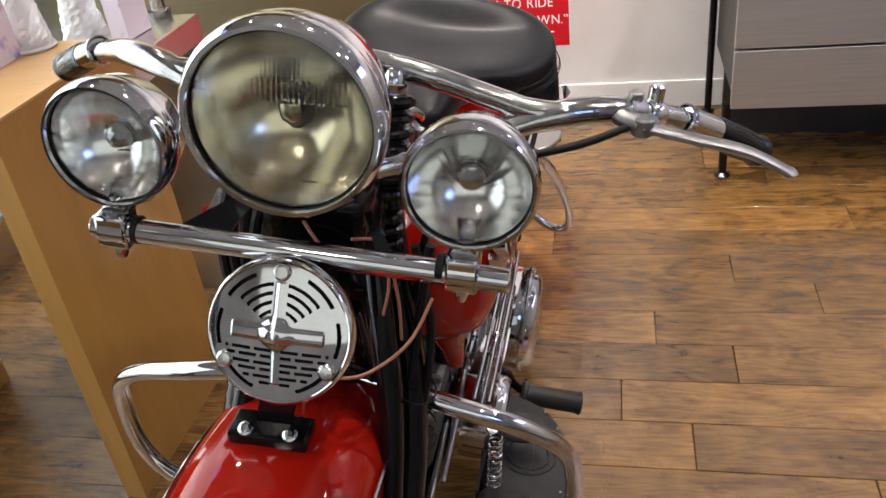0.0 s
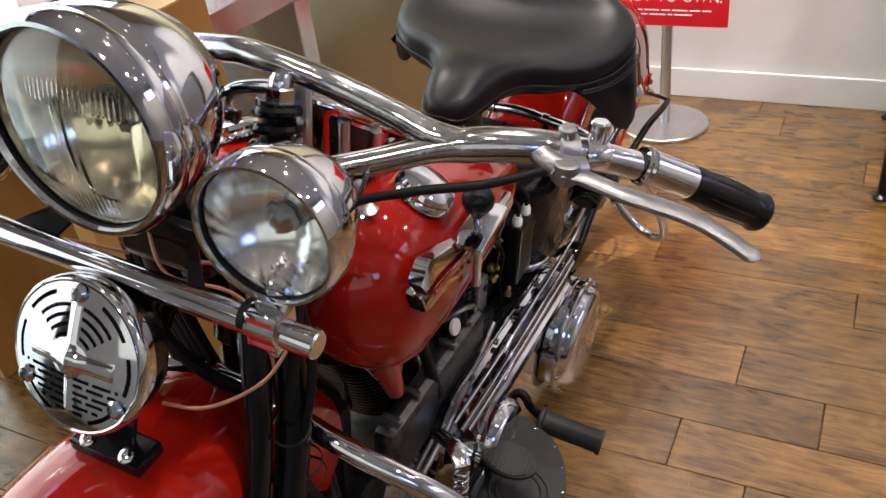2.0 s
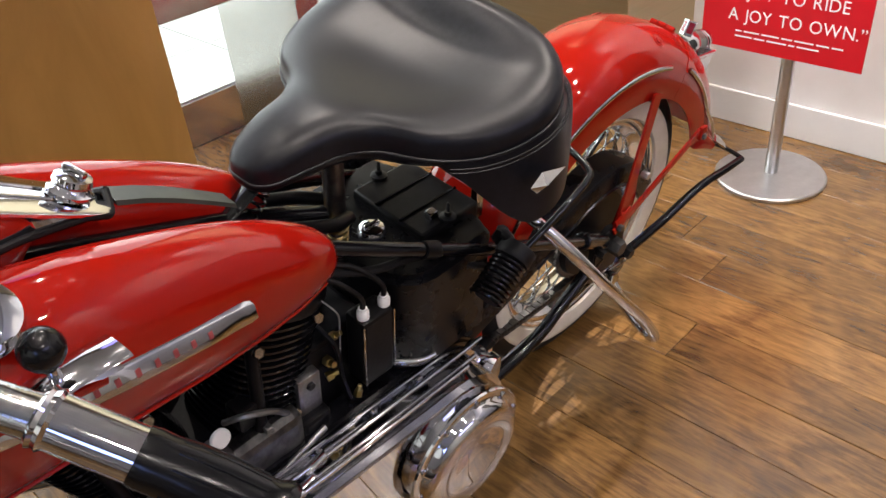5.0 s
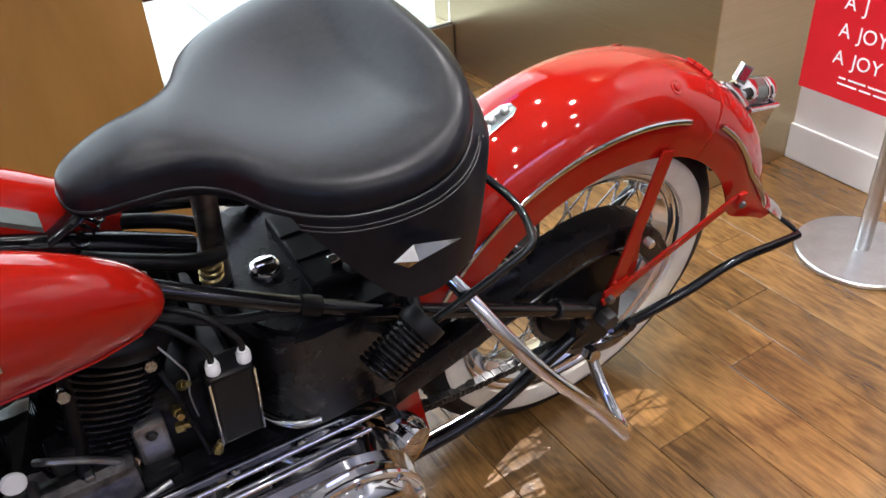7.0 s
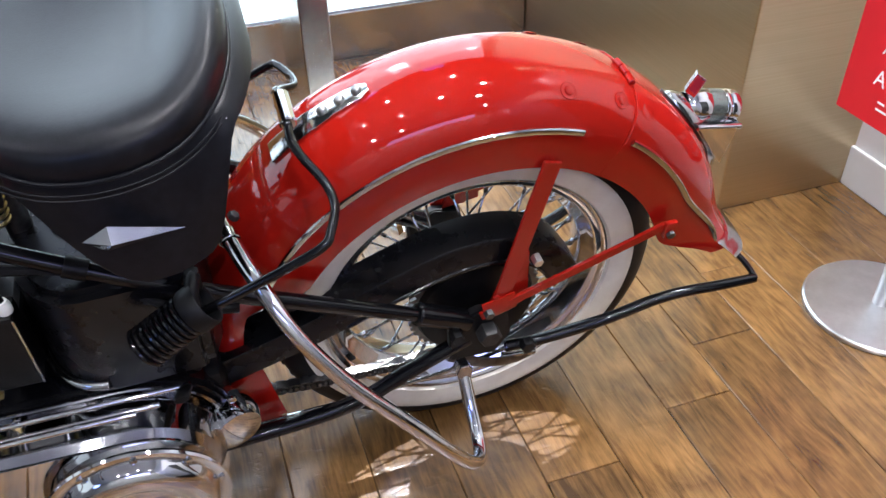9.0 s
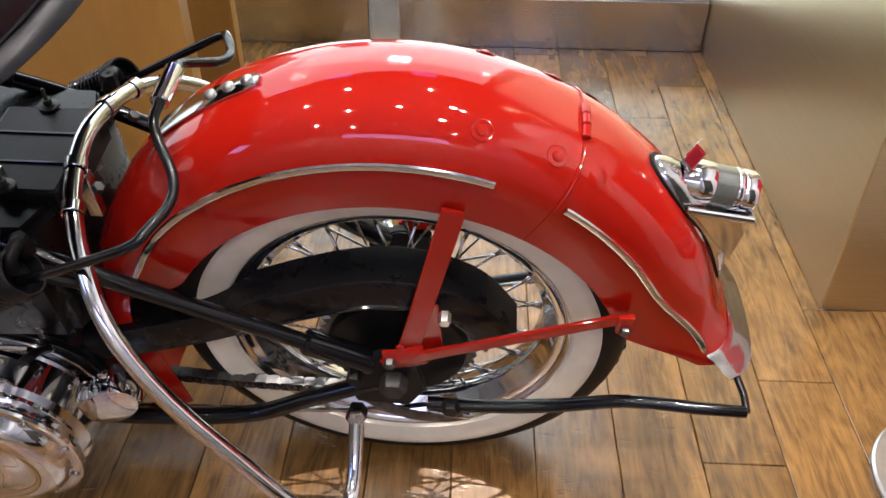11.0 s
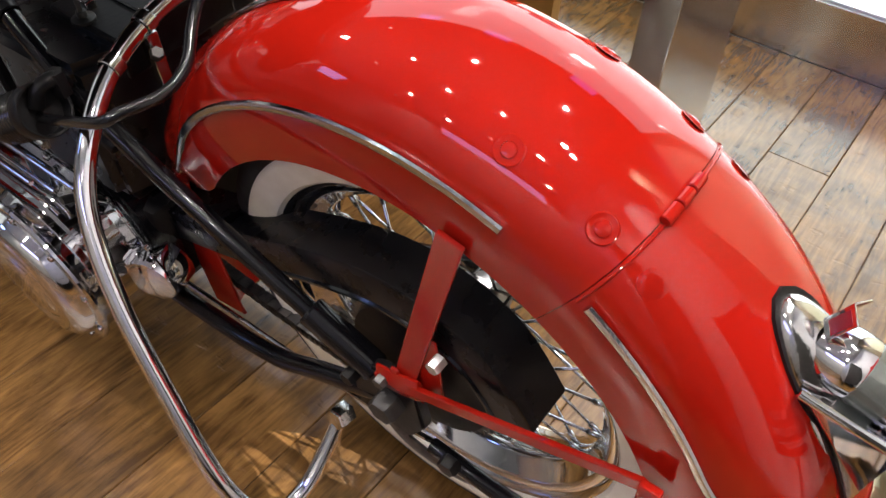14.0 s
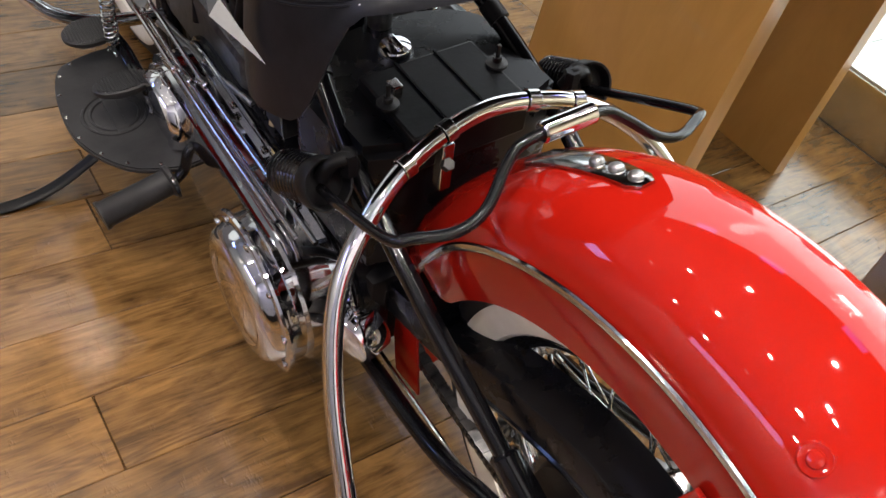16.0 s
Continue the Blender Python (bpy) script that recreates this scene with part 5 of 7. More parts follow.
for (fx, fy, fz), way, r in (((0.098, -0.372, 0.570), (0.6, 0.4, 0.6), 0.007), ((0.098, -0.384, 0.528), (1, 0, 0.3), 0.009), ((0.106, -0.392, 0.502), (0.3, 1, 0.2), 0.008), ((0.128, -0.352, 0.446), (0, 0.3, 1), 0.007)):
    fitting = part("pipe_union", hexnut((fx, fy, fz), way, r, 0.011), BRASS, bike, "dull brass pipe union")
    part("union_neck", rod(Vector((fx, fy, fz)) + Vector(way).normalized() * 0.010, Vector((fx, fy, fz)) + Vector(way).normalized() * 0.021, r * 0.6, 12, 0.001), BRASS, fitting)
lifter = part("lifter_block", span((0.078, -0.446, 0.415), (0.108, -0.402, 0.530), 0.007), ALLOY, bike, "cast alloy lifter block")
for fz in (0.435, 0.512):
    part("block_bolt", hexnut((0.107, -0.424, fz), (1, 0, 0), 0.0075, 0.006), DULL_STEEL, lifter)
part("post_spring", coil((0.020, -0.287, 0.655), (0.020, -0.283, 0.700), 0.014, 4, 0.003), BRASS, bike, "small brass coloured spring at the seat post")
for y in (-0.333, -0.292):
    c = Vector((0.127, y, 0.605))
    part("lead_cap", lathe([(0.0095, 0), (0.0095, 0.012), (0.007, 0.015), (0.007, 0.019), (0, 0.02)], Matrix.Translation(c), 16), WHITE_PLASTIC, coilbox)
    part("spark_lead", tube([c + Vector((0, 0, 0.018)), c + Vector((0, -0.005, 0.045)), c + Vector((-0.02, -0.04, 0.085)), c + Vector((-0.05, -0.09, 0.10))], 0.0042, 10), RUBBER, coilbox)
for s in (1, -1):
    part("seat_rail", tube([(0.032 * s, -0.43, 0.766), (0.042 * s, -0.37, 0.742), (0.044 * s, -0.31, 0.716), (0.03 * s, -0.27, 0.70)], 0.0105, 12), DULL_BLACK, bike)
    part("rail_band", rod((0.125 * s, -0.210, 0.6595), (0.129 * s, -0.185, 0.648), 0.0145, 14), DULL_BLACK, bike)
part("loom", tube([(0.09, -0.40, 0.71), (0.11, -0.30, 0.665), (0.12, -0.2, 0.64), (0.15, -0.1, 0.575), (0.15, -0.02, 0.545)], 0.007, 8), RUBBER, bike)
part("loose_wire", tube([(0.10, -0.385, 0.655), (0.115, -0.37, 0.63), (0.105, -0.36, 0.59), (0.11, -0.365, 0.56), (0.10, -0.36, 0.50)], 0.0014, 6), GREY_WIRE, bike)


# ---- engine ----
def cylinder(base, top, name):
    b, t = Vector(base), Vector(top)
    m = aim(b, t - b)
    h = (t - b).length
    barrel = part(name, rod(b, t, 0.055, 24), DULL_BLACK, bike, "black finned engine cylinder")
    outline = [(0.083 * math.copysign(abs(math.cos(a)) ** 0.75, math.cos(a)), 0.076 * math.copysign(abs(math.sin(a)) ** 0.75, math.sin(a))) for a in np.linspace(0, 2 * math.pi, 33)[:-1]]
    n = 17
    for k in range(n):
        part("fin", prism(outline, 0.0042, m @ Matrix.Translation((0, 0, h * (0.1 + 0.84 * k / (n - 1))))), BLACK, barrel, "", 60)
    part("rocker_cover", lathe([(0.09, 0), (0.092, 0.01), (0.088, 0.022), (0.07, 0.034), (0, 0.04)], m @ Matrix.Translation((0, 0, h + 0.005)), 28), DULL_BLACK, barrel)
    return barrel


cylinder((0.02, -0.50, 0.43), (0.02, -0.43, 0.65), "rear_cylinder")
cylinder((0.0, -0.65, 0.43), (0.0, -0.735, 0.645), "front_cylinder")
part("crankcase", joined(lathe([(0, -0.09), (0.13, -0.09), (0.145, -0.07), (0.145, 0.07), (0.13, 0.095), (0.05, 0.11), (0, 0.11)], aim((0, -0.575, 0.325), LEFT), 40)), ALLOY, bike, "cast alloy crankcase")
part("cam_cover", span((0.085, -0.80, 0.36), (0.128, -0.45, 0.492), 0.016), DARK_STEEL, bike, "oily grey cast crankcase top")
for k in range(5):
    part("case_rib", span((0.09, -0.775 + 0.065 * k, 0.49), (0.124, -0.763 + 0.065 * k, 0.502), 0.003), ALLOY, bike)
part("carburettor", rod((0.02, -0.575, 0.60), (-0.16, -0.575, 0.60), 0.04, 20, 0.006), DULL_BLACK, bike)
part("horn_relay", span((0.07, -0.545, 0.50), (0.105, -0.50, 0.545), 0.006), DULL_BLACK, bike)
part("breather_disc", rod((0.12, -0.585, 0.55), (0.128, -0.585, 0.552), 0.015, 18, 0.002), WHITE_PLASTIC, bike)
part("gearbox", span((-0.09, -0.26, 0.22), (0.13, -0.06, 0.385), 0.025), DULL_BLACK, bike, "oily black gearbox")
part("gearbox_lid", span((-0.05, -0.24, 0.385), (0.12, -0.09, 0.41), 0.008), DULL_BLACK, bike)
for x, y in ((0.09, -0.22), (0.09, -0.11)):
    part("lid_bolt", hexnut((x, y, 0.41), (0, 0, 1), 0.008, 0.008), ALLOY, bike)
for a, b in (((0.135, -0.83, 0.33), (0.105, -0.395, 0.40)), ((0.15, -0.80, 0.345), (0.13, -0.42, 0.43))):
    part("oil_line", tube([a, ((a[0] + b[0]) / 2 + 0.01, (a[1] + b[1]) / 2, (a[2] + b[2]) / 2 + 0.012), b], 0.0055, 10), ALLOY, bike, "bare metal oil line")
part("line_eye", tube([(0.108 + 0.0, -0.395 + 0.014 * math.cos(a), 0.40 + 0.014 * math.sin(a)) for a in np.linspace(0, 2 * math.pi, 14)[:-1]], 0.004, 8, 1, closed=True), WORN_CHROME, bike)
for k, (x, y) in enumerate(((0.06, -0.70), (0.085, -0.64), (0.075, -0.52))):
    part("pushrod_tube", rod((x + 0.04, y, 0.44), (x, y + (0.03 if k == 2 else -0.04), 0.66), 0.010, 12), DULL_BLACK, bike)


# unseen right-side parts, added so that gaps through the engine look dark
air = part("air_cleaner", lathe([(0, 0.0), (0.10, 0.0), (0.108, 0.012), (0.108, 0.045), (0.10, 0.058), (0.03, 0.066), (0, 0.066)], aim((-0.12, -0.585, 0.585), -LEFT), 40), BLACK, bike, "round black air cleaner")
part("timing_case", span((-0.15, -0.74, 0.24), (-0.085, -0.40, 0.455), 0.025), DULL_BLACK, bike, "oily black timing case")
part("tool_box", span((-0.185, -0.36, 0.40), (-0.135, -0.10, 0.57), 0.022), BLACK, bike, "black tool box")
part("crankcase_neck", span((-0.07, -0.66, 0.40), (0.075, -0.50, 0.47), 0.02), DULL_BLACK, bike)
part("seat_tube", tube([(0.0, -0.345, 0.72), (0.0, -0.335, 0.50), (0.0, -0.335, 0.25)], 0.018, 14), BLACK, bike)
# made-up black block, keeps the gap behind the cylinders dark
part("inner_gap_fill", span((-0.12, -0.43, 0.20), (0.09, -0.29, 0.56), 0.01), DULL_BLACK, bike, "added black block darkening the gap behind the cylinders")
for y, z, x in ((-0.545, 0.475, 0.095), (-0.455, 0.472, 0.10), (-0.60, 0.47, 0.09), (-0.70, 0.47, 0.09), (-0.50, 0.64, 0.10), (-0.40, 0.635, 0.10), (-0.66, 0.63, 0.09), (-0.78, 0.64, 0.08)):
    part("engine_bolt", hexnut((x, y, z), (1, 0, 0.4), 0.009, 0.014), WORN_CHROME, bike)
part("pipe_fitting", tube([(0.09, -0.56, 0.53), (0.115, -0.54, 0.55), (0.12, -0.50, 0.53), (0.11, -0.47, 0.49)], 0.005, 8), ALLOY, bike)
part("pipe_fitting", tube([(0.09, -0.39, 0.60), (0.12, -0.38, 0.57), (0.115, -0.37, 0.50), (0.12, -0.36, 0.44)], 0.004, 8), DULL_BLACK, bike)
part("frame_bracket", span((0.085, -0.455, 0.40), (0.125, -0.40, 0.455), 0.008), DULL_BLACK, bike, "oily black bracket")
part("intake_manifold", tube([(0.0, -0.66, 0.585), (0.0, -0.60, 0.60), (0.0, -0.53, 0.60), (0.0, -0.47, 0.58)], 0.026, 14), DULL_BLACK, bike)
# made-up black block that darkens the view between fork and engine
part("front_gap_fill", span((-0.10, -0.875, 0.19), (0.085, -0.845, 0.60), 0.008), DULL_BLACK, bike, "added black block darkening the gap in front of the engine")
part("generator", rod((-0.06, -0.84, 0.37), (0.11, -0.84, 0.37), 0.05, 24, 0.006), DULL_BLACK, bike, "black generator drum")
for yy, z1 in ((-0.80, 0.63), (-0.40, 0.62)):
    part("exhaust_pipe", tube([(-0.06, yy, z1), (-0.13, yy - 0.02, z1 - 0.02), (-0.17, yy, z1 - 0.12), (-0.175, yy + 0.05, 0.32), (-0.175, -0.2, 0.24)], 0.021, 14), WORN_CHROME, bike, "chrome exhaust pipe")


# ---- primary drive: black inner case, chrome outer cover ----
def stadium(c0, r0, c1, r1, n=18):
    """The outline round two discs, in (y, z)."""
    d = Vector(c1) - Vector(c0)
    base = math.atan2(d.y, d.x)
    off = math.acos((r0 - r1) / d.length)
    pts = [(c0[0] + r0 * math.cos(a), c0[1] + r0 * math.sin(a)) for a in np.linspace(base + off, base + 2 * math.pi - off, n)]
    pts += [(c1[0] + r1 * math.cos(a), c1[1] + r1 * math.sin(a)) for a in np.linspace(base - off, base + off, n)]
    return pts


TO_LEFT = Matrix(((0, 0, 1, 0), (1, 0, 0, 0), (0, 1, 0, 0), (0, 0, 0, 1)))
part("inner_primary", prism(stadium((-0.19, 0.298), 0.132, (-0.585, 0.325), 0.105), 0.045, Matrix.Translation((0.095, 0, 0)) @ TO_LEFT, 0.006), BLACK, bike, "black inner primary case")
prim = part("primary_cover", prism(stadium((-0.205, 0.284), 0.124, (-0.585, 0.325), 0.094), 0.072, Matrix.Translation((0.146, 0, 0)) @ TO_LEFT, 0.012), CHROME, bike, "polished chrome primary cover")
part("cover_flange", prism(stadium((-0.205, 0.284), 0.136, (-0.585, 0.325), 0.10), 0.006, Matrix.Translation((0.142, 0, 0)) @ TO_LEFT, 0.002), CHROME, prim)
part("clutch_drum", lathe([(0.116, -0.030), (0.117, 0.0), (0.119, 0.018), (0.122, 0.024)], aim((0.212, -0.210, 0.276), LEFT), 72), CHROME, prim, "round chrome clutch housing")
part("derby_cover", lathe([(0.120, 0.020), (0.1285, 0.023), (0.130, 0.027), (0.1285, 0.031), (0.120, 0.033), (0.114, 0.032), (0.112, 0.036), (0.110, 0.042), (0.104, 0.051), (0.092, 0.057), (0.080, 0.058), (0.074, 0.055), (0.066, 0.054), (0.058, 0.058), (0.044, 0.062), (0.030, 0.0635), (0, 0.064)], aim((0.212, -0.212, 0.275), LEFT), 72), CHROME, prim, "stepped round chrome clutch cover")
for k in range(10):
    a = 2 * math.pi * (k + 0.3) / 10
    part("cover_screw", lathe([(0.0052, 0), (0.005, 0.003), (0.003, 0.0042), (0, 0.0042)], aim((0.2445, -0.212 + 0.119 * math.cos(a), 0.275 + 0.119 * math.sin(a)), LEFT), 10), WORN_CHROME, prim)
part("sprocket_cover", lathe([(0.074, 0.0), (0.074, 0.012), (0.066, 0.022), (0.05, 0.024), (0.046, 0.02), (0.03, 0.022), (0, 0.024)], aim((0.215, -0.585, 0.325), LEFT), 48), CHROME, prim)
for k, (y, z) in enumerate([(-0.05 - 0.01, 0.345), (-0.115, 0.405), (-0.24, 0.412), (-0.34, 0.413), (-0.45, 0.416), (-0.56, 0.42), (-0.075, 0.245), (-0.16, 0.19), (-0.3, 0.205), (-0.45, 0.22)]):
    part("cover_screw", lathe([(0.007, 0), (0.007, 0.004), (0.004, 0.006), (0, 0.006)], aim((0.149, y, z), LEFT), 12), CHROME, prim)
for k, (x, z) in enumerate(((0.182, 0.442), (0.196, 0.432), (0.208, 0.44))):
    rodp = part("linkage_rod", tube([(x, -0.70, z + 0.015), (x, -0.45, z + 0.006), (x - 0.004, -0.12 - 0.03 * k, z)], 0.0042, 10), CHROME, bike, "chrome linkage rod")
    part("rod_end", rod((x, -0.50 - 0.03 * k, z + 0.0), (x, -0.46 - 0.03 * k, z + 0.012), 0.0075, 12, 0.002), CHROME, rodp)
part("clutch_arm", tube([(0.15, -0.12, 0.40), (0.175, -0.115, 0.43), (0.2, -0.12, 0.44)], 0.008, 10, flat=(0.005, 0.011, (0, 0, 1))), DULL_BLACK, bike)
part("release_cover", lathe([(0.045, 0), (0.045, 0.03), (0.038, 0.045), (0.02, 0.05), (0, 0.05)], aim((0.125, -0.075, 0.285), (1, 0.35, 0)), 28), CHROME, bike)

# ---- footboard, pedal, peg, side stand ----
board_outline = [(0.20, -0.50), (0.285, -0.505), (0.335, -0.55), (0.365, -0.62), (0.368, -0.70), (0.352, -0.78), (0.318, -0.82), (0.22, -0.82), (0.205, -0.70)]
BOARD = Matrix.Translation((0, 0, 0.262)) @ Matrix.Rotation(radians(-2), 4, "X")
outline_s = [(p.x, p.y) for p in spline([(x, y, 0) for x, y in board_outline], 4, True)]
board = part("footboard", prism(outline_s, 0.012, BOARD, 0.003), WORN_RUBBER, bike, "black rubber footboard with bright studs")
for i in range(0, len(outline_s), 3):
    x, y = outline_s[i]
    q = Vector((0.285, -0.66)) .lerp(Vector((x, y)), 0.93)
    part("stud", lathe([(0.0035, 0), (0.003, 0.002), (0, 0.003)], BOARD @ Matrix.Translation((q.x, q.y, 0.012)), 10), WORN_CHROME, board)
for r in (0.040, 0.052):
    part("moulded_ring", tube([BOARD @ Vector((0.29 + r * math.cos(a), -0.655 + r * math.sin(a), 0.012)) for a in np.linspace(0, 2 * math.pi, 29)[:-1]], 0.003, 6, 1, closed=True), WORN_RUBBER, board)
part("moulded_bar", moved(box(0.02, 0.098, 0.003, 0.001, (0.29, -0.655, 0.0125)), BOARD), WORN_RUBBER, board)
pedal = part("clutch_pedal", tube([(0.235, -0.85, 0.335), (0.225, -0.78, 0.325), (0.225, -0.72, 0.318), (0.23, -0.63, 0.338)], 0.008, 10, flat=(0.006, 0.012, (0, 0, 1))), BLACK, bike, "rocker clutch pedal with two ribbed pads")
for y, z in ((-0.820, 0.342), (-0.646, 0.350)):
    mp = Matrix.Translation((0.266, y, z)) @ Matrix.Rotation(radians(-8 if y < -0.7 else 8), 4, "X")
    pad = part("pedal_pad", lathe([(0, 0), (0.046, 0), (0.049, 0.003), (0.049, 0.010), (0.045, 0.0125), (0, 0.0125)], mp, 32, squash=0.68), WORN_RUBBER, pedal, "oval ribbed rubber pad")
    for k in range(-8, 9):
        half = 0.030 * math.sqrt(max(0.05, 1 - (k / 8.8) ** 2))
        part("pad_rib", moved(box(0.0026, 2 * half, 0.0026, 0, (0.0051 * k, 0, 0.0134)), mp), WORN_RUBBER, pad, "", 0)
part("pedal_spring", coil((0.232, -0.775, 0.45), (0.24, -0.79, 0.335), 0.011, 11, 0.0022), WORN_CHROME, bike, "bright pedal return spring")
part("spring_hook", tube([(0.24, -0.79, 0.335), (0.242, -0.792, 0.318), (0.238, -0.788, 0.308), (0.233, -0.785, 0.316)], 0.002, 6), WORN_CHROME, bike)
part("spring_anchor", tube([(0.17, -0.74, 0.47), (0.21, -0.755, 0.475), (0.233, -0.775, 0.462)], 0.008, 10, flat=(0.004, 0.014, (0, 0, 1))), WORN_CHROME, bike)
part("small_spring", coil((0.225, -0.56, 0.30), (0.20, -0.52, 0.315), 0.009, 6, 0.002), DULL_BLACK, bike)
peg = part("foot_peg", lathe([(0, 0), (0.023, 0), (0.027, 0.003), (0.027, 0.009), (0.022, 0.012), (0.022, 0.118), (0.0245, 0.121), (0.0245, 0.126), (0, 0.127)], aim((0.258, -0.475, 0.283), (1, 0.10, -0.1)), 24), WORN_RUBBER, bike, "black rubber passenger foot peg")
part("peg_plate", lathe([(0.0, 0.0), (0.031, 0.0), (0.031, 0.005), (0.0, 0.006)], aim((0.26, -0.468, 0.284), (1, 0.02, -0.1)), 24, squash=0.7), BLACK, peg)
part("peg_arm", tube([(0.262, -0.468, 0.284), (0.24, -0.47, 0.30), (0.225, -0.475, 0.33), (0.20, -0.48, 0.34)], 0.009, 10), BLACK, peg)
part("side_stand", tube([(0.15, -0.775, 0.17), (0.28, -0.768, 0.14), (0.40, -0.755, 0.094), (0.47, -0.747, 0.0845), (0.52, -0.742, 0.091)], 0.01, 12, flat=(0.006, 0.014, (0, 0, 1))), DULL_BLACK, bike, "dark steel side stand holding up the motorcycle")

# ---- front end: fork, lamps, horn, bars ----
FX = 0.030
FRONT = Matrix.Translation((FX, -0.95, 0)) @ Matrix.Rotation(radians(2), 4, "Z") @ Matrix.Translation((0, 0.95, 0))


def front_part(name, bm, material, parent=None, label="", soft=40):
    return part(name, moved(bm, FRONT), material, parent or bike, label, soft)


fcrown = lambda a: 0.46
finner = lambda a: 0.335
FC = Vector((-0.022, -1.22, 0.34))
ff = front_part("front_fender", fender(FC, 42, 186, 60, fcrown, finner, lambda a: 1.05), RED, None, "glossy red front fender")
for s in (1, -1):
    front_part("trim_strip", tube([FC + Vector((s * 0.112, 0.40 * math.cos(radians(a)), 0.40 * math.sin(radians(a)))) for a in np.linspace(60, 160, 30)], 0.004, 8, 1, flat=(0.0034, 0.0052, (1, 0, 0))), WORN_CHROME, ff)
    # rear (rigid) and front (sprung) fork legs
    front_part("fork_leg", tube([(0.052 * s, -0.965, 1.01), (0.075 * s, -1.00, 0.90), (0.105 * s, -1.045, 0.78), (0.115 * s, -1.11, 0.62), (0.10 * s, -1.19, 0.42), (0.09 * s, -1.215, 0.36)], 0.02, 14), BLACK, None, "black springer fork leg")
    front_part("spring_leg", tube([(0.04 * s, -0.99, 1.02), (0.06 * s, -1.035, 0.92), (0.088 * s, -1.085, 0.79), (0.10 * s, -1.15, 0.62), (0.10 * s, -1.225, 0.42), (0.095 * s, -1.245, 0.37)], 0.0155, 12), BLACK, None, "black springer fork leg")
    front_part("rocker", strap((0.10 * s, -1.20, 0.355), (0.10 * s, -1.265, 0.345), 0.03, 0.02, (1, 0, 0)), BLACK)
    # top spring stacks with domed nuts
    x = 0.056 if s > 0 else -0.042
    top = Vector((x, -0.945, 1.113))
    foot = Vector((x, -0.982, 1.01))
    stack = front_part("fork_spring", coil(foot, top, 0.0215, 6.5, 0.0058, 8, 18), BLACK, None, "black coil fork spring")
    front_part("spring_core", rod(foot, top, 0.0155, 14), DULL_BLACK, stack)
    front_part("spring_seat", rod(top, top + Vector((0, 0.002, 0.006)), 0.0235, 20, 0.001), BLACK, stack)
    front_part("dome_nut", hexnut(top + Vector((0, 0.002, 0.006)), (0, 0.25, 1), 0.0155, 0.014, True), CHROME, stack)
    front_part("rebound_spring", coil(Vector((x, -0.985, 0.99)), Vector((x + 0.006 * s, -1.018, 0.90)), 0.019, 6, 0.005, 8, 16), BLACK, None, "black coil fork spring")
    # chrome riser blocks behind the springs
    if s > 0:
        front_part("riser", moved(box(0.018, 0.026, 0.15, 0.005), Matrix.Translation((0.012 + 0.04 * s, -0.904, 1.055)) @ Matrix.Rotation(radians(-6), 4, "X") @ Matrix.Rotation(radians(30 * s), 4, "Z")), SATIN, None, "chrome handlebar riser")
    part("damper_hook", tube([(0.074, -0.918, 1.117), (0.047, -0.915, 1.112), (0.014, -0.915, 1.102), (-0.006, -0.915, 1.088), (-0.011, -0.915, 1.078), (-0.006, -0.915, 1.068), (0.006, -0.914, 1.066)], 0.0082, 16, 6), CHROME, bike, "bent chrome damper hook")
front_part("fork_crown", span((-0.062, -1.0, 0.985), (0.062, -0.94, 1.012), 0.008), BLACK)
front_part("fork_plate", span((-0.055, -1.005, 0.875), (0.055, -0.955, 0.895), 0.006), BLACK)
part("steering_head", rod((0.012, -0.97, 0.80), (0.012, -0.925, 1.0), 0.03, 20, 0.004), BLACK, bike)
for s in (1, -1):
    part("down_tube", tube([(0.02 + 0.02 * s, -0.965, 0.83), (0.015 + 0.06 * s, -0.93, 0.6), (0.01 + 0.09 * s, -0.90, 0.35), (0.01 + 0.10 * s, -0.82, 0.19), (0.0 + 0.10 * s, -0.70, 0.185)], 0.0155, 14), BLACK, bike, "black frame down tube")
crash = [(0, -0.985, 0.738), (0.10, -1.005, 0.742), (0.19, -1.012, 0.733), (0.27, -0.995, 0.70), (0.325, -0.968, 0.643), (0.345, -0.945, 0.563), (0.345, -0.925, 0.465), (0.315, -0.905, 0.37), (0.23, -0.893, 0.318), (0.10, -0.885, 0.30)]
part("front_guard", tube([(0.015 - x, y, z - 0.015 * min(1, x / 0.2) * (z > 0.4)) for x, y, z in crash[:0:-1]] + [(0.015 + x, y, z) for x, y, z in crash], 0.0135, 18, 6), CHROME, bike, "chrome tube front crash bar")
part("top_tube", tube([(0.012, -0.95, 0.93), (0.008, -0.7, 0.86), (0.0, -0.45, 0.77), (0, -0.3, 0.70)], 0.018, 14), BLACK, bike)


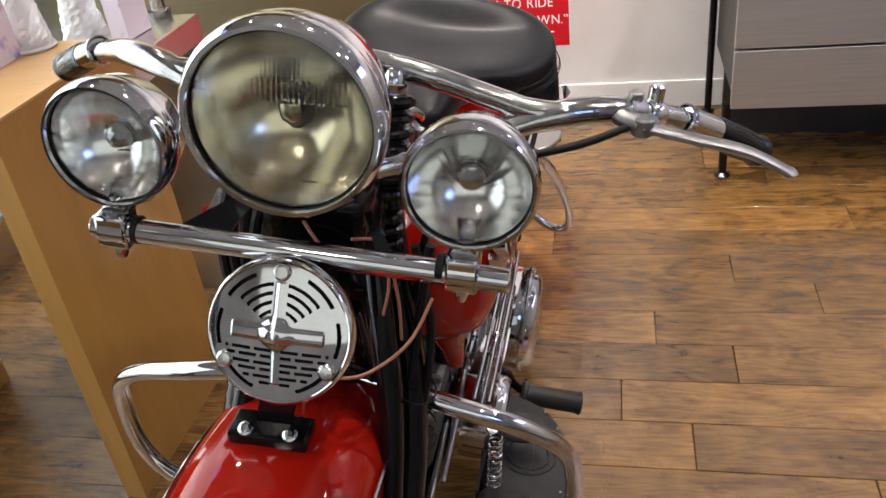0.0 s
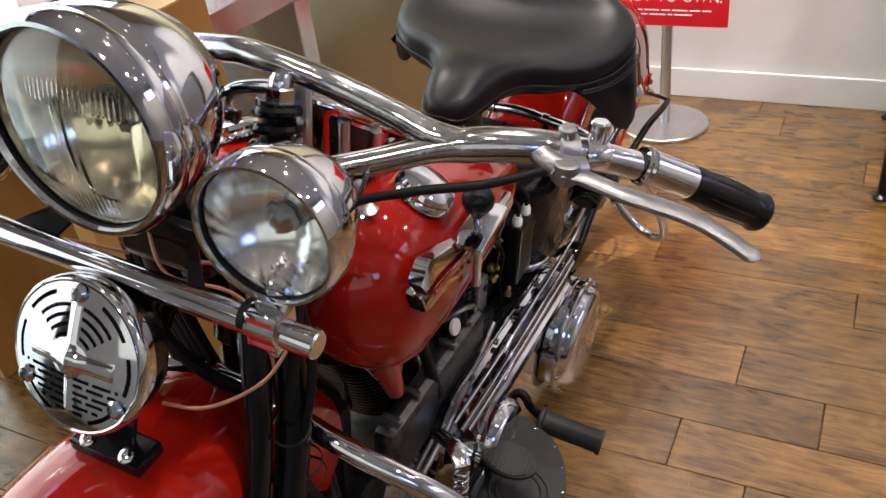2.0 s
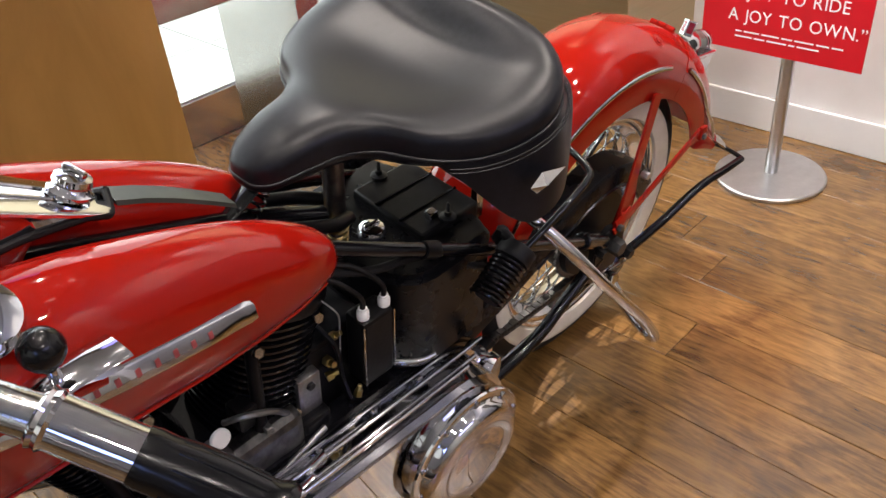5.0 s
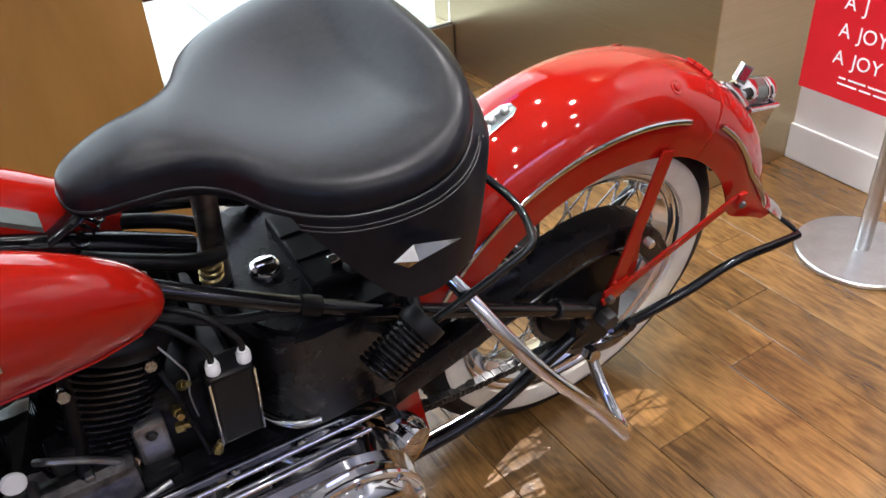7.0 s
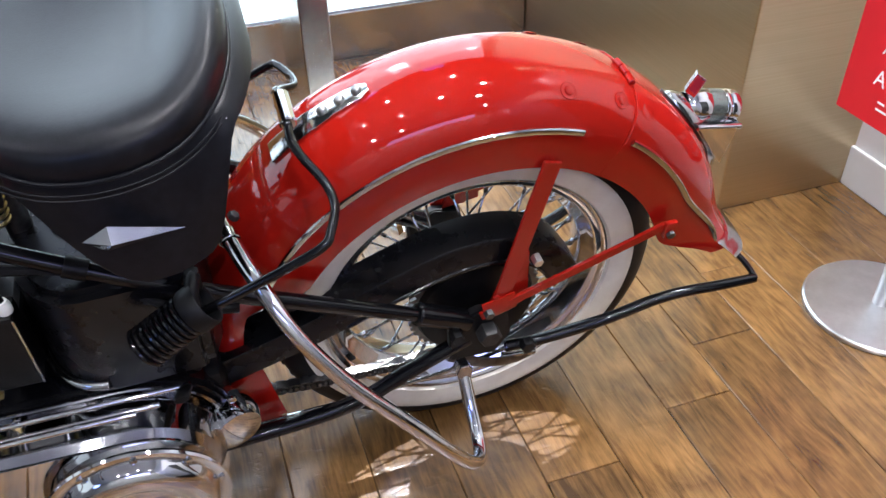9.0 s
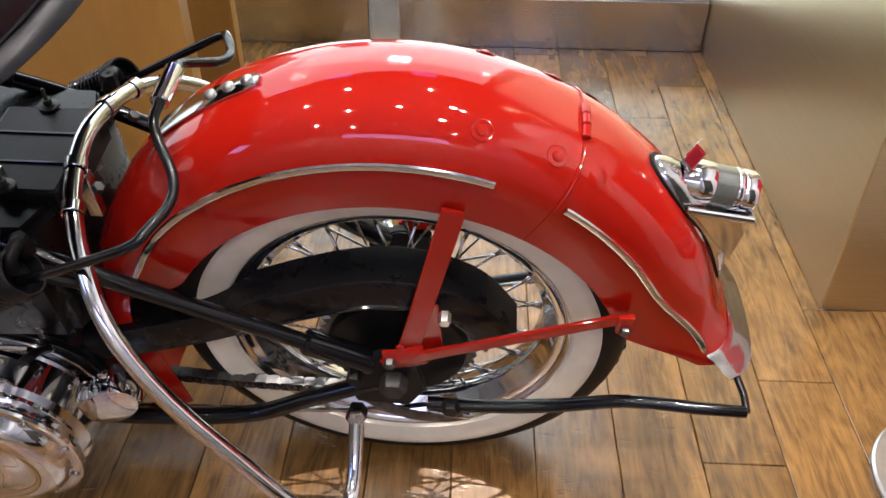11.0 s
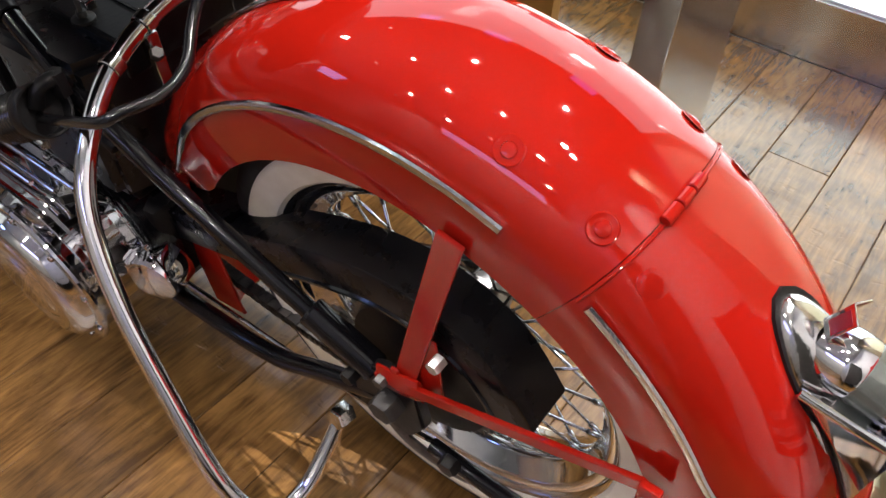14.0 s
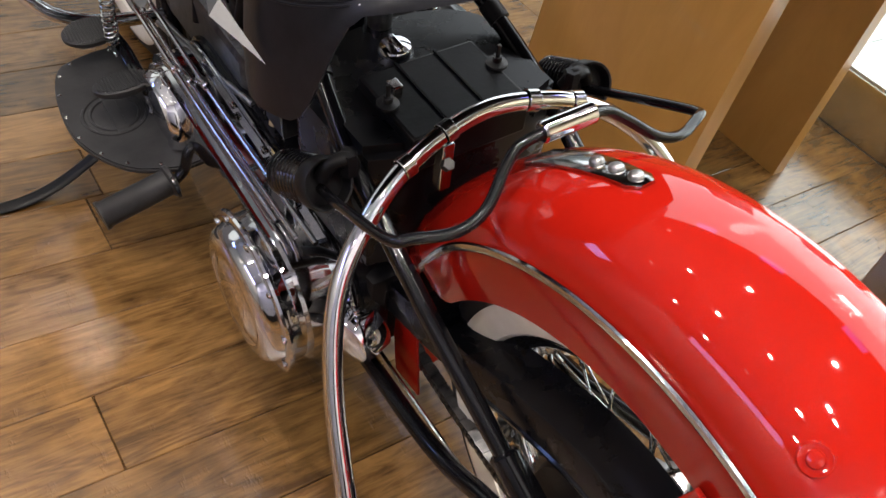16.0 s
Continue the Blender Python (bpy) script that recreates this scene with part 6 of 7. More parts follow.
def flutes(r, depth, deep=0.00036, pitch=0.0050, n=280, rows=64, rays=0):
    """A thin domed glass whose back is moulded with upright flutes in bands."""
    bm = bmesh.new()

    def back(x, y):
        v = y / r
        if rays:
            q = math.hypot(x, y) / r
            a = math.atan2(y, x)
            return deep * (0.6 * math.cos(rays * a) + 0.5 * math.cos((rays // 2 + 2) * a + 1.0) + 0.4 * math.sin(7 * a)) * min(1.0, 2.2 * q) * q
        if 0.28 < v < 0.5:
            return deep * math.sin(2 * math.pi * x / pitch)
        if v >= 0.5:
            return deep * 0.45 * math.sin(2 * math.pi * x / (pitch * 0.8))
        if v < -0.62:
            return deep * math.sin(2 * math.pi * x / pitch)
        lean = x + 0.25 * y
        return 0.0011 * math.sin(2 * math.pi * lean / (r * 0.62)) + deep * 0.25 * math.sin(2 * math.pi * x / (pitch * 2))

    layers = []
    for layer in (0, 1):
        grid = {}
        for i in range(rows + 1):
            for j in range(n if i else 1):
                q = r * i / rows
                a = 2 * math.pi * j / n
                x, y = q * math.cos(a), q * math.sin(a)
                grid[i, j] = bm.verts.new((x, y, depth * (1 - (q / r) ** 2) + (0.0 if layer == 0 else (-0.0042 + (back(x, y) if i < rows else 0)))))
        for i in range(rows):
            for j in range(n):
                k = (j + 1) % n
                bm.faces.new([grid[0, 0], grid[1, j], grid[1, k]] if i == 0 else [grid[i, j], grid[i + 1, j], grid[i + 1, k], grid[i, k]])
        layers.append(grid)
    for j in range(n):
        k = (j + 1) % n
        bm.faces.new((layers[0][rows, j], layers[0][rows, k], layers[1][rows, k], layers[1][rows, j]))
    bmesh.ops.recalc_face_normals(bm, faces=bm.faces[:])
    return bm


def spin_up(m):
    """Turns a lamp's own y axis upwards."""
    up = m.to_3x3().inverted() @ Vector((0, 0, 1))
    return Matrix.Rotation(math.atan2(up.y, up.x) - math.pi / 2, 4, "Z")


def head_lamp(place, way, r, name, label, glass_mat, deep, fluted):
    m = FRONT @ aim(place, way)
    shell = part(name, lathe([(r * 0.93, -0.012), (r * 0.97, -0.022), (r * 0.95, -deep * 0.3), (r * 0.86, -deep * 0.55), (r * 0.66, -deep * 0.8), (r * 0.35, -deep * 0.96), (0, -deep)], m, 56), CHROME, bike, label)
    part("rim", lathe([(r * 0.885, 0.006), (r * 0.90, 0.010), (r * 0.94, 0.010), (r * 0.985, 0.004), (r, -0.006), (r * 0.995, -0.016), (r * 0.96, -0.021), (r * 0.94, -0.018)], m, 64), CHROME, shell, "polished chrome rim")
    part("gasket", lathe([(r * 0.875, 0.0035), (r * 0.88, 0.0062), (r * 0.895, 0.006), (r * 0.895, 0.0)], m, 56), RUBBER, shell)
    part("reflector", lathe([(r * 0.87, 0.0), (r * 0.80, -deep * 0.12), (r * 0.66, -deep * 0.27), (r * 0.45, -deep * 0.42), (r * 0.2, -deep * 0.50), (0, -deep * 0.52)], m, 48), REFLECTOR, shell, "silvered bowl")
    part("bulb", lathe([(0.013, -deep * 0.5), (0.012, -deep * 0.4), (0.014, -deep * 0.32), (0.012, -deep * 0.22), (0, -deep * 0.18)], m, 20), WORN_CHROME, shell)
    part("bulb_shield", lathe([(r * 0.13, -deep * 0.40), (r * 0.21, -deep * 0.36), (r * 0.22, -deep * 0.30), (r * 0.19, -deep * 0.30), (r * 0.13, -deep * 0.34)], m, 28), DARK_STEEL, shell, "dark bulb holder ring")
    lens = part("lens", moved(flutes(r * 0.885, 0.013) if fluted else flutes(r * 0.885, 0.0125, 0.0005, 0.011, 176, 24, 23), m @ spin_up(m)), glass_mat, shell, "domed glass lens")
    lens.visible_shadow = False
    return shell


head_lamp((-0.008, -1.13, 1.161), (0, -1, 0.02), 0.0975, "headlamp", "large round chrome headlamp with an aged fluted lens", LENS_AMBER, 0.135, True)
for s, sx in ((1, 0.166), (-1, -0.184)):
    spotlamp = head_lamp((sx, -1.128, 1.116), (0.04 * s, -1, 0.03), 0.0655, "spot_lamp", "round chrome auxiliary spot lamp with a clear lens", LENS_CLEAR, 0.085, False)
    c = Vector((sx, -1.137, 1.03))
    clamp = front_part("lamp_clamp", lathe([(0.0145, -0.014), (0.0175, -0.013), (0.0175, 0.013), (0.0145, 0.014)], aim(c, LEFT), 24), CHROME, spotlamp, "chrome clamp on the bar")
    front_part("clamp_neck", tube([c + Vector((0, 0.004, 0.012)), c + Vector((0, 0.016, 0.020)), c + Vector((0, 0.035, 0.032))], 0.012, 14, 4, radii=[(0, 0.0165), (0.5, 0.0145), (1, 0.016)]), WORN_CHROME, spotlamp)
    front_part("clamp_bolt", hexnut(c - Vector((0, 0, 0.016)), (0, 0, -1), 0.0085, 0.01, True), WORN_CHROME, spotlamp)
    front_part("clamp_block", span((sx - 0.0165, -1.152, 1.012), (sx + 0.0165, -1.122, 1.049), 0.004), CHROME, spotlamp)
    front_part("rubber_band", lathe([(0.0128, -0.004), (0.0145, -0.003), (0.0145, 0.003), (0.0128, 0.004)], aim(c + Vector((-s * 0.022, 0, 0)), LEFT), 20), RUBBER, spotlamp)
bar = front_part("lamp_bar", rod((-0.208, -1.1385, 1.03), (0.212, -1.1385, 1.026), 0.0125, 24, 0.0015), CHROME, None, "round chrome lamp bar")
for s in (1, -1):
    front_part("bar_bracket", prism([(-0.02, 0), (0.035, 0), (0.06, 0.05), (0.05, 0.055)] if s < 0 else [(0.006, 0), (0.024, 0), (0.044, 0.04), (0.038, 0.044)], 0.003, Matrix.Translation((0.105 * s, -1.135, 1.036)) @ Matrix(((-s, 0, 0, 0), (0, 0.8, 0.6, 0), (0, 0.6, -0.8, 0), (0, 0, 0, 1)))), BLACK, bar)
front_part("lamp_block", span((-0.058, -1.08, 0.985), (0.058, -1.0, 1.058), 0.014), BLACK, None, "black lamp bracket housing")
for sx, y, z, r in ((-0.045, -1.03, 0.955, 0.02), (0.05, -1.02, 0.95, 0.017), (0.0, -1.015, 0.92, 0.024)):
    front_part("lamp_bracket_boss", rod((sx, y, z - 0.03), (sx, y - 0.012, z + 0.04), r, 16, 0.003), DULL_BLACK)
front_part("lamp_post", rod((0, -1.06, 1.06), (0, -1.06, 1.10), 0.018, 16), BLACK)


# horn: slotted chrome face over a dark body
def horn():
    m = FRONT @ aim((0, -1.196, 0.973), (0, -0.91, 0.41))
    # local x is sideways, y upwards along the face
    up = (m.to_3x3().inverted() @ Vector((0, 0, 1)))
    m = m @ Matrix.Rotation(math.atan2(up.y, up.x) - math.pi / 2, 4, "Z")
    body = part("horn", lathe([(0.0, -0.05), (0.05, -0.05), (0.064, -0.04), (0.0695, -0.012), (0.0695, -0.004)], m, 56), BLACK, bike, "round chrome horn with a slotted cover")
    part("horn_rim", lathe([(0.066, 0.002), (0.0695, 0.004), (0.0725, 0.001), (0.0735, -0.006), (0.0725, -0.014), (0.070, -0.016)], m, 56), CHROME, body)
    face = bmesh.new()
    R = 0.0675

    def is_slot(x, y):
        q, a = math.hypot(x, y), math.degrees(math.atan2(y, x)) % 360
        if 0.0575 < q < 0.0615 and any(abs((a - c + 180) % 360 - 180) < 17 for c in (0, 48, 132, 180, 232, 308)):
            return True
        if y > 0.010:
            return any(lo < q < hi for lo, hi in ((0.021, 0.0245), (0.0295, 0.033), (0.038, 0.0415), (0.0465, 0.0500))) and abs(x) > 0.0075 and abs(a - 90) < 52
        if y < -0.012:
            for k in range(6):
                yc = -0.0165 - 0.0068 * k
                lim = math.sqrt(max(0, 0.054 ** 2 - yc ** 2))
                if abs(y - yc) < 0.0017 and abs(x) < lim and abs(x) > 0.005:
                    ph = ((abs(x) + 0.007 * (k % 2)) % 0.022)
                    return ph > 0.004
        return False

    step = 0.0008
    half = int(R / step) + 1
    vs = {}

    def vert(i, j):
        if (i, j) not in vs:
            x, y = i * step, j * step
            q = math.hypot(x, y)
            k = min(1, R / q) if q else 1
            x, y = x * k, y * k
            z = 0.0035 + 0.006 * (1 - min(q / R, 1) ** 2)
            z += 0.0016 * math.exp(-((abs(x) - 0.0) / 0.0028) ** 2) * (1 if abs(y) < 0.05 else 0)
            z += 0.0035 * math.exp(-(math.hypot(x, y) / 0.014) ** 4) + 0.002 * math.exp(-((y) / 0.0065) ** 4) * (abs(x) < 0.045)
            vs[i, j] = face.verts.new((x, y, z))
        return vs[i, j]

    for i in range(-half, half):
        for j in range(-half, half):
            cx, cy = (i + 0.5) * step, (j + 0.5) * step
            if math.hypot(cx, cy) < R + step * 0.4 and not is_slot(cx, cy):
                face.faces.new((vert(i, j), vert(i + 1, j), vert(i + 1, j + 1), vert(i, j + 1)))
    part("horn_cover", moved(face, m), CHROME, body, "slotted chrome cover", 60)
    part("horn_diaphragm", lathe([(0, -0.008), (0.067, -0.008)], m, 40), DULL_BLACK, body)
    for a in (90, 212, 328):
        p = m @ Vector((0.0595 * math.cos(radians(a)), 0.0595 * math.sin(radians(a)), 0.005))
        part("horn_screw", lathe([(0.0085, 0), (0.0085, 0.002), (0.006, 0.0045), (0, 0.005)], Matrix.Translation(p) @ m.to_3x3().to_4x4(), 18), WORN_CHROME, body)
    return body


horn()
foot = front_part("horn_bracket", span((-0.075, -1.185, 0.795), (0.015, -1.145, 0.813), 0.004), BLACK, None, "black horn bracket bolted to the fender")
front_part("bracket_arm", strap((-0.03, -1.16, 0.81), (-0.01, -1.15, 0.90), 0.04, 0.005, (0, 1, 0)), BLACK, foot)
for s in (1, -1):
    front_part("bracket_bolt", lathe([(0.0085, 0), (0.0085, 0.003), (0.006, 0.005), (0.003, 0.0052), (0.0025, 0.004), (0, 0.004)], aim((-0.03 + 0.025 * s, -1.176, 0.812), (0, -0.5, 1)), 16), WORN_CHROME, foot)

# ---- handlebars ----
BRACE = [(0.07, -0.915, 1.143), (0.12, -0.912, 1.134), (0.16, -0.906, 1.122), (0.20, -0.905, 1.112), (0.235, -0.907, 1.104), (0.265, -0.903, 1.103), (0.30, -0.890, 1.104)]
flip = Matrix.Translation((2 * FX + 0.012, 0, 0)) @ Matrix.Diagonal((-1, 1, 1, 1))
part("bar_brace", tube([flip @ Vector(p) for p in BRACE[::-1]] + [(FX, -0.916, 1.146)] + BRACE, 0.0135, 18, 6, radii=[(0, 0.012), (0.12, 0.0155), (0.22, 0.0138), (0.78, 0.0138), (0.88, 0.0155), (1, 0.012)]), WORN_CHROME, bike, "chrome arch joining both handlebar sides")
for s in (1, -1):
    fx = lambda x: FX + s * (x - FX)
    tw = (lambda p: p) if s > 0 else (lambda p: flip @ Vector(p))
    P = lambda *pts: [tw(Vector(p)) for p in pts]
    hb = part("handlebar", tube(P((0.052, -0.993, 1.04), (0.11, -0.97, 1.055), (0.18, -0.94, 1.075), (0.238, -0.915, 1.094), (0.285, -0.897, 1.104), (0.34, -0.870, 1.102), (0.385, -0.838, 1.088), (0.425, -0.808, 1.07), (0.462, -0.782, 1.052)), 0.0135, 18, 6, radii=[(0, 0.0135), (0.38, 0.0135), (0.47, 0.0175), (0.6, 0.0172), (0.72, 0.0145), (1, 0.014)]), WORN_CHROME, bike, "chrome handlebar with a lower brace")
    part("web", loft([[tw(Vector(p)) for p in ((x, ya, za + 0.004), (x, ya, za - 0.004), (x, yb, zb - 0.004), (x, yb, zb + 0.004))] for x, ya, za, yb, zb in ((0.221, -0.9065, 1.106, -0.921, 1.090), (0.236, -0.906, 1.104, -0.916, 1.094), (0.255, -0.905, 1.103, -0.910, 1.098))]), WORN_CHROME, hb)
    a, b = P((0.418, -0.813, 1.076), (0.462, -0.782, 1.052))
    part("grip_sleeve", rod(a, b, 0.0178, 24, 0.002), CHROME, hb, "chrome throttle sleeve")
    part("sleeve_ring", lathe([(0.0175, 0), (0.0198, 0.002), (0.0185, 0.005), (0.0198, 0.008), (0.0175, 0.011)], aim(a.lerp(b, -0.1), b - a), 24), CHROME, hb)
    e = b + (tw(Vector((0.531, -0.732, 1.009))) - b)
    axis = e - b
    L = axis.length
    grip = part("grip", lathe([(0, -0.004), (0.0185, -0.004), (0.0195, 0.003), (0.019, 0.012), (0.0205, L * 0.3), (0.0205, L * 0.5), (0.0190, L * 0.75), (0.0185, L * 0.84), (0.0205, L * 0.89), (0.0218, L * 0.94), (0.0205, L * 0.985), (0.014, L), (0, L)], aim(b, axis), 24), GRIP_RUBBER, hb, "black rubber hand grip")
    for k in range(12):
        q = 2 * math.pi * k / 12
        mm = aim(b, axis)
        part("grip_rib", tube([mm @ Vector((rr * math.cos(q), rr * math.sin(q), h)) for rr, h in ((0.0188, L * 0.18), (0.0198, L * 0.35), (0.0197, L * 0.55), (0.0183, L * 0.78))], 0.0012, 6, 3), GRIP_RUBBER, grip)
    part("brace_collar", lathe([(0.0125, -0.012), (0.0155, -0.011), (0.0155, 0.011), (0.0125, 0.012)], aim(tw(Vector((0.13, -0.961, 1.06))), tw(Vector((0.18, -0.94, 1.073))) - tw(Vector((0.11, -0.97, 1.055)))), 20), CHROME, hb)
    part("brace_socket", rod(tw(Vector((0.05, -0.994, 1.04))), tw(Vector((0.11, -0.97, 1.055))), 0.0165, 18, 0.003), CHROME, hb)
    if s < 0:
        continue
    c = tw(Vector((0.352, -0.865, 1.100)))
    along = (tw(Vector((0.39, -0.835, 1.088))) - tw(Vector((0.32, -0.884, 1.105)))).normalized()
    perch = part("lever_perch", lathe([(0.0135, -0.011), (0.0175, -0.009), (0.0175, 0.009), (0.0135, 0.011)], aim(c, along), 22), ALLOY, hb, "cast alloy lever perch")
    fwd = tw(Vector((0.352, -0.965, 1.095))) - c
    fwd.normalize()
    part("perch_arm", tube([c + fwd * 0.014, c + fwd * 0.026 + along * 0.004, c + fwd * 0.036 + along * 0.012], 0.011, 12, 4, flat=(0.013, 0.009, tuple(along))), ALLOY, perch)
    part("perch_screw", rod(c + Vector((0, 0, 0.012)), c + Vector((0, 0, 0.026)), 0.0085, 14, 0.002), ALLOY, perch)
    part("clamp_screw", rod(c + Vector((0, 0.006, 0.018)) - fwd * 0.004, c + Vector((0, 0.006, 0.018)) + fwd * 0.014, 0.005, 12), WORN_CHROME, perch)
    part("dimmer_switch", rod(c + along * 0.030 + Vector((0, 0.004, 0.008)), c + along * 0.030 + Vector((0, 0.006, 0.033)), 0.0095, 18, 0.002), CHROME, hb)
    part("switch_foot", lathe([(0.0138, -0.012), (0.0152, -0.010), (0.0152, 0.010), (0.0138, 0.012)], aim(c + along * 0.030, along), 20), CHROME, hb)
    pv = c + fwd * 0.036 + along * 0.014
    tip = tw(Vector((0.535, -0.878, 1.055)))
    mid1, mid2 = pv.lerp(tip, 0.33) + fwd * 0.002 + Vector((0, 0, 0.005)), pv.lerp(tip, 0.7) - fwd * 0.004 + Vector((0, 0, 0.007))
    lev = part("hand_lever", tube([pv - along * 0.006, pv + along * 0.02 + fwd * 0.006, mid1, mid2, tip], 0.008, 14, 8, flat=(0.0062, 0.0122, (0, 0, 1))), ALLOY, hb, "bare alloy hand lever")
    part("lever_ball", lathe([(0, 0.0062), (0.007, 0.0045), (0.0108, 0), (0.007, -0.0045), (0, -0.0062)], Matrix.Translation(tip), 16), ALLOY, lev)
    part("lever_pivot", rod(pv + Vector((0, 0, -0.010)), pv + Vector((0, 0, 0.012)), 0.0125, 20, 0.002), ALLOY, lev)
    part("perch_body", tube([c + fwd * 0.010 - along * 0.02, c + fwd * 0.022 - along * 0.008, c + fwd * 0.030 + along * 0.010, c + fwd * 0.026 + along * 0.028], 0.01, 14, 6, flat=(0.0105, 0.0125, (0, 0, 1))), ALLOY, perch)
    part("control_cable", tube([pv - along * 0.012 - fwd * 0.004, tw(Vector((0.30, -0.93, 1.083))), tw(Vector((0.235, -0.955, 1.068))), tw(Vector((0.175, -0.97, 1.04))), tw(Vector((0.14, -0.985, 0.98))), tw(Vector((0.13, -1.0, 0.88))), tw(Vector((0.12, -0.99, 0.75))), tw(Vector((0.10, -0.93, 0.5)))], 0.0047, 12), RUBBER, hb, "black control cable")
    cc = tw(Vector((0.178, -0.955, 1.058)))
    clip = part("cable_clip", strap(cc - Vector((0, 0.002, 0.012)), tw(Vector((0.184, -0.945, 1.074))), 0.021, 0.005, tuple(along)), WORN_CHROME, hb, "folded metal cable clip")
    part("clip_screw", lathe([(0.0065, 0), (0.006, 0.003), (0.003, 0.0045), (0, 0.0045)], aim(cc + Vector((0.004, -0.002, 0.002)), (0.5, -0.7, 0.35)), 14), ALLOY, clip)

# ---- wires and hoses in the fork ----
for k in range(5):
    x = -0.055 - 0.014 * k
    part("loom", tube([(x + 0.03, -1.01, 1.03), (x + 0.01, -1.005 - 0.004 * (k % 2), 0.97), (x, -0.995, 0.90), (x + 0.012, -0.985, 0.80), (x + 0.04, -0.96, 0.66)], 0.0075, 8, 6), RUBBER, bike, "black cable")
for pts, r, mt in (([(0.02, -1.075, 1.03), (0.06, -1.10, 1.005), (0.11, -1.075, 0.985), (0.12, -1.05, 0.93), (0.125, -1.045, 0.86)], 0.0019, COPPER_WIRE),
                   ([(0.08, -1.09, 1.02), (0.105, -1.06, 1.0), (0.11, -1.05, 0.94), (0.105, -1.055, 0.90)], 0.0018, COPPER_WIRE),
                   ([(0.06, -1.14, 0.87), (0.10, -1.12, 0.865), (0.14, -1.08, 0.885), (0.16, -1.05, 0.93)], 0.0020, COPPER_WIRE),
                   ([(-0.10, -1.13, 1.02), (-0.07, -1.09, 0.99), (-0.02, -1.07, 0.98)], 0.0019, COPPER_WIRE),
                   ([(0.15, -1.02, 0.98), (0.142, -1.03, 0.88), (0.135, -1.05, 0.76), (0.12, -1.0, 0.55)], 0.006, RUBBER),
                   ([(0.13, -1.01, 0.97), (0.155, -1.02, 0.86), (0.15, -1.05, 0.72), (0.11, -0.95, 0.5)], 0.0055, RUBBER),
                   ([(0.08, -1.0, 0.95), (0.10, -1.03, 0.87), (0.09, -1.02, 0.78), (0.05, -0.95, 0.7)], 0.008, RUBBER),
                   ([(-0.05, -1.0, 0.95), (-0.03, -1.05, 0.87), (0.03, -1.04, 0.80), (0.06, -0.98, 0.72)], 0.008, RUBBER)):
    part("wire", tube(pts, r, 8, 6), mt, bike)
for z in (0.70, 0.73, 0.80):
    part("cable_tie", lathe([(0.021, -0.0025), (0.0225, -0.0015), (0.0225, 0.0015), (0.021, 0.0025)], aim((0.15, -1.056 + (0.78 - z) * 0.2, z), (0.05, -0.25, 1)), 16), RUBBER, bike)

# ---- display on the tables ----
CLEAR = mat("cut_glass", (0.95, 0.94, 0.96), 0.10, 0.0, 0.6)
nodes_of(CLEAR)[1].inputs["Transmission Weight"].default_value = 0.45
LILAC = vary(mat("lilac_card", (0.6, 0.55, 0.7), 0.5), 11, (0.20, 0.15, 0.46), (0.74, 0.66, 0.74), detail=3)
ramp = next(n for n in LILAC.node_tree.nodes if n.type == "VALTORGB").color_ramp
ramp.elements[0].position, ramp.elements[1].position = 0.36, 0.50
PLASTIC = glass("clear_dish", (0.88, 0.9, 0.9), 0.05, 0.6)


def bottle(place, turn, wide):
    b = tagged(empty("perfume_bottle", Matrix.Translation(place) @ Matrix.Rotation(radians(turn), 4, "Z")), "sparkling cone-shaped cut glass perfume bottle on a display table", "bottle", "perfume bottles")
    part("foot", lathe([(0, 0), (wide, 0), (wide + 0.003, 0.003), (wide + 0.003, 0.007), (wide - 0.002, 0.010), (0, 0.010)], None, 36), CLEAR, b)
    rng2 = random.Random(turn)
    rings = []
    for k in range(20):
        u = k / 19
        r = wide * (0.97 - 0.45 * u)
        rings.append([(r * (1 + rng2.uniform(-0.06, 0.06)) * math.cos(a), r * (1 + rng2.uniform(-0.06, 0.06)) * math.sin(a), 0.010 + 0.15 * u) for a in np.linspace(0, 2 * math.pi, 31)[:-1]])
    part("body", loft(rings), CLEAR, b, "glittering faceted glass", 0)
    part("stopper", lathe([(0.016, 0.16), (0.019, 0.17), (0.019, 0.19), (0, 0.195)], None, 24), CHROME, b)
    return b


def carton(corner, along, wide, deep, tall):
    """A printed carton; corner is its bottom front corner, along the way of its front edge."""
    d = Vector((along[0], along[1], 0)).normalized()
    n = Vector((-d.y, d.x, 0))
    m = Matrix((d, n, Vector((0, 0, 1)))).transposed().to_4x4()
    m.translation = Vector(corner)
    return tagged(part("gift_box", moved(span((0, 0, 0), (wide, deep, tall), 0.0015), m), LILAC), "lilac and violet printed perfume carton on a display table", "box", "perfume cartons")


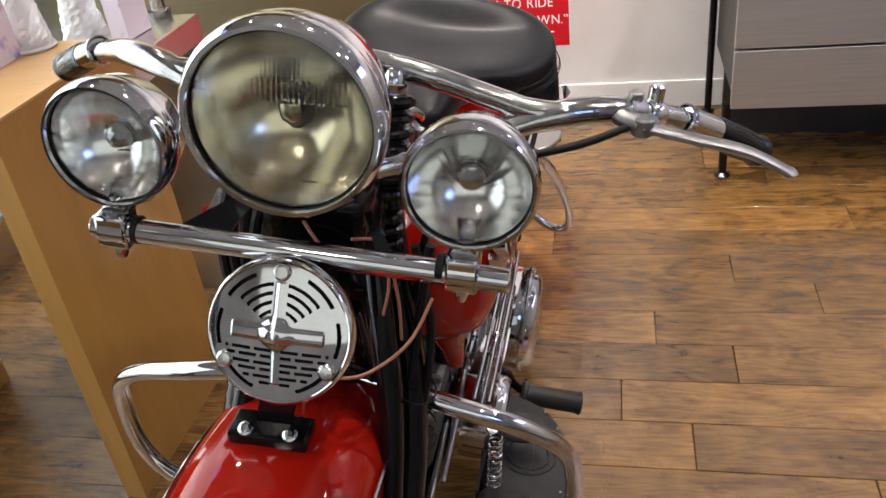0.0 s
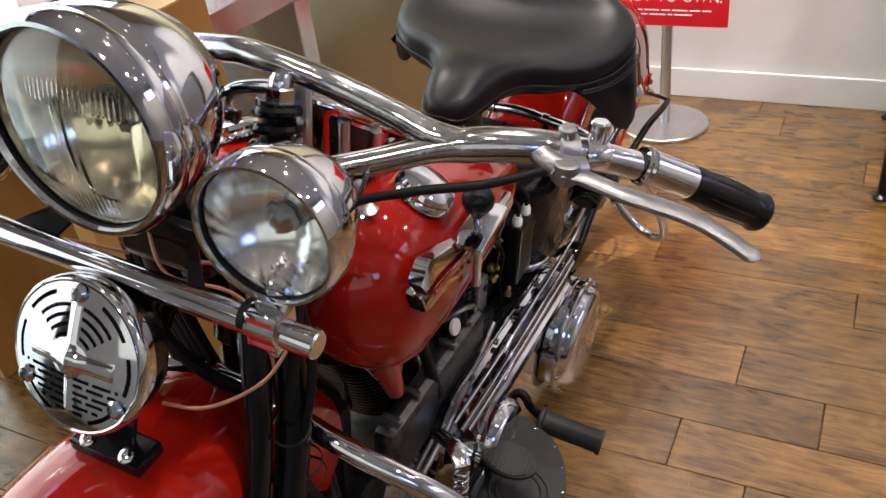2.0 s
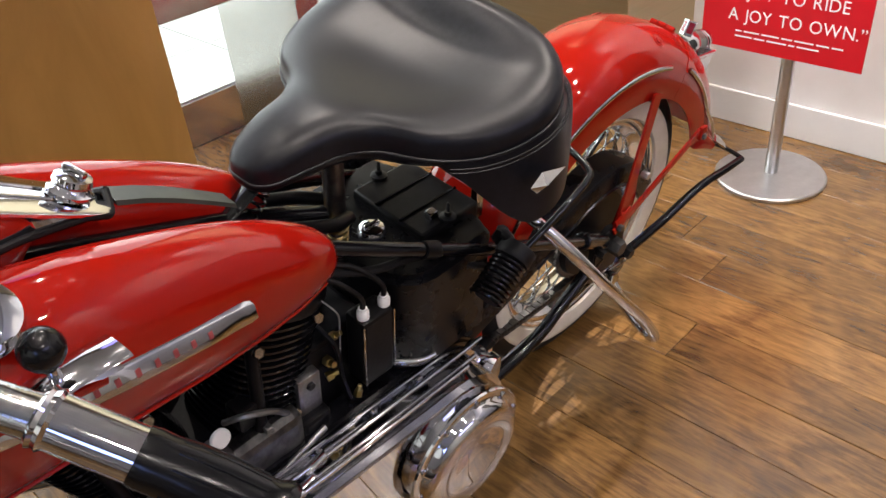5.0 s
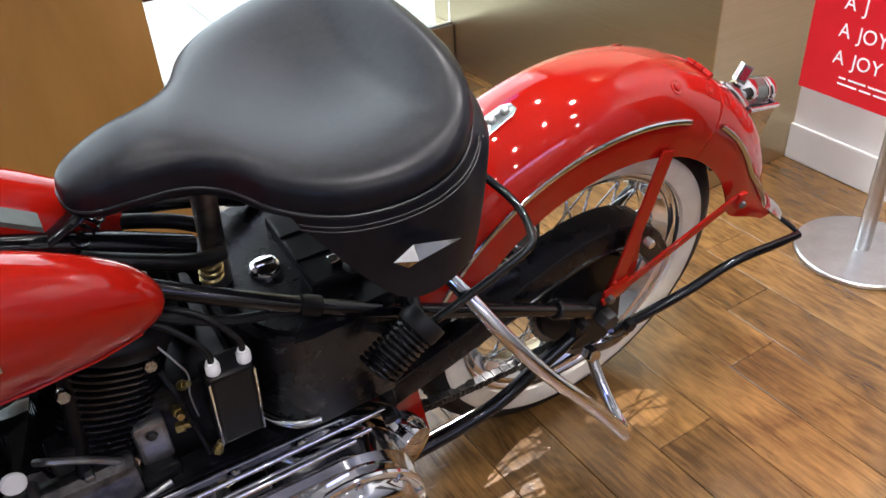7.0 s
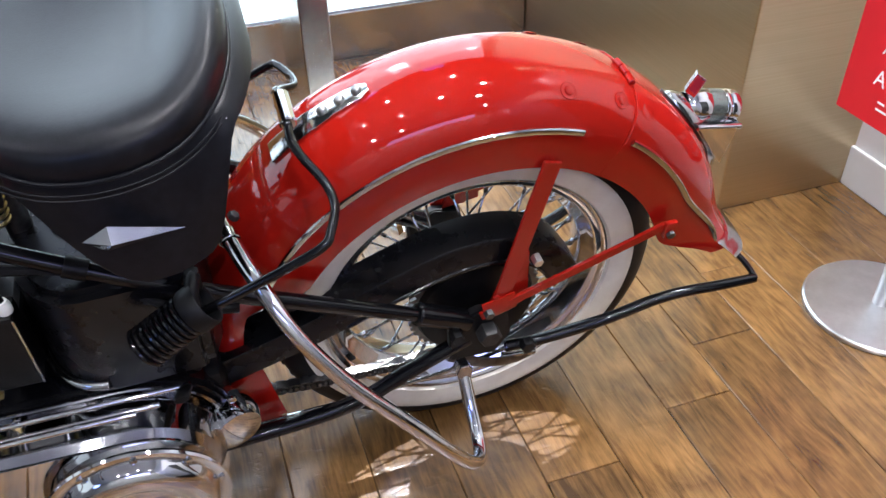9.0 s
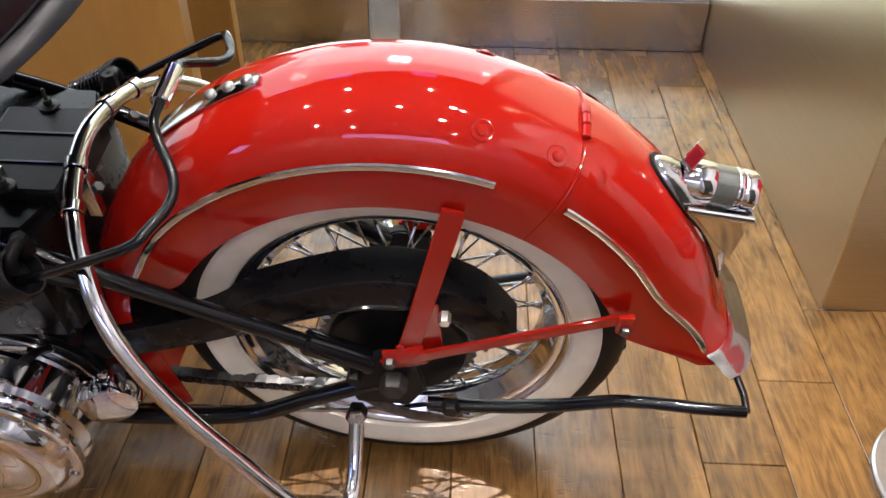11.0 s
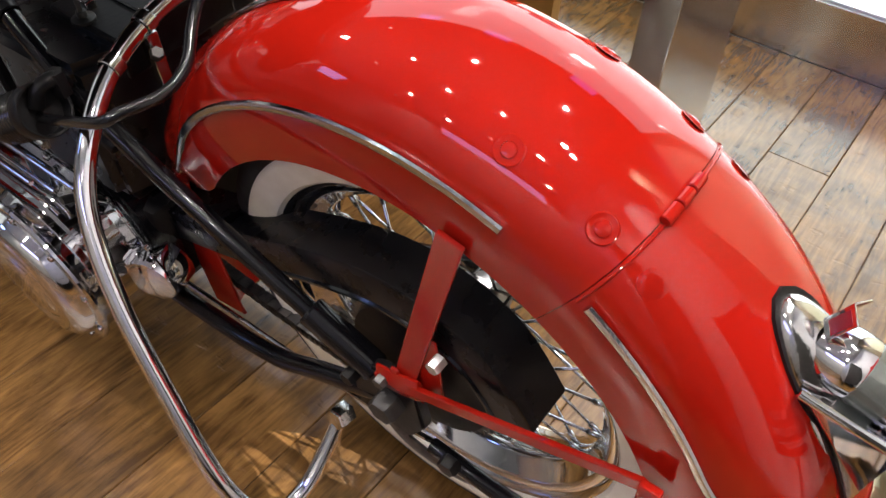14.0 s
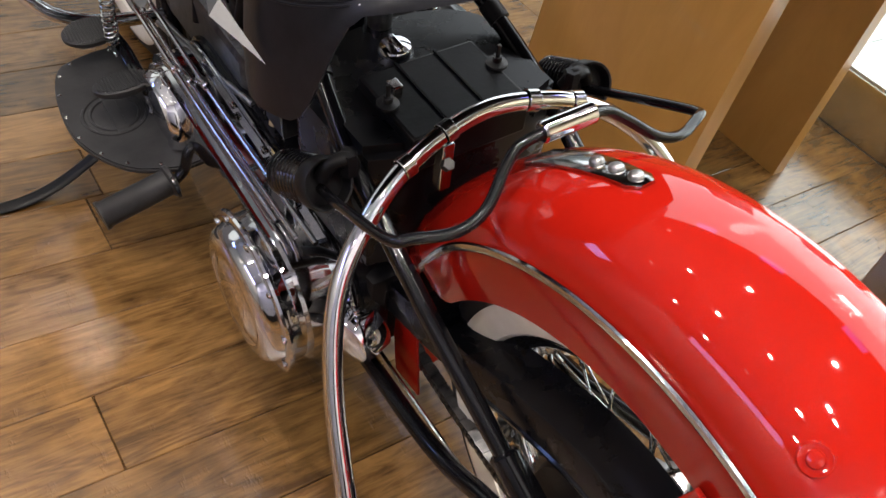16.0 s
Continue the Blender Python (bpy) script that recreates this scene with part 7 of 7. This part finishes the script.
bottle((-1.357, -0.19, 0.936), 10, 0.046)
bottle((-1.42, 0.095, 0.861), 35, 0.06)
carton((-1.351, -0.387, 0.9362), (-0.008, 0.159), 0.155, 0.09, 0.2)
carton((-1.294, 0.079, 0.8615), (0.008, 0.111), 0.105, 0.05, 0.17)
dish = tagged(empty("glass_dish", Matrix.Translation((-1.313, 0.286, 0.8605))), "small clear round dish on the steel table", "dish")
part("bowl", lathe([(0, 0.002), (0.026, 0.003), (0.03, 0.018), (0.032, 0.018), (0.029, 0.0), (0, 0.0)], None, 32), PLASTIC, dish)
part("stem_lid", lathe([(0, 0.05), (0.018, 0.048), (0.02, 0.02), (0.018, 0.019), (0, 0.019)], None, 28), PLASTIC, dish)

# ---- floor planks ----
floor = tagged(empty("floor"), "hand-scraped dark hickory plank floor with lengthwise joints", "floor", kind="structure")
rng = random.Random(7)
# end joints of the rows that lie in the open
FIXED = {-5: -0.22, -3: 0.073, -2: -0.088, -1: 0.195, 0: 0.003, 1: 0.445, 2: 0.232, 3: -0.30, 4: 0.62, 5: -0.381, 6: -0.519, 7: 0.21, 8: -0.93, 9: -0.076}
WIDE = 0.1462
plank_meshes = {}
for row in range(-25, 11):
    y0, y1 = max(row * WIDE - 0.004, -3.6), min((row + 1) * WIDE - 0.004, 1.6)
    if row in FIXED:
        cuts = [FIXED[row]]
    else:
        cuts = [rng.uniform(-0.4, 0.6)]
    while cuts[-1] < 3.2:
        cuts.append(cuts[-1] + rng.choice((0.93, 1.22, 1.38, 1.4)))
    while cuts[0] > -2.189:
        cuts.insert(0, cuts[0] - rng.choice((0.93, 1.22, 1.38, 1.4)))
    for a, b in zip(cuts, cuts[1:]):
        a, b = max(a, -2.189), min(b, 3.2)
        if b - a < 0.02:
            continue
        key = (round(b - a, 3), round(y1 - y0, 3))
        if key not in plank_meshes:
            p = part("plank", box(b - a - 0.0012, y1 - y0 - 0.001, 0.012, 0.0016, segs=1), PLANK, floor)
            plank_meshes[key] = p.data
        else:
            p = new("plank", plank_meshes[key])
            p.parent = floor
        p.location = ((a + b) / 2, (y0 + y1) / 2, -0.006 + rng.uniform(-0.0005, 0.0))
